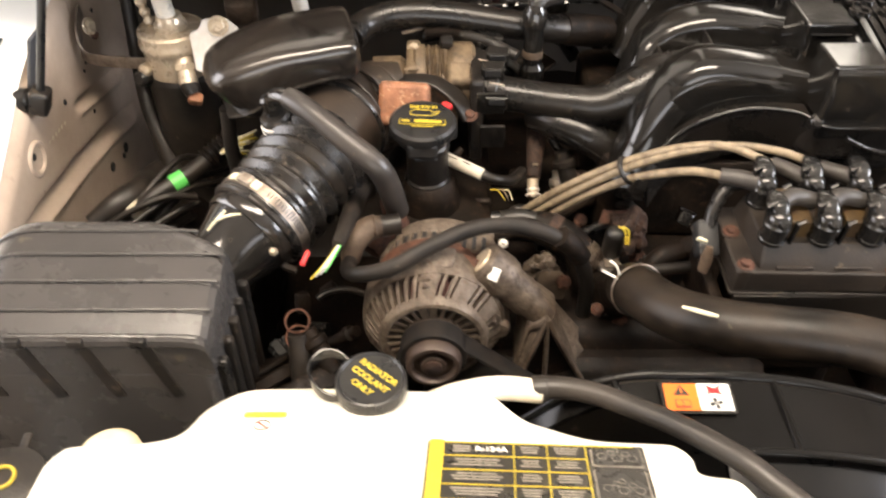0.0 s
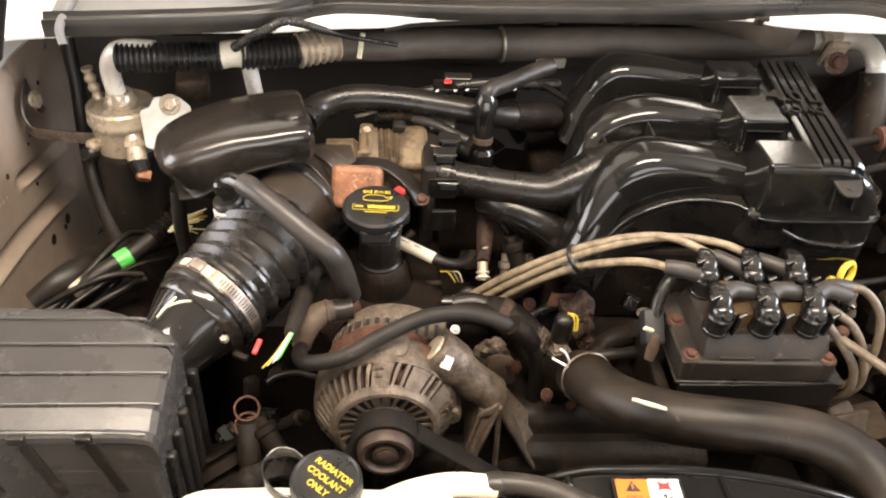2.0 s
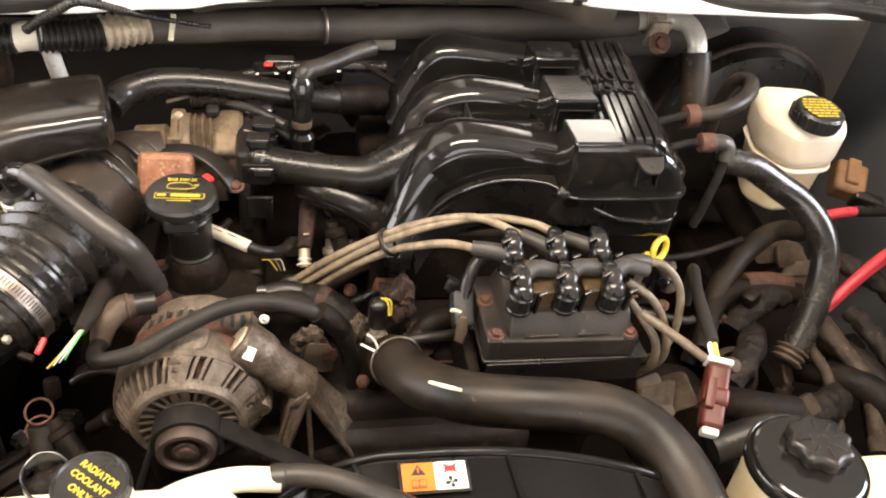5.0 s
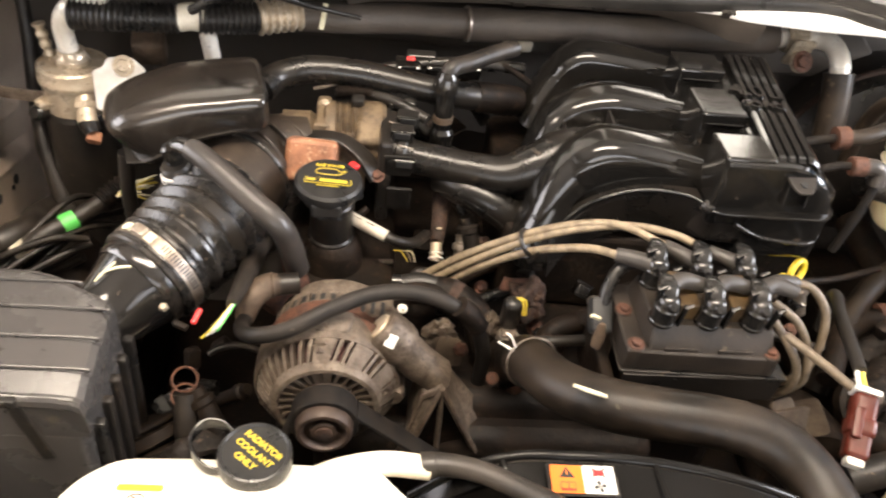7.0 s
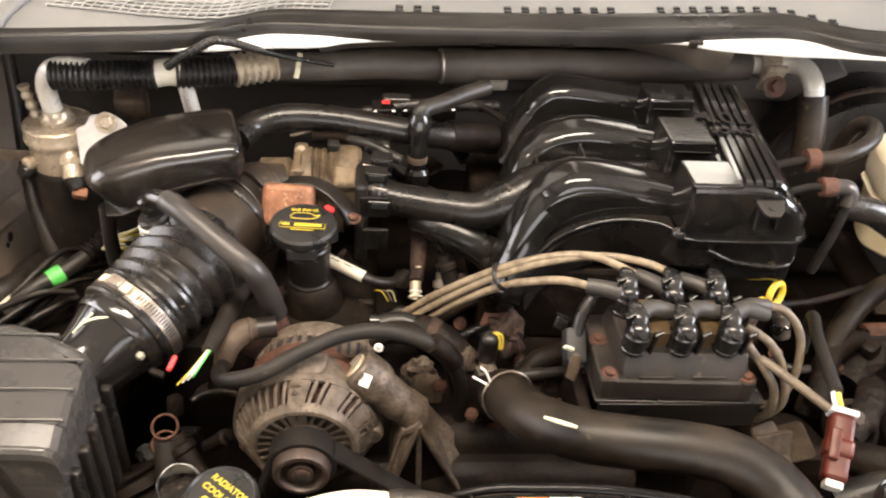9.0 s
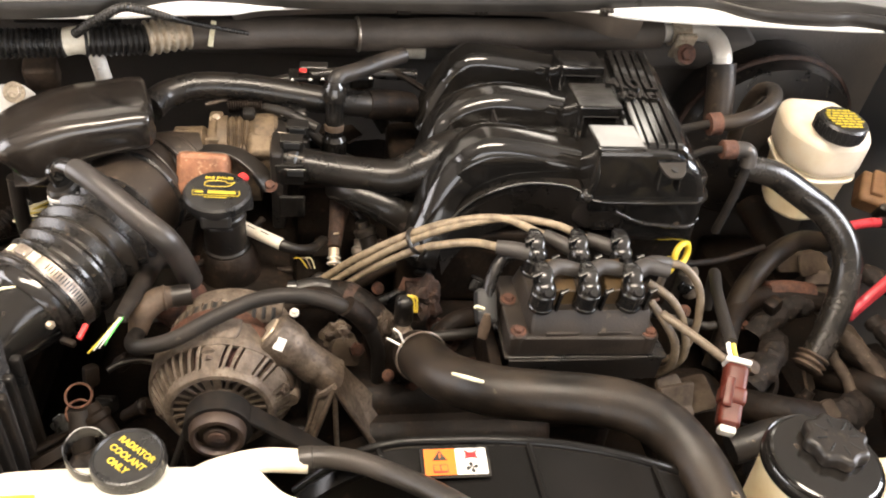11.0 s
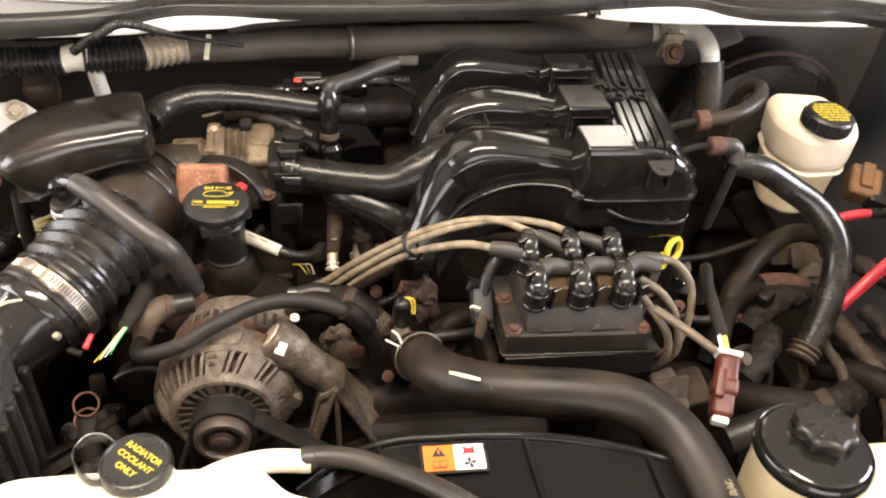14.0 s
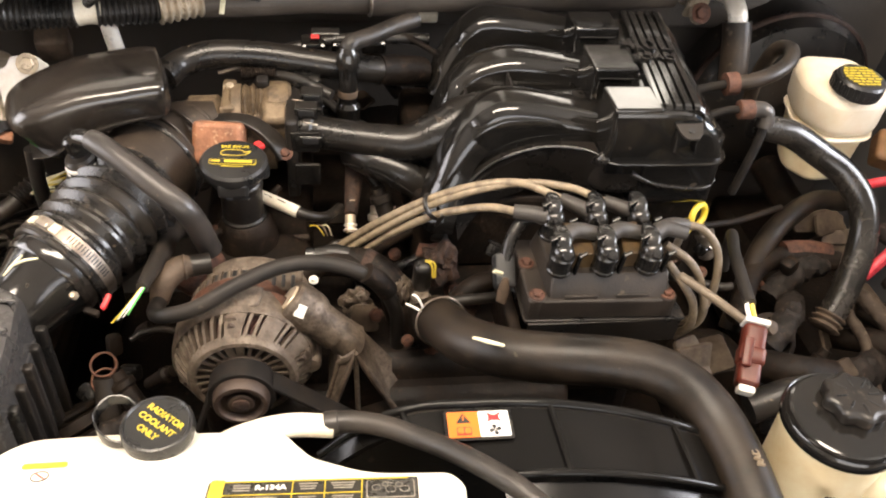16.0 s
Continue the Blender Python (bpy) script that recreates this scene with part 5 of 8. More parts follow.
LIP1 = [forward(*p, float(np.interp(p[0], [q[0] for q in foot], [reach(q[1] + 0.009) for q in edge]))) for p in ((0.208, 0.682, 1.048), (0.220, 0.681, 1.074), (0.236, 0.680, 1.094), (0.257, 0.680, 1.1080), (0.283, 0.680, 1.1175), (0.308, 0.679, 1.1205), (0.336, 0.674, 1.1200), (0.350, 0.664, 1.1190))]
loops = []
for a, b in zip(edge, foot):
    loop = []
    for f, y in ((0.08, 0.6960), (0.22, 0.6908), (0.26, 0.6902), (0.50, 0.6895), (1.0, 0.6892), (1.0, 0.7150), (0.05, 0.7150)):
        loop.append(forward(a[0] + (b[0] - a[0]) * f, y, a[1] + (b[1] - a[1]) * f, reach(a[1] + 0.009)))
    loops.append(loop)
bm = rings(bmesh.new(), loops)
part("runner_front", bm, M_GLOSS, man, sharp=30)
part("arch_lip", tube(LIP1, 0.0022, 10), M_GLOSS, man)
part("arch_lip", tube([(x + 0.004, y + 0.002, z - 0.007) for x, y, z in LIP1], 0.0016, 8), M_SEMI, man)
bm = rings(bmesh.new(), [[(x, y, z), (x, y + 0.030, z), (x + 0.010, y + 0.030, z - 0.055), (x + 0.008, y + 0.006, z - 0.055)] for x, y, z in spline(LIP1, 4)])
part("arch_wall", bm, M_SEMI, man)
for x, z in ((0.226, 1.126), (0.272, 1.144)):
    part("web_rib", block((0.0026, 0.044, 0.030), at(x, 0.765, z - 0.012, 0, 0, 0), 0.0008, 1), M_SEMI, man)
part("web_panel", block((0.15, 0.046, 0.006), at(0.295, 0.768, 1.116, 0, -6), 0.002), M_SEMI, man)
part("runner_web", prism(rounded([(0.130, 0.800), (0.200, 0.795), (0.205, 0.850), (0.150, 0.845)], 0.01), 1.070, 1.076, 0.002, m=pose(0, 0, 0, 0, -10) @ pose(0, 0, -0.030)), M_SEMI, man)
part("lower_manifold", prism(rounded([(0.165, 0.69), (0.50, 0.68), (0.50, 0.93), (0.165, 0.93)], 0.02), 0.95, 1.050, 0.006, 2), M_SHADED_GRIME, man)

# ---- ignition coil pack ----
coil = thing("ignition_coil_pack", (0.328, 0.55, 1.02), "black six-tower ignition coil pack with rusty bolts", "ignition coil")
part("base_plate", prism(rounded([(0.250, 0.5095), (0.408, 0.5065), (0.402, 0.600), (0.252, 0.600)], 0.004), 1.036, 1.0395, 0.0012), M_BLACK, coil)
part("body", prism(rounded([(0.2525, 0.5120), (0.3945, 0.5085), (0.3920, 0.600), (0.2535, 0.602)], 0.006), 1.0395, 1.0620, 0.0022, 3), M_COIL, coil, sharp=26)
# raised block that carries the towers: its front leans back and its corners are cut off
low, top = [(0.2720, 0.5150), (0.3880, 0.5125), (0.3880, 0.596), (0.2690, 0.598)], [(0.2745, 0.5255), (0.3855, 0.5230), (0.3845, 0.590), (0.2735, 0.592)]
loops = []
for f in (0.0, 0.12, 0.9, 1.0):
    shrink = 0.0 if f < 1 else 0.0015
    ring2 = []
    for (x, y), (u, w) in zip(low, top):
        ring2.append((x + (u - x) * f, y + (w - y) * f))
    cx = sum(p[0] for p in ring2) / 4
    cy = sum(p[1] for p in ring2) / 4
    out = rounded([(x + (cx - x) * shrink * 10, y + (cy - y) * shrink * 10) for x, y in ring2], 0.005, 3)
    loops.append([(x, y, 1.0615 + 0.0225 * (f if f < 1 else 1.0)) for x, y in out])
part("upper_body", rings(bmesh.new(), loops), M_COIL, coil, sharp=26)
for x in (0.3020, 0.3520):
    part("raised_frame", prism(rounded([(x - 0.0165, 0.5135), (x + 0.0165, 0.5135), (x + 0.0125, 0.5205), (x - 0.0125, 0.5205)], 0.0015), 1.0600, 1.0655, 0.0008, m=pose(0, 0, 0)), M_COIL, coil)
    part("amber_seal", block((0.0220, 0.040, 0.0240), at(x - 0.0005, 0.5520, 1.0935, 8), 0.0015), M_AMBER, coil, "brown resin between the towers")
for x, y in ((0.2615, 0.5200), (0.3860, 0.5160), (0.2600, 0.5640)):
    bolt(coil, (x, y, 1.0632), (0, -0.1, 1), 0.0050, M_RUST)
    part("bolt_ear", lathe([(0.0085, -0.02), (0.0090, -0.001), (0.0085, 0)], (x, y, 1.0630), seg=20), M_COIL, coil)
for row, (y, z) in enumerate(((0.5285, 1.0990), (0.5790, 1.0985))):
    for k in range(3):
        x = 0.2805 + 0.0418 * k + 0.0035 * row
        up = V(0.0, -0.10, 1.0).normalized()
        o = V(x, y, z)
        bt = part("boot", lathe([(0.0108, -0.0150), (0.0118, -0.0135), (0.0118, -0.0105), (0.0110, -0.0095), (0.0110, 0.0030), (0.0117, 0.0035), (0.0117, 0.0055), (0.0110, 0.0062), (0.0104, 0.0100), (0.0090, 0.0140), (0.0060, 0.0170), (0.0, 0.0180)], o, up, 28), M_BOOT, coil, "glossy black coil boot")
        part("boot_hood", duct([(x - 0.0002, y - 0.002, z + 0.0115, 0.0060, 0.0045), (x, y + 0.006, z + 0.0170, 0.0082, 0.0060), (x, y + 0.015, z + 0.0180, 0.0078, 0.0060), (x + 0.001, y + 0.022, z + 0.0165, 0.0062, 0.0050)], 18, 5, 3.0), M_BOOT, bt)
        part("boot_nose", lathe([(0.0056, -0.002), (0.0056, 0.002), (0.0040, 0.0046), (0.0, 0.0052)], o + V(0.001, -0.0075, 0.0100), (0.05, -0.75, 0.65), 16), M_BOOT, bt)
        part("clip_arm", block((0.0030, 0.0060, 0.024), Matrix.Translation(o + V(0.0145, -0.0040, -0.003)) @ pose(0, 0, 0, 6, 4), 0.0009, 2), M_BOOT, bt)
        part("clip_tip", block((0.0085, 0.0032, 0.0028), Matrix.Translation(o + V(0.0175, -0.0055, 0.0090)) @ pose(0, 0, 0, 10, -22, 12), 0.0008, 2), M_BOOT, bt)
        part("clip_arm", block((0.0028, 0.0060, 0.020), Matrix.Translation(o + V(-0.0098, 0.0030, 0.014)) @ pose(0, 0, 0, 8, -12), 0.0009, 2), M_BOOT, bt)
        part("clip_tip", block((0.0090, 0.0035, 0.0028), Matrix.Translation(o + V(-0.0080, 0.0015, 0.0240)) @ pose(0, 0, 0, 10, -18, 20), 0.0008, 2), M_BOOT, bt)
        if row == 0:
            e2 = (x + 0.0400, 0.549, 1.1100) if k < 2 else (0.402, 0.546, 1.1120)
            part("lead_end", tube([(x + 0.004, y + 0.014, z + 0.0150), (x + 0.016, y + 0.020, z + 0.0170), e2], [0.0078, 0.0076, 0.0066], 16), M_SLEEVE, bt)
part("side_bracket", block((0.012, 0.08, 0.05), at(0.246, 0.555, 0.998), 0.003), M_SHADED_GRIME, coil)
part("stand", block((0.12, 0.06, 0.12), at(0.33, 0.56, 0.97), 0.006), M_SHADED_GRIME, coil)
part("tray_front", block((0.150, 0.003, 0.030), at(0.329, 0.5095, 1.0225, 4), 0.0008), M_BLACK, coil)

# ---- spark plug leads ----
def lead(pts, r=0.0040, group="spark plug leads", m=M_WIRE):
    return single("spark_plug_lead", tube(pts, r, 12), m, "beige silicone spark plug lead into the coil pack", "spark plug lead", group)


lead([(0.070, 0.675, 0.985), (0.120, 0.660, 1.038), (0.174, 0.643, 1.083), (0.222, 0.637, 1.104), (0.262, 0.629, 1.111), (0.297, 0.605, 1.109)])
lead([(0.078, 0.672, 0.982), (0.126, 0.655, 1.034), (0.176, 0.639, 1.079), (0.224, 0.634, 1.101), (0.268, 0.631, 1.110), (0.310, 0.620, 1.111), (0.338, 0.600, 1.109)])
lead([(0.090, 0.668, 0.978), (0.135, 0.652, 1.030), (0.177, 0.632, 1.070), (0.208, 0.614, 1.092), (0.230, 0.600, 1.104), (0.250, 0.589, 1.107)])
part_tie = thing("cable_tie", (0.176, 0.638, 1.07), "black plastic cable tie round the plug leads", "cable tie")
part("band", ring((0.176, 0.638, 1.077), (0.75, -0.25, 0.6), 0.0125, 0.0024, 24, 8), M_BLACK, part_tie)
part("tail", block((0.004, 0.003, 0.022), at(0.183, 0.627, 1.068, 20, 15), 0.001), M_BLACK, part_tie)
for a, b in (((0.280, 0.580, 1.106), (0.247, 0.590, 1.107)), ((0.328, 0.578, 1.106), (0.297, 0.605, 1.109)), ((0.372, 0.579, 1.106), (0.338, 0.600, 1.109))):
    single("lead_boot", tube([a, ((a[0] + b[0]) / 2, (a[1] + b[1]) / 2, (a[2] + b[2]) / 2 + 0.001), b], [0.0085, 0.0078, 0.0068], 14), M_SLEEVE, "grey rubber sleeve over a plug lead end", "sleeve", "lead sleeves")
lead([(0.390, 0.555, 1.112), (0.420, 0.556, 1.110), (0.440, 0.545, 1.088), (0.440, 0.530, 1.050), (0.425, 0.525, 1.02), (0.40, 0.54, 1.0)], 0.0040, "plug leads beside the coil", M_DARKWIRE)
lead([(0.385, 0.545, 1.100), (0.410, 0.535, 1.085), (0.425, 0.525, 1.060), (0.428, 0.515, 1.030), (0.41, 0.52, 1.0)], 0.0040, "plug leads beside the coil", M_DARKWIRE)
lead([(0.388, 0.535, 1.085), (0.402, 0.520, 1.070), (0.414, 0.512, 1.050), (0.416, 0.512, 1.020), (0.40, 0.53, 0.99)], 0.0040, "plug leads beside the coil", M_DARKWIRE)
single("lead_boot", tube([(0.372, 0.548, 1.110), (0.390, 0.556, 1.113), (0.408, 0.558, 1.112)], [0.0085, 0.0078, 0.006], 14), M_SLEEVE, "grey rubber sleeve over a plug lead end", "sleeve", "lead sleeves")

# ---- upper radiator hose ----
rh = thing("radiator_hose", (0.28, 0.44, 1.03), "thick black upper radiator hose with a yellow mark", "hose")
RH = [(0.172, 0.545, 1.013), (0.178, 0.522, 1.026), (0.194, 0.484, 1.043), (0.226, 0.455, 1.057), (0.265, 0.442, 1.063), (0.307, 0.435, 1.064), (0.342, 0.427, 1.061), (0.369, 0.411, 1.054), (0.386, 0.385, 1.046), (0.393, 0.355, 1.040), (0.395, 0.320, 1.034), (0.395, 0.270, 1.025)]
part("hose", tube(RH, [0.0225, 0.0225, 0.0222, 0.0220, 0.0218, 0.0218, 0.0220, 0.0224, 0.0224, 0.0224, 0.0224, 0.0224], 32), M_HOSE, rh)
part("paint_mark", tube([(0.1905, 0.4560, 1.0775), (0.202, 0.4485, 1.0800), (0.2145, 0.4420, 1.0815)], [0.0014, 0.0019, 0.0014], 8), M_CHALK, rh)
words("RAD", 0.009, at(0.3990, 0.3340, 1.0600, 6, 12, 84), M_WIRE, rh, "print", 0.0012)
part("spring_clamp", ring((0.176, 0.530, 1.0225), (-0.2, 0.88, -0.4), 0.0246, 0.0011, 32, 8), M_CLAMP, rh)
for dx, dz in ((-0.004, 0.010), (-0.010, -0.002)):
    part("clamp_ear", tube([(0.158, 0.532, 1.035 + dz * 0.5), (0.156 + dx * 0.5, 0.536, 1.038 + dz), (0.153 + dx, 0.540, 1.040 + dz)], 0.0012, 8, 3), M_ZINC, rh)

# ---- alternator ----
alt = thing("alternator", (0.0, 0.55, 0.90), "dusty cast aluminium alternator with cooling slots", "alternator")
AC, AX = V(-0.0085, 0.520, 0.984), V(0.0, -1.0, 0.03).normalized()
RX = V(1, 0, 0)
RZ = V(0, 0.03, 1).normalized()


def on_alt(r, w, h):
    """A place on the alternator: radius, angle from its side upwards, distance to its front."""
    return AC + AX * h + (RX * math.cos(w) + RZ * math.sin(w)) * r


def wedge(rows, w, half, depth, skew=0.0):
    """A fin that follows the housing: rows of (radius, distance to the front), at the angle w, half its width to each side."""
    loops = []
    for i, (r, h) in enumerate(rows):
        c = w + skew * i / (len(rows) - 1)
        loops.append([on_alt(r, c - half, h), on_alt(r, c + half, h), on_alt(r - depth, c + half, h - depth * 0.8), on_alt(r - depth, c - half, h - depth * 0.8)])
    return rings(bmesh.new(), loops)


part("core", lathe([(0.060, -0.040), (0.0585, -0.012), (0.0440, 0.004), (0.030, 0.006)], AC, AX, 48), M_WINDING, alt, "dark copper windings behind the slots")
# flat black disc that paints the shade behind the front slots
part("fan_shadow", lathe([(0.0450, 0.0045), (0.0450, 0.0075), (0.020, 0.0080)], AC, AX, 40), M_BPRINT_GAPSHADE, alt)
SHOULDER = [(0.0482, 0.0165), (0.0525, 0.0120), (0.0575, 0.0058), (0.0620, -0.0005), (0.0645, -0.0065)]
NSL = 44
for k in range(NSL):
    w = 2 * math.pi * (k + 0.5) / NSL
    deg = math.degrees(w) % 360
    half, skew = 0.025, -0.13
    if 88 < deg < 106 or 205 < deg < 335 or 60 < deg < 72 or 22 < deg < 44 or deg < 8:
        half = 0.074
    part("cooling_fin", wedge(SHOULDER, w, half, 0.0055, skew), M_ALU, alt)
part("front_ring", lathe([(0.0415, 0.0120), (0.0420, 0.0180), (0.0440, 0.0196), (0.0475, 0.0190), (0.0500, 0.0160), (0.0510, 0.0110), (0.0470, 0.0080)], AC, AX, 64, closed=True), M_ALU, alt)
part("front_band", lathe([(0.0600, -0.0050), (0.0642, -0.0040), (0.0662, -0.0075), (0.0670, -0.0140), (0.0670, -0.0330), (0.0645, -0.0350), (0.060, -0.0350)], AC, AX, 64, closed=True), M_ALU, alt)
part("stator", lathe([(0.0560, -0.060), (0.0600, -0.058), (0.0610, -0.034), (0.058, -0.032)], AC, AX, 56), M_RUST, alt, "rust-brown laminated stator core")
for k in range(26):
    w = 2 * math.pi * (k + 0.5) / 26
    deg = math.degrees(w)
    t = 0.090 if abs(deg - 97) < 8 else 0.036
    loops = [[on_alt(r, w - t * g, h), on_alt(r, w + t * g, h), on_alt(r, w + t * g, h - 0.008), on_alt(r, w - t * g, h - 0.008)] for r, g, h in ((0.0240, 1.5, 0.0150), (0.0330, 1.2, 0.0165), (0.0425, 1.0, 0.0180))]
    part("spoke", rings(bmesh.new(), loops), M_ALU, alt)
part("hub", lathe([(0.0285, 0.006), (0.0285, 0.0150), (0.0250, 0.0175), (0.0, 0.0175)], AC, AX, 40), M_ALU, alt)
for w in (radians(97), radians(12), radians(195)):
    ee = on_alt(0.0545, w, -0.002)
    part("screw_pocket", lathe([(0.0085, -0.020), (0.0085, 0.0035), (0.0060, 0.0045), (0.0, 0.0045)], ee, AX, 18), M_ALU, alt)
    part("screw", lathe([(0.0048, 0.0040), (0.0048, 0.0085), (0.0040, 0.0095)], ee, AX, 6), M_PULLEY, alt)
part("top_boss", duct([(*on_alt(0.0620, radians(88), -0.010), 0.011, 0.003), (*on_alt(0.0650, radians(88), -0.015), 0.016, 0.0045), (*on_alt(0.0680, radians(88), -0.030), 0.018, 0.0045)], 20, 5, 4), M_ALU, alt, "worn flat on the housing")
part("side_lug", lathe([(0.009, -0.030), (0.0100, -0.026), (0.0100, -0.004), (0.008, 0.001)], on_alt(0.062, radians(-6), -0.002), AX, 20), M_ALU, alt)
part("rear_housing", lathe([(0.044, -0.058), (0.0560, -0.058), (0.0575, -0.062), (0.0555, -0.074), (0.0490, -0.086), (0.038, -0.094), (0.0, -0.096)], AC, AX, 56), M_ALU, alt)
for k in range(12):
    w = radians(42 + 9.5 * k)
    part("rear_slot", wedge([(0.0578, -0.0620), (0.0565, -0.0720), (0.0530, -0.0810)], w, 0.036, 0.004), M_BPRINT_GAPSHADE, alt)
    part("rear_fin", wedge([(0.0590, -0.0590), (0.0580, -0.0720), (0.0540, -0.0830), (0.049, -0.088)], w + radians(4.75), 0.030, 0.005), M_ALU, alt)
pul = part("pulley", lathe([(0.0000, 0.018), (0.0125, 0.018), (0.0231, 0.021), (0.0258, 0.024), (0.0249, 0.026), (0.0258, 0.028), (0.0249, 0.030), (0.0258, 0.032), (0.0254, 0.042), (0.0245, 0.0480), (0.0233, 0.0500), (0.0200, 0.0502), (0.0189, 0.0485), (0.0174, 0.0440), (0.0120, 0.0440), (0.0116, 0.0475), (0.0105, 0.0485), (0.0000, 0.0485)], AC, AX, 48), M_PULLEY, alt, "worn brown pulley")
part("shaft_nut", lathe([(0.0078, 0.0470), (0.0078, 0.0500), (0.0066, 0.0508), (0.0, 0.0504)], AC, AX, 24), M_CRUST, pul)
part("belt", lathe([(0.0258, 0.019), (0.0296, 0.019), (0.0302, 0.021), (0.0302, 0.038), (0.0296, 0.040), (0.0258, 0.040)], AC, AX, 48, closed=True), M_BELT, alt, "black drive belt")
for w0, far in ((3.3, (-0.075, 0.86)), (0.35, (0.13, 0.90))):
    a0 = on_alt(0.0290, w0, 0.0295)
    part("belt", duct([(*a0, 0.0105, 0.0022), (a0.x * 0.5 + far[0] * 0.5, a0.y, a0.z * 0.5 + far[1] * 0.5, 0.0105, 0.0022), (far[0], a0.y, far[1], 0.0105, 0.0022)], 12, 3, 4, up=(1, 0, 0.2)), M_BELT, alt, "black drive belt")
brk = thing("alternator_bracket", (0.08, 0.53, 0.90), "grey dusty cast aluminium accessory bracket", "bracket")
b0, b1 = V(0.0350, 0.5500, 1.0400), V(0.0760, 0.5380, 1.0060)
ba = (b1 - b0).normalized()
part("boss", lathe([(0.0120, -0.0005), (0.0195, 0.0), (0.0215, 0.0030), (0.0220, 0.0240), (0.0205, 0.0300), (0.0180, 0.0340), (0.0175, 0.058)], b0, ba, 32), M_BRK, brk)
part("boss_face", lathe([(0.0125, -0.0022), (0.0140, 0.0), (0.0125, 0.001)], b0, ba, 24), M_CAN, brk, "bright machined face")
# the foot: a web between an apex and a wide base, with ribs down its faces
apex, left, right, rear = V(0.0946, 0.5110, 1.0035), V(0.0600, 0.4990, 0.900), V(0.1430, 0.5140, 0.900), V(0.1680, 0.5500, 0.905)
ridge0, ridge1 = V(0.0760, 0.5560, 1.0150), V(0.1010, 0.5570, 0.9930)
shoulder = V(0.0790, 0.5170, 0.9850)
bm = bmesh.new()
vs = [bm.verts.new(c) for c in (apex, shoulder, left, right, rear, ridge1, ridge0, V(0.0650, 0.545, 0.900), V(0.0800, 0.5080, 0.900))]
front_in = bm.verts.new((apex + left * 0.5 + right * 0.5) / 2 + V(0, 0.020, 0))
for q in ((0, 1, 2), (0, 3, 5), (3, 4, 5), (0, 5, 6, 1), (1, 6, 7, 2), (6, 5, 4, 7), (2, 7, 4, 3)):
    bm.faces.new([vs[i] for i in q])
for a, b in ((0, 2), (2, 3), (3, 0)):
    bm.faces.new((vs[a], vs[b], front_in))
bmesh.ops.remove_doubles(bm, verts=bm.verts[:], dist=1e-6)
bmesh.ops.delete(bm, geom=[v for v in bm.verts if not v.link_faces], context="VERTS")
bmesh.ops.bevel(bm, geom=bm.edges[:], offset=0.0022, segments=2, profile=0.5, affect="EDGES")
part("web", bm, M_BRK, brk, sharp=30)
# thin dark triangle whose colour stands for the shade between the ribs
mid = (apex + left + right) / 3
bm = bmesh.new()
for dy in (0.0, 0.0015):
    for c in (apex, left, right):
        bm.verts.new(mid + (c - mid) * 0.90 + V(0, 0.006 + dy, 0))
bm.verts.ensure_lookup_table()
for q in ((0, 1, 2), (5, 4, 3), (0, 3, 4, 1), (1, 4, 5, 2), (2, 5, 3, 0)):
    bm.faces.new([bm.verts[i] for i in q])
part("recess_shade", bm, M_SHADED_GRIME, brk, "dark panel painted as the shade between the ribs")
part("arm", duct([(*(b0 + ba * 0.028), 0.015, 0.013), (0.082, 0.538, 1.002, 0.017, 0.014), (0.0960, 0.537, 0.990, 0.019, 0.013)], 20, 5, 3.0), M_BRK, brk)
for a, b, r in ((apex, left, 0.0030), (apex, V(0.0985, 0.5100, 0.900), 0.0026), (apex, right, 0.0030), (apex, shoulder, 0.0026), (shoulder, left + V(-0.002, 0.008, 0), 0.0026)):
    part("rib", tube([a, (a + b) / 2 + V(0, -0.002, 0), b], r, 10, 4), M_BRK, brk)
part("paint_dab", block((0.0095, 0.0016, 0.0120), at(0.0455, 0.5290, 1.0435, -38, 18, -14), 0.0006), M_WPRINT, brk, "white paint dab")
bolt(brk, (0.0570, 0.5850, 1.0300), (0.1, -0.3, 0.95), 0.0032, M_BRIGHT)
part("cross_bar", block((0.050, 0.018, 0.016), at(0.0105, 0.5545, 1.0360, 20, 10, -24), 0.004, 3), M_RUST, brk, "rusty steel cross bar")
part("rear_lug", duct([(-0.042, 0.600, 1.018, 0.008, 0.008), (-0.022, 0.603, 1.028, 0.011, 0.009), (0.004, 0.602, 1.031, 0.012, 0.009), (0.030, 0.596, 1.026, 0.011, 0.009), (0.046, 0.588, 1.016, 0.008, 0.008)], 28, 8, 4), M_ALU, brk)
part("vane_plate", block((0.034, 0.004, 0.020), at(0.030, 0.578, 1.038, -35, 0, -8), 0.001), M_ALU, brk)
for k in range(3):
    part("vane_slot", block((0.0035, 0.002, 0.012), at(0.020 + 0.009 * k, 0.5765 - 0.0012 * k, 1.0395, -35, 0, -8), 0.0005, 1), M_BPRINT_GAPSHADE, brk)
plug = thing("alternator_connector", (-0.08, 0.585, 1.02), "tan alternator plug with a black collar", "connector")
part("shell", tube([(-0.060, 0.606, 1.034), (-0.072, 0.602, 1.034), (-0.084, 0.590, 1.028), (-0.089, 0.576, 1.014)], [0.0105, 0.0120, 0.0118, 0.0088], 20), M_TANBOOT, plug)
part("boot_rib", ring((-0.066, 0.6045, 1.0342), (1, 0.2, 0), 0.0112, 0.0016, 24, 8), M_TANBOOT, plug)
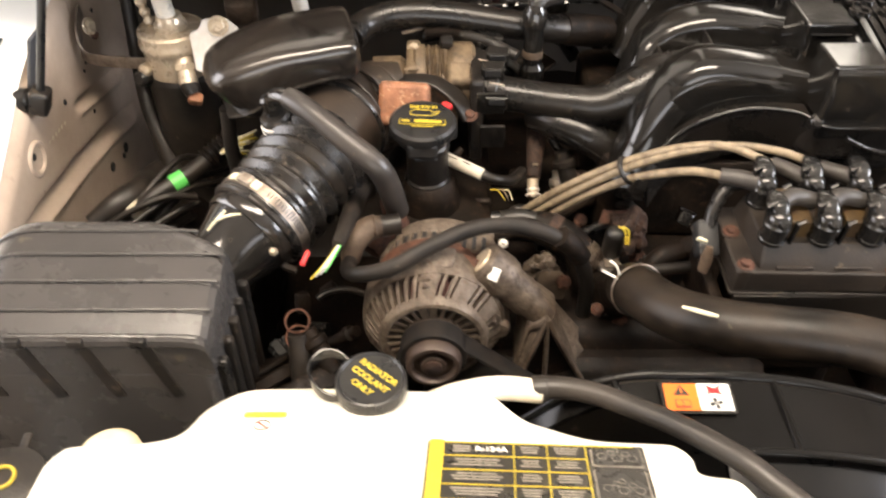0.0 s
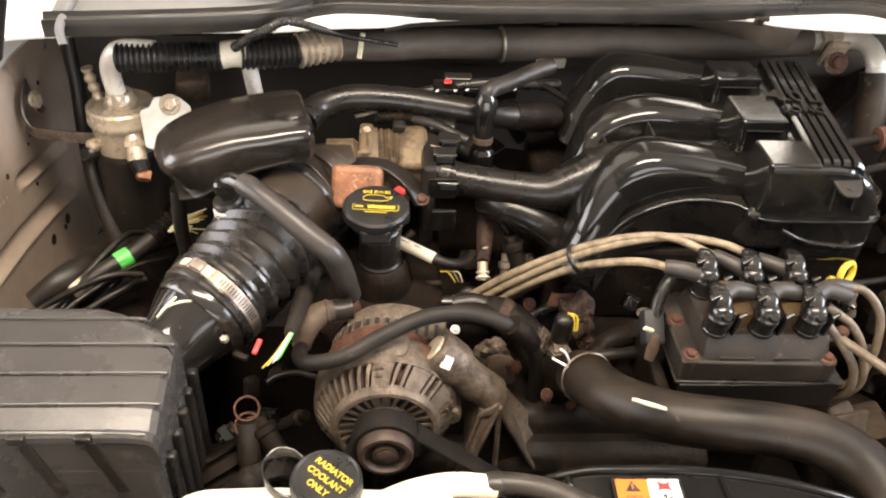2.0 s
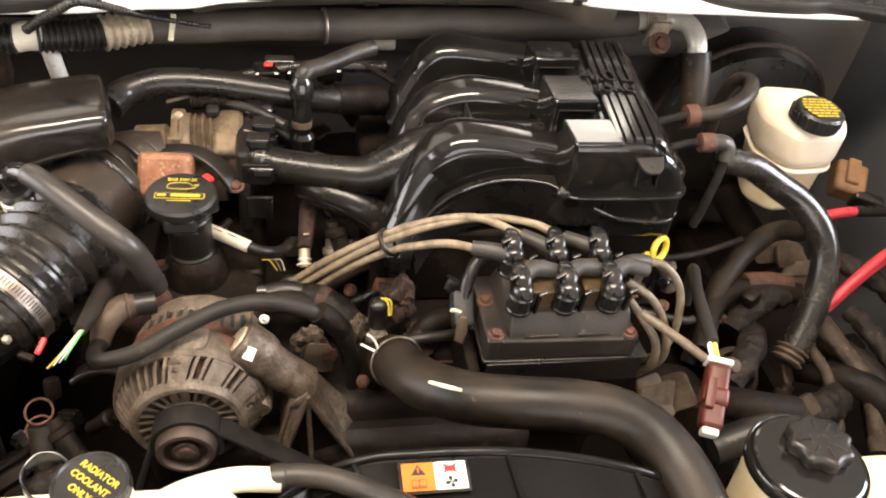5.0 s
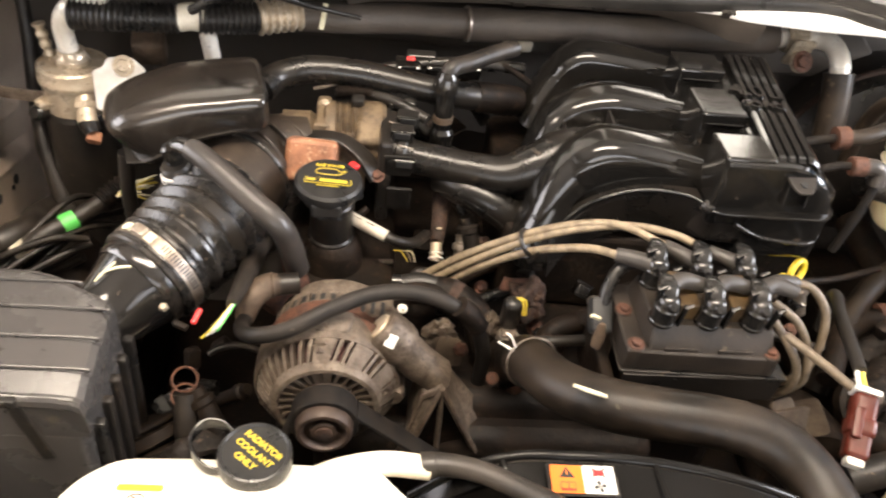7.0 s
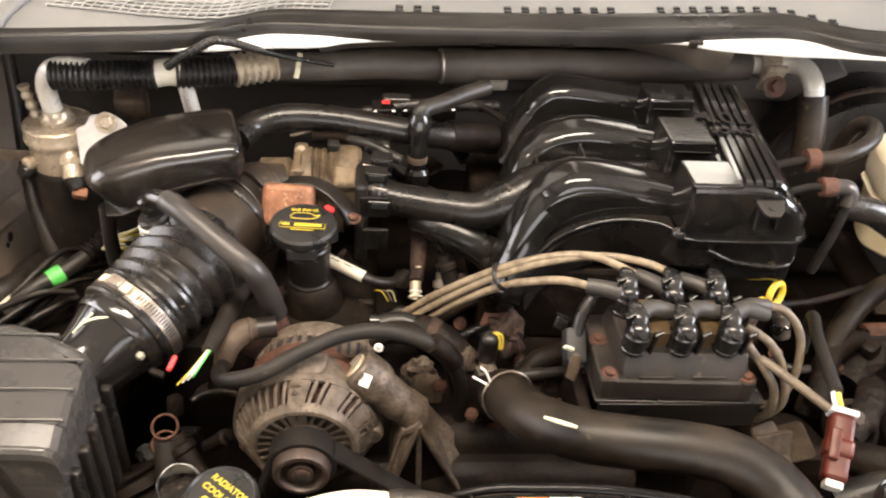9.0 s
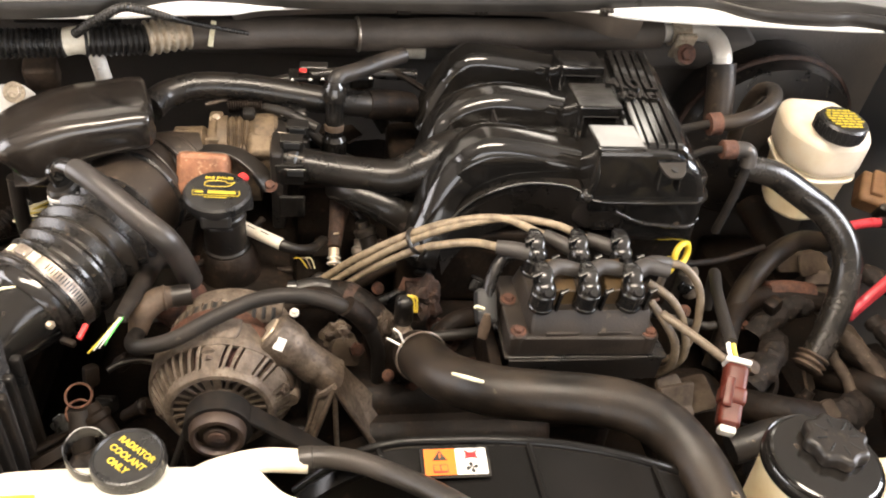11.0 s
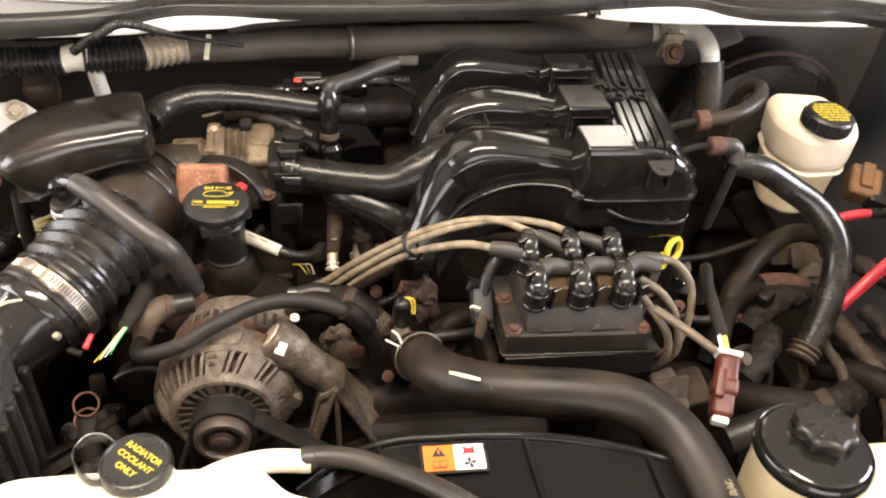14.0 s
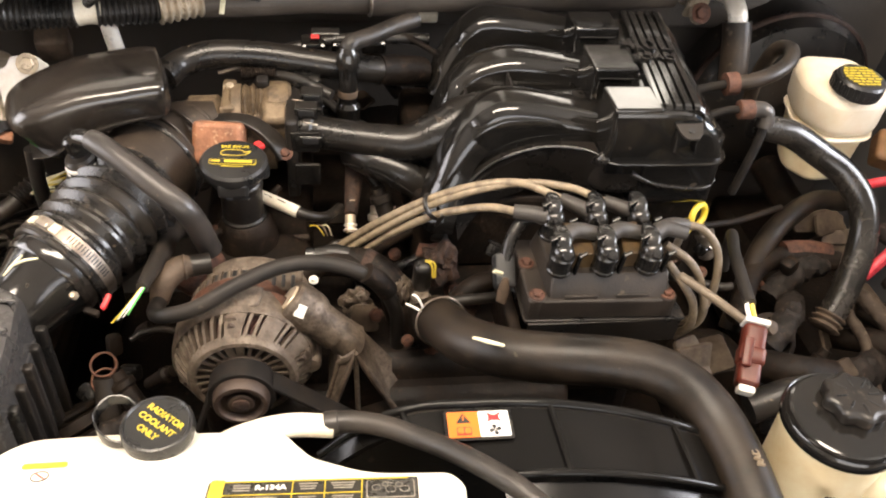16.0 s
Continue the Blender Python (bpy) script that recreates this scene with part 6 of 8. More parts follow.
part("collar", tube([(-0.060, 0.606, 1.034), (-0.050, 0.608, 1.034), (-0.042, 0.610, 1.034)], 0.0105, 18, 2), M_BLACK, plug)
bph = thing("bypass_hose", (0.02, 0.54, 1.06), "black rubber hose arched over the alternator", "hose")
part("end_sleeve", tube([(0.106, 0.5610, 1.0600), (0.118, 0.562, 1.048), (0.128, 0.5640, 1.032)], 0.0102, 18), M_SHADED_GRIME, bph)
part("hose", tube([(-0.088, 0.578, 1.016), (-0.088, 0.553, 1.026), (-0.075, 0.528, 1.044), (-0.046, 0.524, 1.056), (-0.009, 0.540, 1.068), (0.025, 0.556, 1.073), (0.060, 0.563, 1.072), (0.096, 0.562, 1.062), (0.122, 0.563, 1.038), (0.137, 0.566, 1.000), (0.140, 0.57, 0.95)], 0.0073, 18), M_SATINHOSE, bph)

# ---- sensor, plugs and small leads amid the engine ----
sn = thing("coolant_sensor", (0.168, 0.62, 0.96), "black sensor plug with yellow stripes", "sensor")
part("plug_body", block((0.019, 0.018, 0.040), at(0.1652, 0.598, 1.020, 10, 0, 0), 0.0075, 4), M_BLACK, sn)
part("foot_ring", block((0.016, 0.015, 0.004), at(0.1652, 0.5925, 0.9995, 10), 0.002), M_BRK, sn)
for k in (0.004, 0.0075):
    part("yellow_stripe", tube([(0.1630 + k, 0.597, 1.0412), (0.1690 + k, 0.594, 1.0385), (0.1722 + k * 0.6, 0.588, 1.026)], 0.0011, 6, 4), M_YPRINT, sn)
part("hex", lathe([(0.012, -0.02), (0.012, 0)], (0.1652, 0.5925, 0.996), (0, 0.15, 1), 6), M_STEEL, sn)
inj = thing("injector_boot", (0.095, 0.70, 0.99), "metal-tipped black plug boot with a bright ring", "plug boot")
part("boot", tube([(0.108, 0.795, 1.030), (0.105, 0.770, 1.030), (0.101, 0.742, 1.022), (0.0975, 0.713, 1.010)], [0.0125, 0.0120, 0.0095, 0.0072], 18), M_CRUST, inj)
part("fleck", block((0.006, 0.002, 0.004), at(0.0995, 0.7205, 1.0235, 35, 0, 5), 0.0008), M_CAN, inj)
part("metal_end", tube([(0.097, 0.712, 1.010), (0.097, 0.704, 1.003), (0.097, 0.697, 0.997)], 0.0060, 16), M_CAN, inj)
part("bright_ring", ring((0.097, 0.699, 0.999), (0, 0.75, 0.62), 0.0074, 0.0012, 24, 8), M_BRIGHT, inj)
part("bright_ring", ring((0.097, 0.7035, 1.0028), (0, 0.75, 0.62), 0.0066, 0.0010, 24, 8), M_BRIGHT, inj)
ht = thing("tagged_harness", (0.05, 0.70, 1.0), "black wire with a pale printed sleeve", "wire")
part("pale_sleeve", tube([(-0.003, 0.710, 1.043), (0.018, 0.698, 1.040), (0.041, 0.687, 1.035)], 0.0066, 14), M_TAPE, ht)
for w in (0.30, 0.62):
    part("print_bar", block((0.0100, 0.0011, 0.0005), at(-0.003 + 0.044 * w, 0.7085 - 0.0225 * w - 0.0015, 1.0495 - 0.0065 * w, 12, 8, -30), 0.0002, 1), M_BPRINT_GAPSHADE, ht)
part("wire", tube([(0.039, 0.688, 1.035), (0.054, 0.686, 1.030), (0.072, 0.698, 1.02), (0.086, 0.72, 1.015)], 0.0056, 12), M_BLACK, ht)
part("wire", tube([(-0.003, 0.710, 1.043), (-0.02, 0.73, 1.04), (-0.03, 0.75, 1.03)], 0.005, 12), M_BLACK, ht)
hr = thing("wiring_harness", (0.10, 0.62, 0.97), "grimy taped wiring harness by the alternator", "harness")
part("trunk", tube([(0.03, 0.615, 1.000), (0.07, 0.628, 1.012), (0.11, 0.625, 1.004), (0.145, 0.612, 0.975), (0.15, 0.60, 0.93)], [0.009, 0.011, 0.013, 0.013, 0.012], 18), M_SHADED_GRIME, hr)
part("tape_wrap", tube([(0.060, 0.640, 1.012), (0.080, 0.640, 1.016), (0.10, 0.635, 1.012)], 0.010, 14), M_CONDUIT, hr)
part("branch", tube([(0.165, 0.575, 1.000), (0.20, 0.580, 1.000), (0.245, 0.585, 1.000)], 0.006, 12), M_BLACK, hr)
fg = thing("filler_bracket", (-0.045, 0.70, 0.97), "rust-stained cast bracket under the oil filler", "bracket")
part("lug", block((0.040, 0.030, 0.030), at(-0.047, 0.703, 0.985, 15, 10, 20), 0.008, 3), M_RUST, fg)
part("plate", block((0.060, 0.020, 0.040), at(0.022, 0.712, 0.960, 20, -8, -6), 0.006, 3), M_SHADED_GRIME, fg)
part("edge", block((0.045, 0.006, 0.008), at(0.030, 0.700, 0.988, 20, -8, -6), 0.002), M_BRK, fg)
tw = thing("temperature_sender", (0.105, 0.59, 0.97), "tan sender with a rusty nut by the alternator", "sensor")
part("body", block((0.018, 0.015, 0.018), at(0.100, 0.592, 0.976, 20, 12, 30), 0.005, 2), M_BRK, tw)
part("nut", lathe([(0.0075, 0), (0.0075, 0.006), (0.005, 0.008)], (0.118, 0.582, 0.982), (0.2, -0.7, 0.7), 6), M_RUST, tw)
part("stub", tube([(0.050, 0.645, 1.010), (0.068, 0.642, 1.012), (0.084, 0.638, 1.010)], 0.0085, 16), M_GLOSS, tw)
part("elbow", tube([(0.080, 0.640, 1.010), (0.110, 0.632, 1.008), (0.135, 0.615, 0.995), (0.146, 0.596, 0.965)], [0.012, 0.016, 0.017, 0.016], 20), M_SHADED_GRIME, tw)
part("tape_wrap", tube([(0.106, 0.633, 1.009), (0.113, 0.6305, 1.007), (0.119, 0.627, 1.004)], 0.0168, 20, 2), M_CRUST, tw)
for k in range(3):
    part("wire_tip", tube([(0.052 + 0.006 * k, 0.722, 0.988), (0.060 + 0.006 * k, 0.716, 0.992), (0.068 + 0.004 * k, 0.706, 0.986)], 0.0008, 6, 4), (M_YPRINT, M_WIRE, M_CHALK)[k], tw)
cl = thing("coil_lead_connector", (0.235, 0.56, 1.0), "black plug with a pale clip beside the coil pack", "connector")
part("plug", block((0.020, 0.034, 0.020), at(0.2385, 0.562, 1.056, 40), 0.004), M_BPRINT_GAPSHADE, cl)
part("clip", duct([(0.2365, 0.545, 1.062, 0.003, 0.002), (0.2360, 0.543, 1.050, 0.0055, 0.003), (0.2345, 0.541, 1.036, 0.005, 0.003)], 12, 4, 3), M_TANBOOT, cl)
part("clip_bar", block((0.010, 0.003, 0.005), at(0.2285, 0.546, 1.0690, 25, 25), 0.001), M_CHALK, cl)
part("wire", tube([(0.240, 0.564, 1.062), (0.244, 0.576, 1.080), (0.256, 0.588, 1.095), (0.275, 0.590, 1.100)], 0.006, 12), M_CONDUIT, cl)
for x, y, z, r in ((0.143, 0.660, 0.996, 0.0046), (0.148, 0.550, 0.977, 0.0042), (0.175, 0.560, 0.950, 0.005), (0.060, 0.66, 0.985, 0.005), (0.205, 0.64, 0.96, 0.006)):
    bolt(engine, (x, y, z), (0, -0.7, 0.7), r, M_RUST)
for pts, r in (([(-0.075, 0.62, 0.99), (-0.06, 0.64, 1.0), (-0.045, 0.66, 0.99)], 0.013), ([(0.11, 0.69, 0.97), (0.14, 0.70, 0.985), (0.165, 0.71, 0.99)], 0.010), ([(0.20, 0.60, 0.97), (0.22, 0.61, 0.99), (0.245, 0.62, 0.99)], 0.011)):
    part("pipe_stub", tube(pts, r, 14), M_RUST if r > 0.012 else M_SHADED_GRIME, engine)
def lump(c, size, seed, rough=0.30):
    """A crusted casting: an uneven rounded lump."""
    bm = bmesh.new()
    bmesh.ops.create_icosphere(bm, subdivisions=4, radius=1.0)
    for v in bm.verts:
        q = v.co.copy()
        v.co *= 1 + rough * noise.noise(q * 1.6 + V(seed, 0, 0)) + 0.45 * rough * noise.noise(q * 4.5 + V(0, seed, 0))
        v.co = Vector(c) + V(v.co.x * size[0], v.co.y * size[1], v.co.z * size[2])
    return bm


part("crusted_lug", lump((0.191, 0.642, 0.996), (0.019, 0.016, 0.024), 3.1, 0.55), M_CRUST, engine, "rusty crusted casting")
part("crusted_lug", lump((0.0985, 0.602, 0.982), (0.014, 0.011, 0.015), 7.7, 0.6), M_BRK, engine, "pale grimy casting")
part("crusted_lug", lump((0.147, 0.603, 0.994), (0.010, 0.010, 0.018), 11.2, 0.7), M_BRK, engine, "pale grimy casting")
part("crusted_lug", lump((0.146, 0.722, 0.996), (0.018, 0.012, 0.016), 5.4, 0.5), M_CRUST, engine, "pale grimy casting")
part("crusted_lug", lump((0.212, 0.590, 0.985), (0.014, 0.012, 0.012), 9.4, 0.5), M_CRUST, engine, "rusty crusted casting")
dk = thing("dipstick", (0.485, 0.68, 0.95), "yellow ring-pull oil dipstick", "dipstick")
part("ring", ring((0.474, 0.656, 1.045), (0.55, -0.80, 0.2), 0.0125, 0.0036, 28, 10), M_YELLOW, dk)
part("collar", lathe([(0.008, 0.0), (0.008, 0.010), (0.006, 0.014)], (0.463, 0.658, 1.022), (0.25, 0, 1), 16), M_YELLOW, dk)
part("stem", tube([(0.463, 0.658, 1.024), (0.460, 0.658, 0.98), (0.455, 0.66, 0.90)], 0.0045, 10), M_STEEL, dk)

# ---- maroon connector ----
mc = thing("maroon_connector", (0.44, 0.44, 1.02), "maroon wire connector with white end caps", "connector")
ca, cbb = V(0.453, 0.470, 1.068), V(0.428, 0.412, 1.036)
dv = (cbb - ca).normalized()
Rm = dv.to_track_quat("Z", "Y").to_matrix().to_4x4()
part("shell", block((0.0205, 0.020, 0.032), Matrix.Translation(ca + dv * 0.019) @ Rm, 0.005, 3), M_MAROON, mc)
part("shell", block((0.0230, 0.0215, 0.017), Matrix.Translation(ca + dv * 0.033) @ Rm, 0.004, 3), M_MAROON, mc)
part("shell", block((0.0195, 0.018, 0.024), Matrix.Translation(ca + dv * 0.050) @ Rm, 0.004, 3), M_MAROON, mc)
part("white_end", block((0.0225, 0.021, 0.0055), Matrix.Translation(ca + dv * 0.001) @ Rm, 0.002), M_WPRINT, mc)
part("white_end", block((0.0145, 0.014, 0.0070), Matrix.Translation(ca + dv * 0.0645) @ Rm, 0.002), M_WPRINT, mc)
part("latch", block((0.0085, 0.005, 0.028), Matrix.Translation(ca + dv * 0.030 + V(-0.008, -0.005, 0.009)) @ Rm, 0.002), M_MAROON, mc)
part("yellow_wire", tube([ca, ca + V(-0.001, 0.010, 0.007), ca + V(0.000, 0.020, 0.012)], 0.0024, 8), M_YPRINT, mc)
part("white_wire", tube([ca + V(-0.004, 0, 0), ca + V(-0.006, 0.010, 0.007), ca + V(-0.004, 0.020, 0.012)], 0.0020, 8), M_WPRINT, mc)
part("sleeve", tube([ca + V(-0.003, 0.014, 0.011), ca + V(0.004, 0.050, 0.010), ca + V(0.018, 0.095, 0.002), ca + V(0.032, 0.130, -0.005), ca + V(0.045, 0.150, -0.030), ca + V(0.050, 0.150, -0.070)], [0.0056, 0.0060, 0.0060, 0.0060, 0.0060, 0.0060], 14), M_SATINHOSE, mc)
part("tan_lead", tube([ca + V(-0.010, 0.004, 0.0), ca + V(-0.030, 0.025, 0.006), ca + V(-0.055, 0.055, 0.010)], 0.0042, 10), M_DARKWIRE, mc)

# ---- power steering reservoir ----
ps = thing("power_steering_reservoir", (0.475, 0.357, 0.90), "cream power steering reservoir with a black screw cap", "reservoir")
PC = (0.483, 0.362, 1.062)
part("tank", lathe([(0.034, -0.16), (0.042, -0.14), (0.0448, -0.02), (0.0458, 0.0)], PC, seg=44), M_AGED, ps)
part("tank_shoulder", block((0.10, 0.075, 0.12), at(0.545, 0.350, 0.985), 0.02, 4), M_AGED, ps)
pc = part("cap_rim", lathe([(0.0470, -0.006), (0.0485, -0.004), (0.0485, 0.003), (0.0466, 0.006), (0.0446, 0.005), (0.0436, 0.008), (0.0416, 0.009), (0.0, 0.009)], PC, seg=56), M_GLOSS, ps, "glossy black reservoir lid")
knob = []
for k in range(64):
    w = 2 * math.pi * k / 64
    r = 0.0248 + 0.0019 * math.cos(8 * w)
    knob.append((PC[0] + 0.010 + r * math.cos(w), PC[1] + 0.009 + r * math.sin(w)))
part("knob", prism(knob, PC[2] + 0.008, PC[2] + 0.022, 0.004, 3), M_BLACK, pc)
for k in range(8):
    w = 2 * math.pi * k / 8
    part("knob_groove", block((0.010, 0.0018, 0.0012), at(PC[0] + 0.010 + 0.014 * math.cos(w), PC[1] + 0.009 + 0.014 * math.sin(w), PC[2] + 0.0222, 0, 0, math.degrees(w)), 0.0005, 1), M_CAP, pc)
part("level_mark", block((0.012, 0.003, 0.012), at(0.462, 0.3115, 1.025, 0, 0, -14), 0.001), M_BLACK, ps)

# ---- brake fluid reservoir and booster ----
def taper(bm, c, z_top, z_low, k):
    """Narrows a mesh towards the line through c, from full width at z_top to k at z_low."""
    for v in bm.verts:
        w = min(1.0, max(0.0, (z_top - v.co.z) / (z_top - z_low)))
        q = 1 + (k - 1) * w
        v.co.x, v.co.y = c[0] + (v.co.x - c[0]) * q, c[1] + (v.co.y - c[1]) * q
    return bm


bf = thing("brake_fluid_reservoir", (0.735, 0.84, 0.98), "yellowed brake fluid reservoir with a black printed cap", "reservoir")
part("tank", taper(prism(rounded([(0.667, 0.842), (0.692, 0.788), (0.758, 0.794), (0.779, 0.835), (0.764, 0.905), (0.687, 0.915)], 0.020), 1.050, 1.112, 0.016, 5), (0.735, 0.855), 1.090, 1.050, 0.96), M_TANKW, bf)
part("tank_seam", taper(prism(rounded([(0.667, 0.842), (0.692, 0.788), (0.758, 0.794), (0.779, 0.835), (0.764, 0.905), (0.687, 0.915)], 0.020), 1.0470, 1.0515, 0.0015, 2), (0.735, 0.855), 1.080, 1.050, 0.970), M_TANKW, bf)
part("tank_foot", taper(prism(rounded([(0.672, 0.842), (0.698, 0.800), (0.755, 0.806), (0.774, 0.838), (0.760, 0.895), (0.690, 0.905)], 0.018), 0.975, 1.048, 0.006, 3), (0.740, 0.862), 1.048, 0.975, 0.84), M_AGED, bf)
BC = (0.714, 0.810, 1.112)
fc = part("cap", lathe([(0.0285, 0.0), (0.0300, 0.002), (0.0300, 0.018), (0.0275, 0.021), (0.0, 0.0215)], BC, (0.05, -0.1, 1), 44), M_CAP, bf, "black cap with yellow print")
for k in range(28):
    w = 2 * math.pi * k / 28
    part("knurl", block((0.0022, 0.0030, 0.014), at(BC[0] + 0.0303 * math.cos(w), BC[1] + 0.0303 * math.sin(w), BC[2] + 0.010, 0, 0, math.degrees(w)), 0.0006, 1), M_CAP, fc)
rnd = random.Random(4)
for j in range(7):
    y = 0.0170 - 0.0057 * j
    half = math.sqrt(max(0.0, 0.0235 ** 2 - y ** 2))
    x = -half
    while x < half - 0.003:
        w = min(rnd.uniform(0.004, 0.011), half - x)
        part("text_bar", plate(w, 0.0030, at(BC[0] + 0.001, BC[1] - 0.002, BC[2] + 0.0217, 5.7, 2.9, 4) @ at(x + w / 2, y, 0), 0.0005, 0.0004), M_YPRINT, fc)
        x += w + 0.0018
bo = thing("brake_booster", (0.72, 1.0, 0.95), "black brake booster drum with rust on its rim", "brake booster")
part("drum", lathe([(0.03, -0.03), (0.06, -0.02), (0.125, 0.0), (0.135, 0.02), (0.135, 0.07)], (0.725, 0.965, 1.000), (0, 1, 0.05), 48), M_BLACK, bo)
part("rim", ring((0.725, 0.985, 1.001), (0, 1, 0.05), 0.133, 0.005, 48, 8), M_CRUST, bo)
part("master_cylinder", tube([(0.725, 0.94, 0.91), (0.725, 0.88, 0.905), (0.725, 0.80, 0.90)], 0.022, 18), M_SHADED_GRIME, bo)

# ---- hoses on the brake side ----
hh = thing("heater_hose", (0.64, 0.66, 1.0), "shiny black curved heater hose with a ribbed rusty end", "hose")
part("hose", tube([(0.528, 0.706, 1.128), (0.545, 0.704, 1.127), (0.580, 0.704, 1.118), (0.618, 0.700, 1.096), (0.652, 0.687, 1.075), (0.673, 0.664, 1.048), (0.673, 0.640, 1.018), (0.656, 0.611, 0.980), (0.634, 0.587, 0.945)], [0.0130, 0.0140, 0.0150, 0.0156, 0.0158, 0.0158, 0.0158, 0.0157, 0.0154], 28), M_SHINYHOSE, hh)
part("ribbed_end", tube([(0.636, 0.590, 0.950), (0.631, 0.5855, 0.944), (0.625, 0.580, 0.937)], 0.0164, 22, ribs=0.004, pitch=0.0070), M_TANBOOT, hh)
part("end_clip", ring((0.534, 0.705, 1.128), (1, 0, 0.1), 0.0148, 0.0016, 24, 8), M_CRUST, hh)
bh = thing("booster_hose", (0.55, 0.75, 1.14), "grey-black booster hose with rusty clamps", "hose")
part("hose", tube([(0.510, 0.740, 1.160), (0.535, 0.740, 1.164), (0.565, 0.750, 1.170), (0.590, 0.772, 1.173), (0.603, 0.800, 1.172), (0.602, 0.826, 1.158), (0.600, 0.840, 1.12), (0.602, 0.845, 1.06)], 0.0086, 18), M_HOSE, bh)
part("rusty_clamp", lathe([(0.0125, 0), (0.0125, 0.013)], (0.504, 0.741, 1.159), (1, 0, 0.1), 20), M_RUST, bh)
part("pipe", tube([(0.470, 0.742, 1.150), (0.49, 0.742, 1.155), (0.508, 0.741, 1.160)], 0.0052, 12), M_BELT, bh)
vt = thing("vacuum_tee", (0.52, 0.70, 1.12), "dusty plastic vacuum elbow with a rusty collar", "vacuum fitting")
part("pipe", tube([(0.465, 0.690, 1.150), (0.485, 0.690, 1.157), (0.502, 0.690, 1.158)], 0.0040, 12), M_BELT, vt)
part("collar", lathe([(0.0088, 0), (0.0100, 0.001), (0.0100, 0.015), (0.0088, 0.016)], (0.4985, 0.690, 1.158), (1, 0, 0), 20), M_RUST, vt)
part("elbow", tube([(0.512, 0.690, 1.158), (0.524, 0.690, 1.158), (0.531, 0.689, 1.153), (0.532, 0.686, 1.140)], 0.0086, 18), M_GREYHOSE, vt)
part("down_lead", tube([(0.532, 0.687, 1.142), (0.529, 0.683, 1.120), (0.524, 0.681, 1.090), (0.521, 0.684, 1.055)], 0.0048, 12), M_BELT, vt)

# ---- air conditioning pipe along the bulkhead ----
ac = thing("air_conditioning_line", (0.2, 0.95, 1.138), "black sleeved air conditioning pipe with bright ends", "pipe")
ACP = [(-0.07, 0.916, 1.164), (-0.013, 0.922, 1.164), (0.053, 0.938, 1.162), (0.13, 0.949, 1.158), (0.238, 0.963, 1.158), (0.344, 0.973, 1.156), (0.464, 0.988, 1.154), (0.535, 1, 1.152)]
part("sleeve", tube(ACP, [0.0165, 0.0172, 0.0175, 0.0178, 0.0190, 0.0195, 0.0198, 0.0190], 24), M_FOAM, ac)
part("cuff", tube([(0.128, 0.949, 1.158), (0.148, 0.951, 1.158), (0.168, 0.954, 1.158)], [0.0205, 0.0205, 0.0200], 24), M_FOAM, ac)
part("cuff_edge", ring((0.128, 0.949, 1.158), (0.98, 0.12, 0), 0.0195, 0.0022, 28, 8), M_STEEL, ac)
part("metal_pipe", tube([(0.53, 1, 1.152), (0.565, 1.002, 1.154), (0.588, 0.998, 1.158), (0.604, 0.978, 1.16), (0.61, 0.955, 1.148), (0.612, 0.945, 1.128)], 0.0125, 20), M_BRIGHT, ac)
part("drop_sleeve", tube([(0.611, 0.948, 1.136), (0.613, 0.938, 1.112), (0.614, 0.928, 1.085), (0.615, 0.920, 1.060)], 0.0188, 20), M_CUFF, ac)
part("white_clip", block((0.038, 0.010, 0.016), at(0.200, 0.985, 1.12, 20), 0.003), M_TAPE, ac)
part("yellow_tick", block((0.006, 0.003, 0.030), at(-0.040, 0.9035, 1.172, -35, 10, 0), 0.001), M_CHALK, ac)
cg = part("clamp", lathe([(0.0135, 0), (0.0175, 0.0), (0.0185, 0.004), (0.0185, 0.022), (0.0175, 0.026), (0.0135, 0.026)], (0.550, 1, 1.154), (1, 0.05, 0.05), 28, closed=True), M_CAN, ac, "steel pipe clamp with a rusty bolt")
part("clamp_ear", block((0.028, 0.008, 0.044), at(0.561, 0.972, 1.148, 25), 0.004), M_CAN, cg)
part("clamp_ear", lathe([(0.0140, 0), (0.0140, 0.006), (0.0125, 0.008)], (0.562, 0.964, 1.139), (0.05, -0.85, 0.5), 24), M_CAN, cg)
bolt(cg, (0.562, 0.957, 1.143), (0.05, -0.85, 0.5), 0.009, M_RUST)
cd = thing("conduit_line", (-0.2, 0.87, 1.15), "black corrugated conduit over a bright bent pipe", "pipe")
part("bent_pipe", tube([(-0.319, 0.892, 1.092), (-0.3205, 0.889, 1.116), (-0.3200, 0.884, 1.146), (-0.309, 0.877, 1.167), (-0.292, 0.871, 1.176), (-0.262, 0.866, 1.177)], 0.0108, 22), M_BRIGHT, cd)
part("conduit", tube([(-0.302, 0.864, 1.168), (-0.25, 0.862, 1.171), (-0.19, 0.868, 1.172)], 0.0150, 24, ribs=0.0026, pitch=0.0060), M_CONDUIT, cd)
part("conduit", tube([(-0.172, 0.872, 1.172), (-0.14, 0.881, 1.17), (-0.108, 0.894, 1.168)], 0.0160, 24, ribs=0.0026, pitch=0.0060), M_CONDUIT, cd)
part("pale_wrap", tube([(-0.192, 0.868, 1.172), (-0.18, 0.87, 1.174), (-0.168, 0.873, 1.172)], 0.0150, 18), M_TAPE, cd)
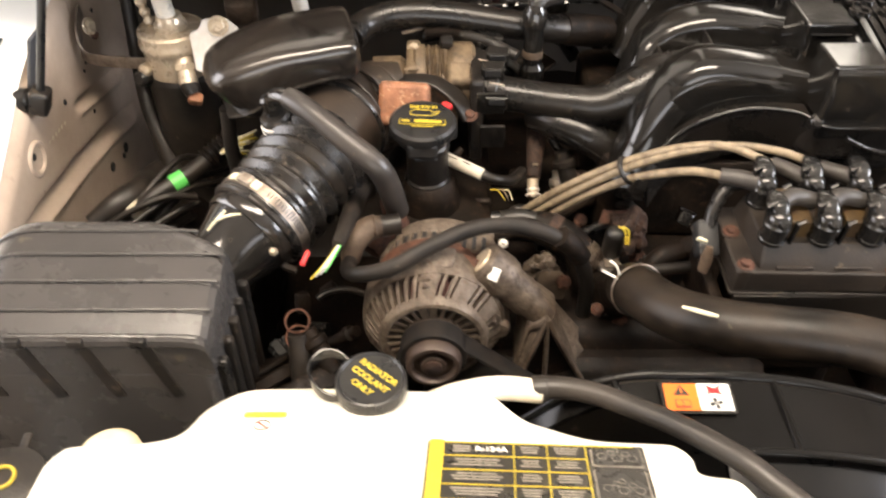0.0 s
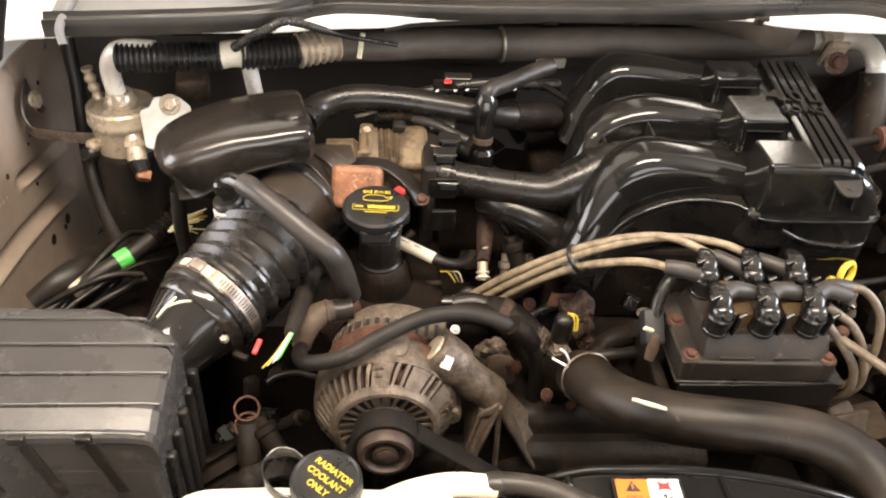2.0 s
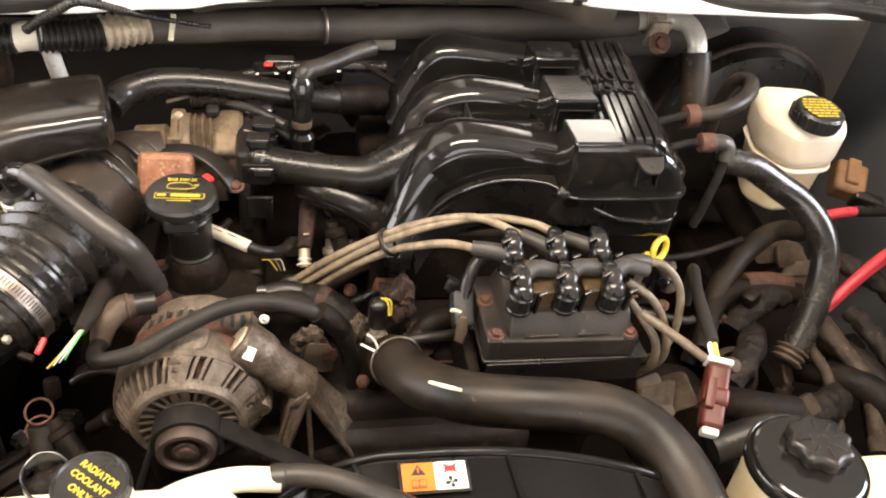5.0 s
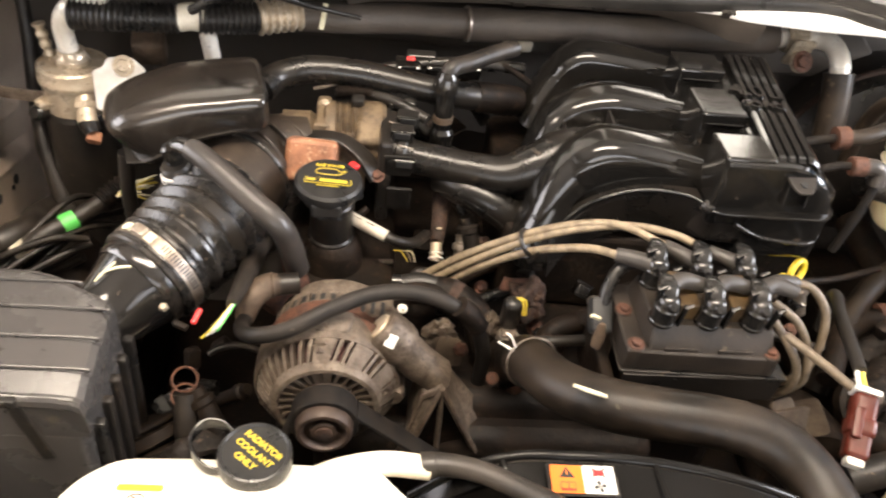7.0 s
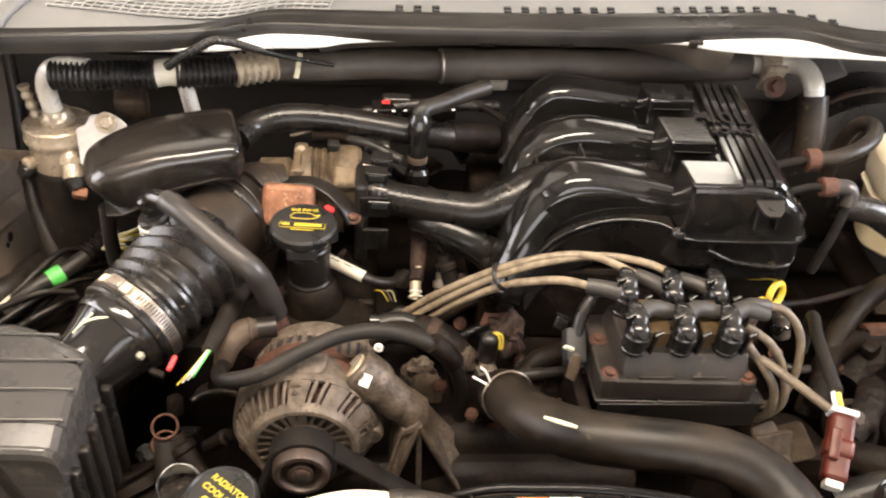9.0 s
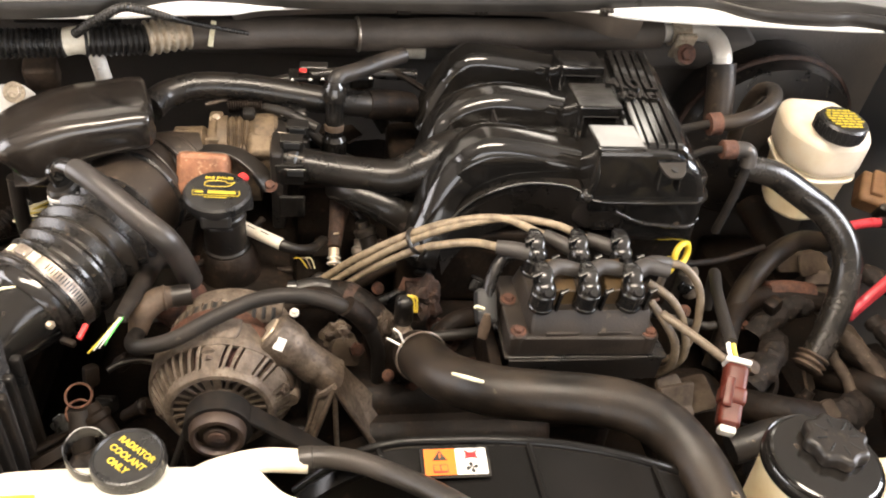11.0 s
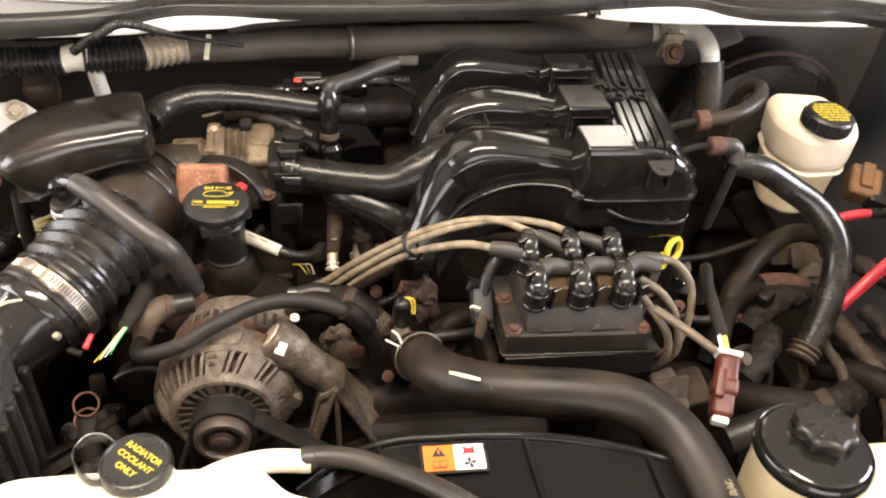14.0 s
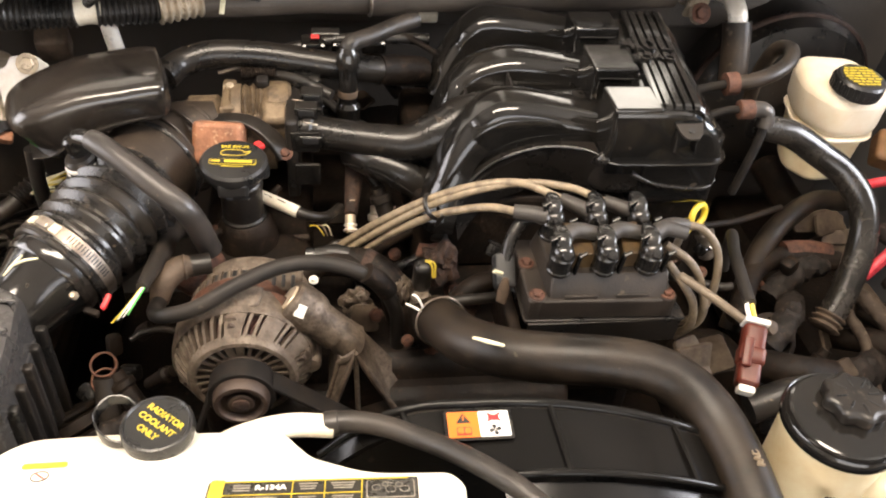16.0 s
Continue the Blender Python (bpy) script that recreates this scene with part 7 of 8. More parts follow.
part("crimp", tube([(-0.112, 0.893, 1.168), (-0.095, 0.901, 1.168), (-0.066, 0.914, 1.168)], [0.0185, 0.0180, 0.0172], 22, ribs=0.003, pitch=0.009), M_CAN, cd)
part("cable_loop", tube([(-0.1728, 0.8460, 1.1917), (-0.1560, 0.8380, 1.2058), (-0.1376, 0.8280, 1.2192), (-0.1169, 0.8260, 1.2309), (-0.0980, 0.8340, 1.2260), (-0.0789, 0.8500, 1.2133), (-0.0514, 0.8780, 1.1939), (0.0018, 0.9000, 1.1754)], [0.0050, 0.0050, 0.0048, 0.0046, 0.0044, 0.0040, 0.003, 0.0024], 12, ribs=0.0008, pitch=0.004), M_CONDUIT, cd)
part("drop_pipe", tube([(-0.165, 0.88, 1.16), (-0.163, 0.885, 1.13), (-0.16, 0.89, 1.101)], 0.009, 14), M_BRIGHT, cd)
part("flap", block((0.115, 0.012, 0.03), at(-0.195, 0.905, 1.191, 30, 0, 4), 0.004), M_BLACK, cd)

# ---- accumulator canister ----
an = thing("accumulator_canister", (-0.318, 0.885, 0.85), "champagne aluminium accumulator canister in a black sleeve", "accumulator")
KC = V(-0.318, 0.888, 0.0)
part("can", lathe([(0.0365, 1.030), (0.0365, 1.078), (0.0395, 1.080), (0.0400, 1.082), (0.0400, 1.086), (0.0390, 1.088), (0.0390, 1.095), (0.0385, 1.098), (0.0360, 1.100), (0.0350, 1.0985), (0.0, 1.0985)], KC, seg=40), M_CAN, an)
part("sleeve", lathe([(0.039, 0.80), (0.0395, 1.040), (0.038, 1.046)], KC, seg=36), M_RUBBER, an)
part("valve_stem", tube([(-0.345, 0.900, 1.098), (-0.349, 0.900, 1.118), (-0.352, 0.900, 1.138)], 0.0058, 14, ribs=0.0022, pitch=0.012), M_CAN, an)
part("pipe_flange", lathe([(0.019, 0), (0.019, 0.006), (0.016, 0.009), (0.0145, 0.016)], (-0.318, 0.890, 1.098), seg=24), M_CAN, an)
port = part("service_port", tube([(-0.304, 0.866, 1.072), (-0.299, 0.852, 1.062), (-0.296, 0.842, 1.050)], [0.0125, 0.0105, 0.0112], 18), M_CAN, an)
part("port_nut", lathe([(0.0125, 0), (0.0135, 0.001), (0.0135, 0.007), (0.0125, 0.008)], (-0.3005, 0.857, 1.066), (0.2, -0.65, -0.7), 6), M_CAN, port)
part("port_cap", tube([(-0.2965, 0.844, 1.051), (-0.294, 0.841, 1.046), (-0.291, 0.838, 1.040)], [0.0112, 0.0106, 0.0098], 16), M_BLACK, port)
part("orange_plug", block((0.017, 0.014, 0.013), at(-0.290, 0.836, 1.034, 30, 18, 10), 0.004), M_COPPER, port)
part("side_screw", lathe([(0.008, 0), (0.008, 0.012), (0.005, 0.015)], (-0.345, 0.868, 1.058), (-0.5, -0.85, 0), 16), M_CAN, an)
sb = part("stay", duct([(-0.432, 0.920, 1.104, 0.0014, 0.008), (-0.431, 0.908, 1.102, 0.0014, 0.0085), (-0.430, 0.895, 1.092, 0.0014, 0.0085), (-0.429, 0.888, 1.072, 0.0014, 0.0080), (-0.424, 0.884, 1.062, 0.0014, 0.0070), (-0.410, 0.882, 1.059, 0.0014, 0.0075), (-0.375, 0.878, 1.058, 0.0014, 0.0075), (-0.350, 0.876, 1.058, 0.0014, 0.0075)], 16, 6, 6), M_CLAMP, an, "bent steel stay bolted to the wing")
part("stay_knob", lathe([(0.0, -0.004), (0.008, -0.004), (0.0095, 0.0), (0.0095, 0.010), (0.006, 0.014), (0.0, 0.014)], (-0.352, 0.862, 1.046), (-0.3, -0.8, 0.4), 18), M_BLACK, an)
bolt(sb, (-0.424, 0.912, 1.088), (1, -0.4, 0.3), 0.007, M_CAN)
bolt(sb, (-0.424, 0.918, 1.074), (1, -0.4, 0.3), 0.004, M_RUST)
wb = thing("white_bracket", (-0.26, 0.88, 1.05), "pale zinc bracket with a bolt behind the resonator", "bracket")
part("plate", prism(rounded([(-0.030, -0.045), (0.020, -0.050), (0.036, 0.010), (0.018, 0.026), (-0.014, 0.026), (-0.020, 0.012), (-0.034, 0.008)], 0.006), 0, 0.005, 0.0012, m=at(-0.262, 0.866, 1.097, 62, 0, 6) @ Matrix.Scale(0.82, 4)), M_ZINC, wb)
bolt(wb, (-0.256, 0.868, 1.110), (0.05, -0.85, 0.45), 0.008, M_CAN)
part("relay", block((0.036, 0.030, 0.034), at(-0.238, 0.915, 1.112, 20, 0, 8), 0.004), M_TANBOOT, wb)

# ---- hoses and wires below the canister ----
lw = thing("taped_harness", (-0.30, 0.76, 0.95), "black harness with a green tape band", "harness")
part("trunk", tube([(-0.40, 0.70, 0.90), (-0.365, 0.715, 0.940), (-0.330, 0.735, 0.966), (-0.300, 0.758, 0.976), (-0.270, 0.790, 0.985), (-0.245, 0.81, 1.0)], 0.0100, 16), M_RUBBER, lw)
part("green_band", tube([(-0.310, 0.750, 0.973), (-0.304, 0.755, 0.9745), (-0.298, 0.760, 0.976)], 0.0112, 18), M_GREEN, lw)
part("pale_band", tube([(-0.352, 0.722, 0.951), (-0.343, 0.728, 0.957), (-0.336, 0.732, 0.961)], 0.0112, 18), M_TAPE, lw)
part("ribbed_part", tube([(-0.276, 0.783, 0.983), (-0.262, 0.797, 0.990), (-0.248, 0.808, 0.998)], 0.0130, 16, ribs=0.003, pitch=0.007), M_SHADED_GRIME, lw)
rnd = random.Random(7)
for k in range(14):
    a = V(-0.252 + rnd.uniform(-0.004, 0.004), 0.778 + rnd.uniform(-0.006, 0.006), 1.000)
    b = a + V(rnd.uniform(0.015, 0.042), rnd.uniform(-0.01, 0.02), rnd.uniform(0.0, 0.035))
    part("loose_wire", tube([a, (a + b) / 2 + V(0, 0, 0.003), b], 0.0009, 6, 3), M_CHALK if k % 3 else M_YPRINT, lw)
fw = thing("frayed_wires", (-0.10, 0.52, 1.0), "small plug with red, green and white wire ends", "wires")
part("plug", block((0.014, 0.006, 0.006), at(-0.138, 0.540, 1.040, 10, 8, -20), 0.0015), M_SHADED_GRIME, fw)
part("brass_nut", lathe([(0.0042, 0), (0.0042, 0.003), (0.0022, 0.006)], (-0.152, 0.548, 1.053), (0, -0.6, 0.8), 6), M_CAN, fw)
part("red_end", block((0.0045, 0.015, 0.0045), at(-0.121, 0.532, 1.060, 25, 0, -22), 0.0015), M_REDP, fw)
for k, mm in enumerate((M_YPRINT, M_WPRINT, M_WPRINT, M_GREEN)):
    part("wire_end", tube([(-0.116 + 0.0040 * k, 0.519 + 0.0030 * k, 1.047), (-0.106 + 0.0024 * k, 0.527 + 0.001 * k, 1.055 + 0.001 * (k % 2)), (-0.0945 + 0.0010 * k, 0.5555, 1.056)], 0.0008, 6, 4), mm, fw)
part("sleeve", tube([(-0.095, 0.553, 1.056), (-0.092, 0.585, 1.048), (-0.089, 0.63, 1.035), (-0.088, 0.68, 1.02), (-0.085, 0.72, 0.99)], [0.0055, 0.0075, 0.010, 0.0115, 0.012], 14), M_RUBBER, fw)
csn = thing("corrugated_snorkel", (-0.15, 0.49, 0.90), "black corrugated air snorkel beside the filter box", "air duct")
part("corrugated_tube", tube([(-0.178, 0.525, 0.925), (-0.155, 0.495, 0.885), (-0.138, 0.47, 0.83), (-0.13, 0.45, 0.76)], 0.030, 28, ribs=0.006, pitch=0.013), M_SHADED_GRIME, csn)
part("collar", lathe([(0.030, 0), (0.036, 0.002), (0.036, 0.012), (0.030, 0.014)], (-0.172, 0.520, 0.918), (0.5, -0.6, -0.65), 32), M_SHADED_GRIME, csn)
rc = thing("rusty_spring_clamp", (-0.105, 0.48, 0.98), "two rusty spring rings on a small hose", "clamp")
for k in (0, 1):
    part("ring", ring((-0.136 + 0.001 * k, 0.527 - 0.010 * k, 0.985 - 0.011 * k), (0.1, -0.5, 0.85), 0.0112, 0.0012, 28, 8), M_RUST, rc)
part("hose", tube([(-0.136, 0.520, 0.975), (-0.134, 0.505, 0.95), (-0.132, 0.49, 0.90)], 0.0105, 16), M_RUBBER, rc)

# ---- brake side: connector, red cable, harness ----
bc = thing("brown_connector", (0.84, 0.85, 0.96), "brown plastic connector with black ribbed end", "connector")
part("shell", block((0.044, 0.050, 0.030), at(0.838, 0.852, 0.995, 25, 8, -24), 0.006, 3), M_BROWN, bc)
part("latch", block((0.018, 0.040, 0.008), at(0.838, 0.849, 1.013, 25, 8, -24), 0.003), M_BROWN, bc)
part("black_end", block((0.040, 0.016, 0.028), at(0.853, 0.822, 0.982, 25, 8, -24), 0.004), M_BLACK, bc)
for k in range(2):
    single("red_cable", tube([(0.700, 0.640, 0.96 + 0.006 * k), (0.735, 0.655, 0.985 + 0.010 * k), (0.775, 0.675, 0.998 + 0.013 * k), (0.83, 0.70, 1.0 + 0.013 * k), (0.90, 0.72, 0.99)], 0.0058, 14), M_RED, "bright red battery cable beside the inner wing", "cable", "red cables")
single("red_cable", tube([(0.740, 0.765, 1.000), (0.775, 0.768, 1.005), (0.80, 0.770, 1.005)], 0.0065, 12), M_RED, "bright red battery cable beside the inner wing", "cable", "red cables")
single("black_cable", tube([(0.795, 0.770, 1.005), (0.85, 0.775, 1.0), (0.90, 0.78, 0.99)], 0.0075, 12), M_CONDUIT, "black cable end on a red one", "cable")
single("lower_heater_hose", tube([(0.540, 0.620, 0.900), (0.560, 0.650, 0.945), (0.592, 0.692, 0.966), (0.640, 0.735, 0.975), (0.700, 0.775, 0.970), (0.76, 0.80, 0.95)], [0.0130, 0.0135, 0.0135, 0.0135, 0.0135, 0.0135], 18), M_HOSE, "dusty dark hose beneath the heater hose", "hose")
single("brown_harness", tube([(0.66, 0.60, 0.90), (0.69, 0.56, 0.93), (0.72, 0.52, 0.93), (0.74, 0.45, 0.90)], [0.012, 0.016, 0.018, 0.016], 16), M_SHADED_GRIME, "brown dirty wiring harness by the reservoir", "harness")
single("dark_return_hose", tube([(0.47, 0.45, 0.97), (0.52, 0.455, 0.985), (0.56, 0.45, 0.98), (0.60, 0.43, 0.95)], 0.0155, 18), M_RUBBER, "dark rubber return hose behind the reservoir", "hose")
single("steel_bracket", block((0.05, 0.04, 0.006), at(0.425, 0.495, 0.985, 64, 14, 22), 0.002), M_OLDSTEEL, "brown dusty steel bracket under the coil", "bracket")
single("steering_pump", lathe([(0.055, -0.05), (0.06, 0.0), (0.055, 0.03), (0.03, 0.035)], (0.50, 0.55, 0.87), (0, -1, 0.2), 28), M_SHADED_GRIME, "grimy power steering pump", "pump")
single("rear_connector", block((0.034, 0.012, 0.018), at(0.075, 0.915, 1.125, 20), 0.002), M_CONDUIT, "black connector with a red lock behind the engine", "connector")
single("rear_cable", tube([(-0.02, 0.90, 1.10), (0.04, 0.905, 1.115), (0.11, 0.91, 1.125), (0.20, 0.92, 1.12)], 0.007, 12), M_CONDUIT, "black cable behind the engine", "cable")

# ---- clutter in the depths of the bay ----
rnd = random.Random(11)


def stray_wire(name, a, b, sag, r, material, label, category="wire", group=""):
    a, b = V(*a), V(*b)
    side = V(rnd.uniform(-0.01, 0.01), rnd.uniform(-0.01, 0.01), -sag)
    pts = [a, a.lerp(b, 0.3) + side * 0.8, a.lerp(b, 0.7) + side, b]
    return single(name, tube(pts, r, 10, 6), material, label, category, group)


for a, b, sag, r in (((-0.06, 0.66, 1.02), (0.02, 0.74, 1.03), 0.01, 0.004), ((0.10, 0.66, 0.96), (0.20, 0.70, 0.99), 0.01, 0.006),
                     ((0.12, 0.76, 1.03), (0.20, 0.68, 1.00), 0.02, 0.005), ((0.07, 0.83, 1.09), (0.16, 0.80, 1.06), 0.01, 0.006), ((0.20, 0.62, 0.97), (0.30, 0.64, 1.03), 0.01, 0.004),
                     ((0.42, 0.66, 1.03), (0.60, 0.70, 1.02), 0.01, 0.004), ((-0.02, 0.86, 1.10), (0.08, 0.80, 1.11), -0.01, 0.006)):
    stray_wire("loom_wire", a, b, sag, r, M_CONDUIT if r > 0.0045 else M_SHADED_GRIME, "thin black loom wire amid the engine parts", group="loom wires")
# inner wing clutter on the air filter side
single("apron_loom", tube([(-0.40, 0.72, 0.94), (-0.37, 0.74, 0.955), (-0.355, 0.77, 0.95), (-0.365, 0.82, 0.93), (-0.36, 0.90, 0.90)], [0.012, 0.016, 0.017, 0.014, 0.012], 14), M_RUBBER, "black taped loom on the inner wing", "harness")
single("apron_hose", tube([(-0.398, 0.985, 1.15), (-0.390, 0.958, 1.085), (-0.384, 0.930, 1.026), (-0.368, 0.888, 0.98), (-0.345, 0.855, 0.925), (-0.33, 0.83, 0.88)], [0.0075, 0.0085, 0.0095, 0.0105, 0.012, 0.012], 14), M_RUBBER, "black taped loom beside the canister", "hose")
for k in range(9):
    a = V(-0.385 + rnd.uniform(-0.02, 0.03), 0.69 + rnd.uniform(-0.02, 0.05), 0.925 + rnd.uniform(-0.01, 0.02))
    b = V(-0.29 + rnd.uniform(-0.03, 0.03), 0.78 + rnd.uniform(-0.05, 0.05), 0.945 + rnd.uniform(-0.03, 0.02))
    stray_wire("loom_wire", a, b, rnd.uniform(-0.03, 0.02), rnd.uniform(0.003, 0.006), M_RUBBER, "black taped loom wire on the inner wing", group="loom wires")
single("splash_shield", sheet(lambda u, v: (-0.375 + 0.14 * u, 0.60 + 0.22 * v, 0.925 - 0.05 * u + 0.012 * math.sin(9 * u + 5 * v)), 12, 12, 0.004), M_SHADED_GRIME, "black crumpled splash shield under the looms", "shield")
single("drain_hose", tube([(-0.225, 0.75, 0.98), (-0.245, 0.70, 0.96), (-0.25, 0.64, 0.93), (-0.23, 0.60, 0.88)], 0.016, 16), M_RUBBER, "black rubber drain hose behind the filter box", "hose")
single("relay_box", block((0.07, 0.06, 0.06), at(-0.30, 0.62, 0.92, 10, 0, 15), 0.008, 3), M_SHADED_GRIME, "dark dirty relay box behind the filter box", "relay")
# throttle linkage and plugs behind the oil filler
tl = thing("throttle_linkage", (0.03, 0.83, 1.08), "black throttle linkage with thin steel rods", "linkage")
part("lever", prism(rounded([(-0.020, -0.006), (0.020, -0.010), (0.026, 0.004), (-0.018, 0.008)], 0.004), 0, 0.004, 0.001, m=at(0.012, 0.838, 1.118, 25, 0, 10)), M_BLACK, tl)
part("rod", tube([(-0.045, 0.835, 1.118), (-0.01, 0.842, 1.124), (0.03, 0.842, 1.122), (0.055, 0.835, 1.112)], 0.0024, 8), M_BRK, tl)
part("spring", tube([(-0.020, 0.828, 1.122), (0.00, 0.830, 1.122), (0.018, 0.830, 1.121)], 0.0048, 12, ribs=0.002, pitch=0.0026), M_SHADED_GRIME, tl)
part("sensor_box", block((0.032, 0.026, 0.020), at(0.052, 0.832, 1.110, 15, 0, 6), 0.004), M_GLOSS, tl)
part("frame", block((0.030, 0.004, 0.028), at(0.050, 0.745, 1.085, 10), 0.001), M_GLOSS, tl)
part("frame", block((0.026, 0.004, 0.030), at(0.052, 0.728, 1.055, 10), 0.001), M_GLOSS, tl)
for x, y, z in ((0.045, 0.775, 1.118), (0.060, 0.79, 1.10), (0.056, 0.75, 1.105)):
    part("edge_clip", block((0.016, 0.0016, 0.0016), at(x, y, z, 0, 8, -6), 0.0004, 1), M_STEEL, tl)
cz = thing("rear_plug_row", (0.08, 0.92, 1.10), "row of black plugs with a red lock behind the engine", "connector")
for k in range(3):
    part("plug", block((0.030, 0.022, 0.018), at(0.06 + 0.036 * k, 0.905 + 0.004 * k, 1.118, 20, 0, 4), 0.003), M_GLOSS, cz)
    part("plug_slot", block((0.018, 0.002, 0.008), at(0.06 + 0.036 * k, 0.8935 + 0.004 * k, 1.121, 20, 0, 4), 0.0005, 1), M_BPRINT_GAPSHADE, cz)
part("red_lock", block((0.010, 0.006, 0.003), at(0.062, 0.900, 1.131, 20), 0.001), M_REDP, cz)
part("wire", tube([(0.13, 0.91, 1.12), (0.17, 0.915, 1.125), (0.21, 0.90, 1.11)], 0.004, 8), M_SHADED_GRIME, cz)
# brackets, pipes and dirt by the steering pump
for (x, y, z), (a, b, c), (sx, sy) in (((0.70, 0.735, 0.965), (40, 10, 20), (0.06, 0.03)), ((0.72, 0.72, 0.945), (30, -15, -10), (0.05, 0.035)), ((0.65, 0.60, 0.91), (50, 25, 40), (0.07, 0.04)), ((0.70, 0.62, 0.93), (35, -20, 10), (0.05, 0.05)), ((0.74, 0.58, 0.92), (60, 10, -30), (0.06, 0.03)), ((0.425, 0.500, 0.985), (35, 15, 25), (0.045, 0.05)), ((0.46, 0.52, 0.97), (45, -25, -10), (0.04, 0.04)), ((0.106, 0.585, 0.975), (50, 20, 10), (0.035, 0.03)), ((0.125, 0.66, 0.975), (40, -20, 30), (0.03, 0.03))):
    bm = prism(rounded([(-sx / 2, -sy / 2), (sx / 2, -sy * 0.4), (sx * 0.35, sy / 2), (-sx * 0.4, sy * 0.45)], 0.006), 0, 0.004, 0.001, m=at(x, y, z, a, b, c))
    tagged(part("mounting_bracket", bm, M_OLDSTEEL, None), "dusty steel mounting bracket among the pipes", "bracket", "mounting brackets")
for pts, r, m, lb in (([(0.53, 0.60, 0.94), (0.57, 0.66, 0.955), (0.62, 0.685, 0.955), (0.69, 0.68, 0.95)], 0.013, M_SHADED_GRIME, "brown rusty coolant pipe behind the hoses"),
                      ([(0.62, 0.69, 0.958), (0.65, 0.692, 0.958), (0.68, 0.688, 0.955)], 0.0135, M_RUST, "red-brown rusty pipe joint"),
                      ([(0.69, 0.61, 0.94), (0.715, 0.57, 0.94), (0.735, 0.52, 0.93), (0.75, 0.46, 0.91)], 0.014, M_SHADED_GRIME, "brown taped loom beside the reservoir"),
                      ([(0.71, 0.59, 0.935), (0.72, 0.55, 0.92), (0.71, 0.50, 0.90)], 0.012, M_SHADED_GRIME, "brown taped loom branch"),
                      ([(0.80, 0.66, 0.97), (0.82, 0.56, 0.95), (0.80, 0.46, 0.92)], 0.016, M_RUBBER, "thick black battery cable loom"),
                      ([(0.52, 0.52, 0.95), (0.55, 0.50, 0.96), (0.59, 0.50, 0.95)], 0.018, M_SHADED_GRIME, "short grimy steering hose")):
    single("dirty_pipe", tube(pts, r, 14), m, lb, "pipe")
pm = thing("pump_pulley", (0.56, 0.575, 0.93), "grimy round pump pulley with a rusty hub", "pulley")
part("disc", lathe([(0.0, 0.0), (0.030, 0.0), (0.030, 0.012), (0.024, 0.014), (0.020, 0.008), (0.0, 0.008)], (0.560, 0.578, 0.925), (0.1, -0.6, 0.8), 32), M_SHADED_GRIME, pm)
part("hub", lathe([(0.010, 0.0), (0.010, 0.018), (0.006, 0.020)], (0.560, 0.578, 0.925), (0.1, -0.6, 0.8), 20), M_RUST, pm)
# castings, stubs, plugs and short hoses that crowd the depths of the bay
rnd = random.Random(33)
ZONES = ((0.05, 0.20, 0.66, 0.76, 0.965, 1.020), (0.43, 0.62, 0.62, 0.73, 0.930, 0.985), (0.12, 0.24, 0.555, 0.62, 0.945, 0.990), (0.60, 0.80, 0.50, 0.74, 0.880, 0.940), (-0.165, -0.105, 0.50, 0.62, 0.900, 0.960), (0.0, 0.20, 0.86, 0.97, 1.02, 1.085), (0.24, 0.46, 0.60, 0.67, 0.960, 1.010), (0.50, 0.62, 0.44, 0.56, 0.90, 0.955))
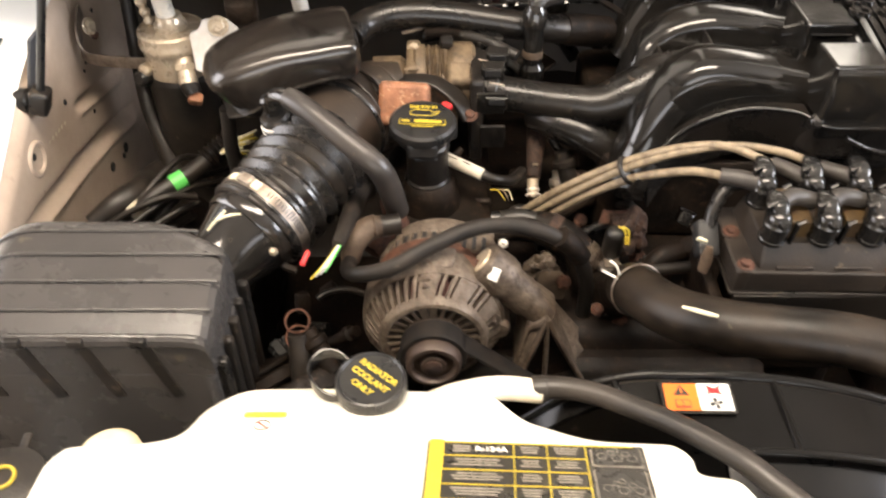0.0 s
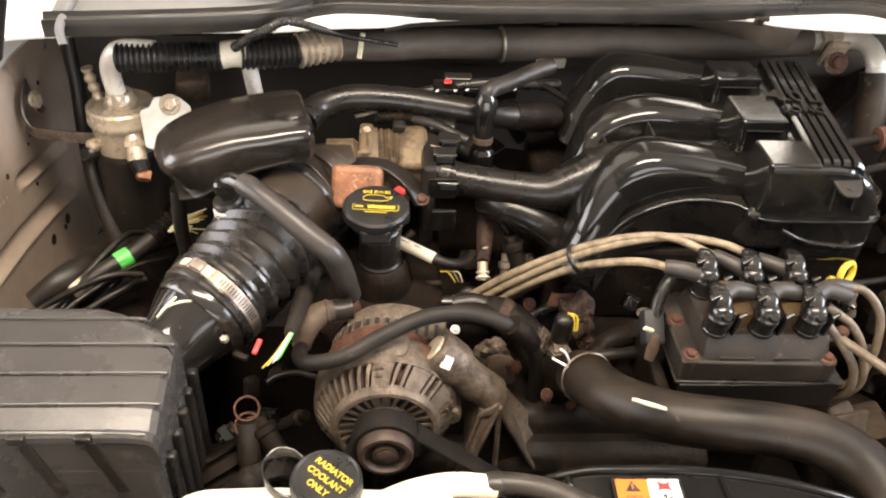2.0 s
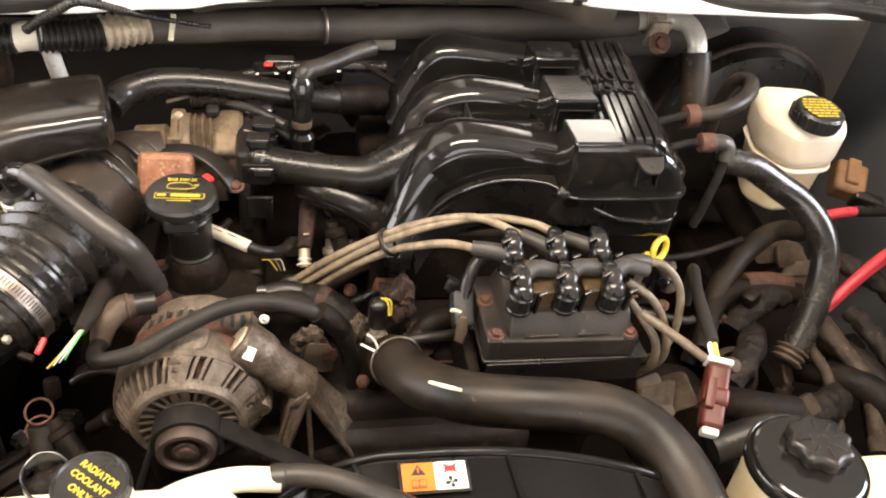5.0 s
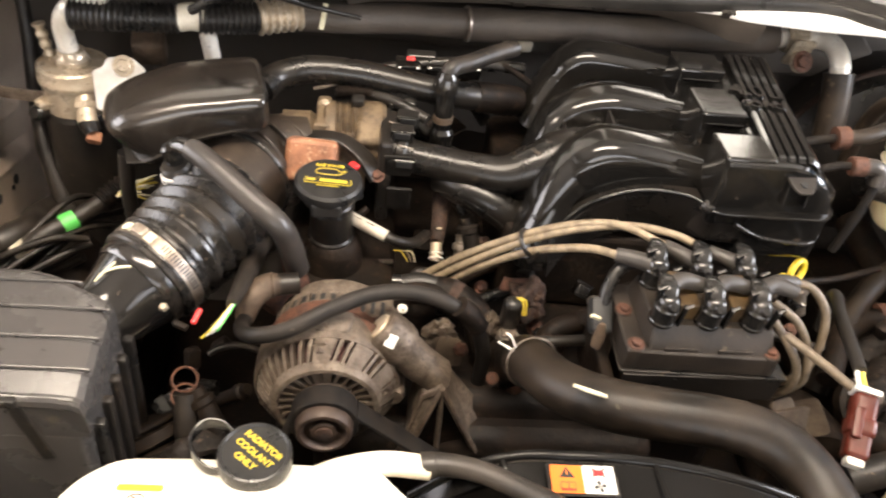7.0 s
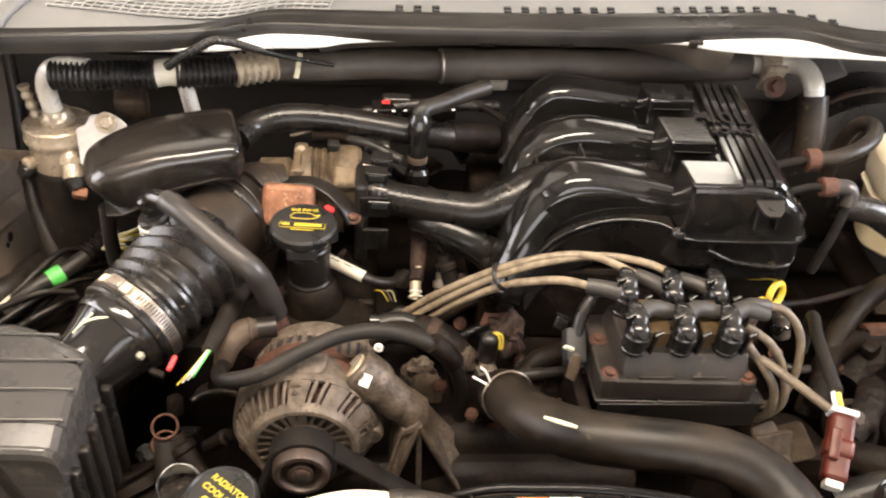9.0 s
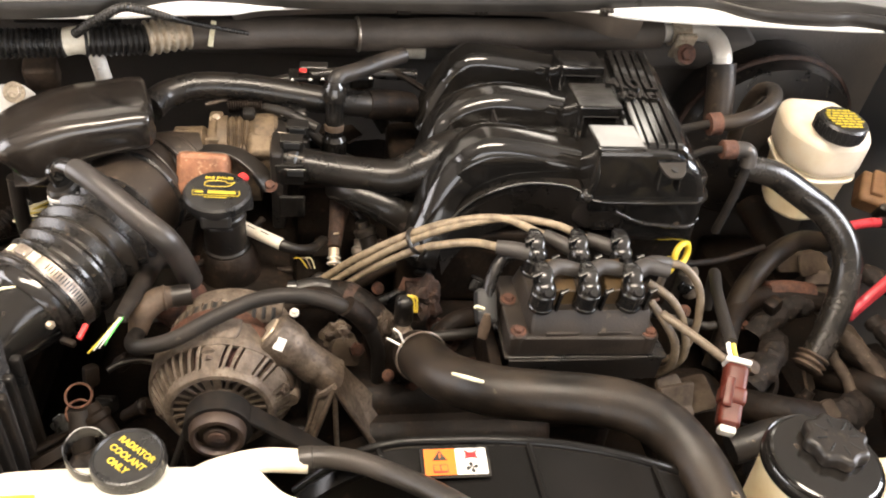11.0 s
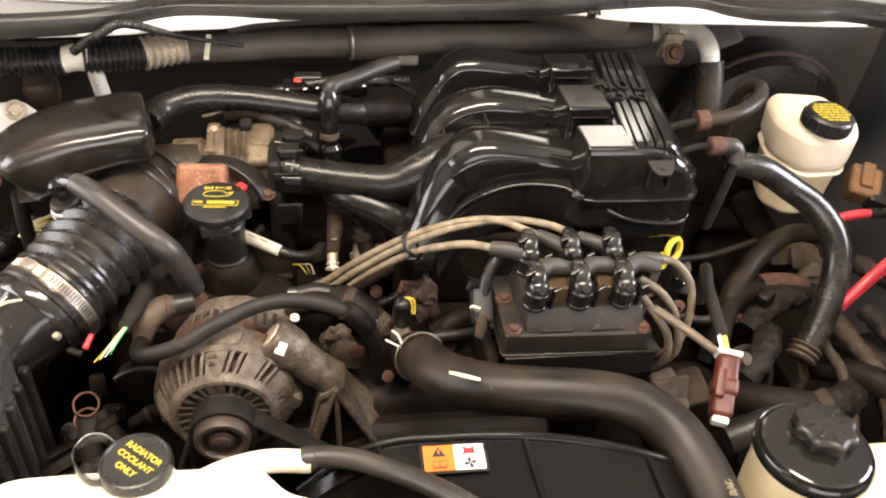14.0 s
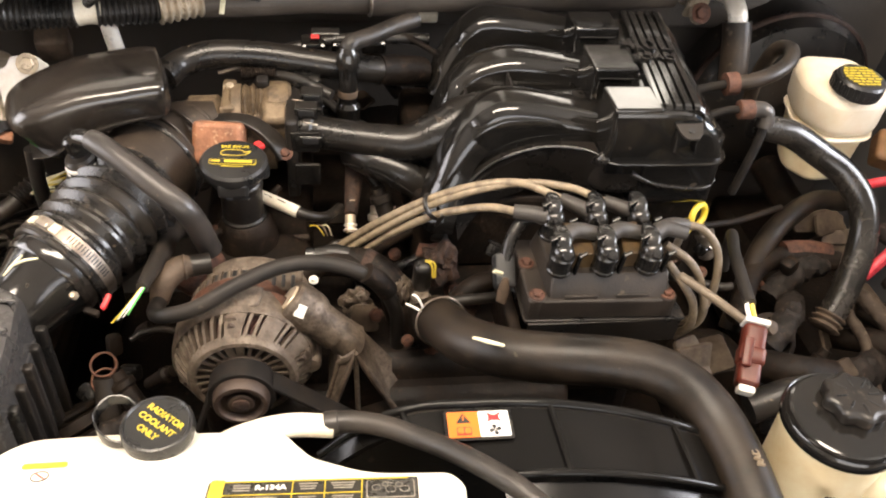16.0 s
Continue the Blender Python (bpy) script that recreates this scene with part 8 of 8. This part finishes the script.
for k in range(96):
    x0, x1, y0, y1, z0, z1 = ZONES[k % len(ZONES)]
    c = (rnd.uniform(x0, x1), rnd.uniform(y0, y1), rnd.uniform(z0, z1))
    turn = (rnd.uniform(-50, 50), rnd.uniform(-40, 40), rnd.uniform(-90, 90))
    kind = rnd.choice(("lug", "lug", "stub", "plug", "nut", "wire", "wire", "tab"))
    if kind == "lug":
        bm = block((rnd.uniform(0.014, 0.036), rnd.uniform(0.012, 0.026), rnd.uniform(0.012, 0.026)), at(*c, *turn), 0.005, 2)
        part("casting_lug", bm, rnd.choice((M_SHADED_GRIME, M_OLDSTEEL, M_SHADED_GRIME)), engine)
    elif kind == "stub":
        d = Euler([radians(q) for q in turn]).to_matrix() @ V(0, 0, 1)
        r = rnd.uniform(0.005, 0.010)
        part("pipe_stub", lathe([(r, -0.02), (r, 0.008), (r * 1.25, 0.010), (r * 1.25, 0.016), (r * 0.8, 0.018), (r * 0.8, 0.026)], c, d, 16), rnd.choice((M_SHADED_GRIME, M_STEEL, M_BLACK)), engine)
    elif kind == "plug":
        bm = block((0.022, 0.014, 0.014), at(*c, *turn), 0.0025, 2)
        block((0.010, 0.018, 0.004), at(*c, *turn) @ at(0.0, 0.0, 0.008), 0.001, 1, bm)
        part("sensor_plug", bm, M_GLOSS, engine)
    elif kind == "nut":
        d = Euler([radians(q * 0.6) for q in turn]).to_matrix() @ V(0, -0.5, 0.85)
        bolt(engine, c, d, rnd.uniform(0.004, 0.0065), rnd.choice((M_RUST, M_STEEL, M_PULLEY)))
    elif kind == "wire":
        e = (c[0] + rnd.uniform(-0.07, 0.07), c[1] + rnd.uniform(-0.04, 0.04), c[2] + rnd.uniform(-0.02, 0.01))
        stray_wire("loom_wire", c, e, rnd.uniform(-0.02, 0.015), rnd.uniform(0.0022, 0.0055), rnd.choice((M_CONDUIT, M_RUBBER, M_SHADED_GRIME)), "thin black loom wire amid the engine parts", group="loom wires")
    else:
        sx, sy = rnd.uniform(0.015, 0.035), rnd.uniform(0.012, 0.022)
        part("steel_tab", prism(rounded([(-sx, -sy / 2), (sx, -sy / 2), (sx * 0.8, sy / 2), (-sx * 0.6, sy / 2)], 0.004), 0, 0.003, 0.0008, m=at(*c, *turn)), rnd.choice((M_OLDSTEEL, M_RUST, M_SHADED_GRIME)), engine)


# taped looms and brackets that crowd the space below the heater hose
def crumpled(pts, r, seed, rough=0.28):
    """A loom wound in old tape: a tube with an uneven skin."""
    bm = tube(pts, r, 20, 14)
    axis = [Vector(p[:3]) for p in spline([tuple(p) for p in pts], 14)]
    for v in bm.verts:
        c = min(axis, key=lambda a: (a - v.co).length_squared)
        d = v.co - c
        v.co = c + d * (1 + rough * noise.noise(v.co * 95 + V(seed, 0, 0)) + 0.5 * rough * noise.noise(v.co * 260 + V(0, seed, 0)))
    return bm


for k, (pts, r, m, lb) in enumerate((
        ([(0.672, 0.632, 0.958), (0.690, 0.602, 0.952), (0.702, 0.568, 0.944), (0.708, 0.530, 0.930), (0.700, 0.48, 0.90)], 0.0095, M_LOOM, "brown dusty taped loom beneath the heater hose"),
        ([(0.660, 0.625, 0.945), (0.668, 0.590, 0.938), (0.672, 0.550, 0.926), (0.664, 0.50, 0.90)], 0.0065, M_LOOM, "thin brown taped loom beneath the heater hose"),
        ([(0.735, 0.640, 0.955), (0.745, 0.600, 0.950), (0.755, 0.555, 0.938), (0.760, 0.50, 0.91)], 0.0110, M_LOOM2, "dark taped loom beside the inner wing"),
        ([(0.590, 0.640, 0.930), (0.612, 0.655, 0.944), (0.640, 0.668, 0.950), (0.668, 0.676, 0.948)], 0.0135, M_LOOM2, "grimy taped pipe behind the heater hose"),
        ([(0.545, 0.555, 0.935), (0.575, 0.580, 0.945), (0.600, 0.610, 0.940), (0.618, 0.645, 0.925)], 0.0150, M_LOOM2, "grimy crumpled loom beside the pump"),
        ([(0.560, 0.500, 0.930), (0.600, 0.505, 0.938), (0.645, 0.520, 0.930), (0.680, 0.545, 0.915)], 0.0170, M_LOOM2, "dark dusty loom behind the reservoir"),
        ([(0.760, 0.720, 0.965), (0.790, 0.690, 0.962), (0.815, 0.650, 0.950), (0.830, 0.60, 0.93)], 0.0120, M_LOOM2, "dark loom along the inner wing"),
        ([(-0.150, 0.470, 0.930), (-0.128, 0.480, 0.945), (-0.108, 0.492, 0.940), (-0.095, 0.505, 0.91)], 0.0110, M_LOOM2, "dark dusty loom beside the filter box"))):
    single("taped_loom", crumpled(pts, r, 3.7 * k), m, lb, "harness", "taped looms")
hb = thing("hose_bracket", (0.70, 0.75, 0.94), "tan dusty steel bracket with a round hole", "bracket")
bm = prism(rounded([(-0.040, -0.012), (0.030, -0.016), (0.044, 0.004), (0.020, 0.016), (-0.036, 0.010)], 0.006), 0, 0.004, 0.001, m=at(0.688, 0.742, 0.962, 34, 4, 10))
part("plate", bm, M_OLDSTEEL, hb)
part("hole", lathe([(0.0055, 0), (0.0055, 0.0006)], (0.696, 0.744, 0.9675), (-0.05, -0.56, 0.83), 18), M_BPRINT_GAPSHADE, hb)
part("tab", prism(rounded([(-0.016, -0.010), (0.018, -0.008), (0.012, 0.010), (-0.012, 0.008)], 0.004), 0, 0.004, 0.001, m=at(0.704, 0.722, 0.952, 40, -8, -12)), M_TANBOOT, hb)
single("pale_grommet", lathe([(0.0045, -0.004), (0.0075, -0.002), (0.0080, 0.008), (0.0060, 0.013), (0.0, 0.014)], (0.486, 0.500, 1.030), (0.35, -0.7, 0.6), 20), M_TANBOOT, "tan rubber grommet behind the maroon connector", "grommet")
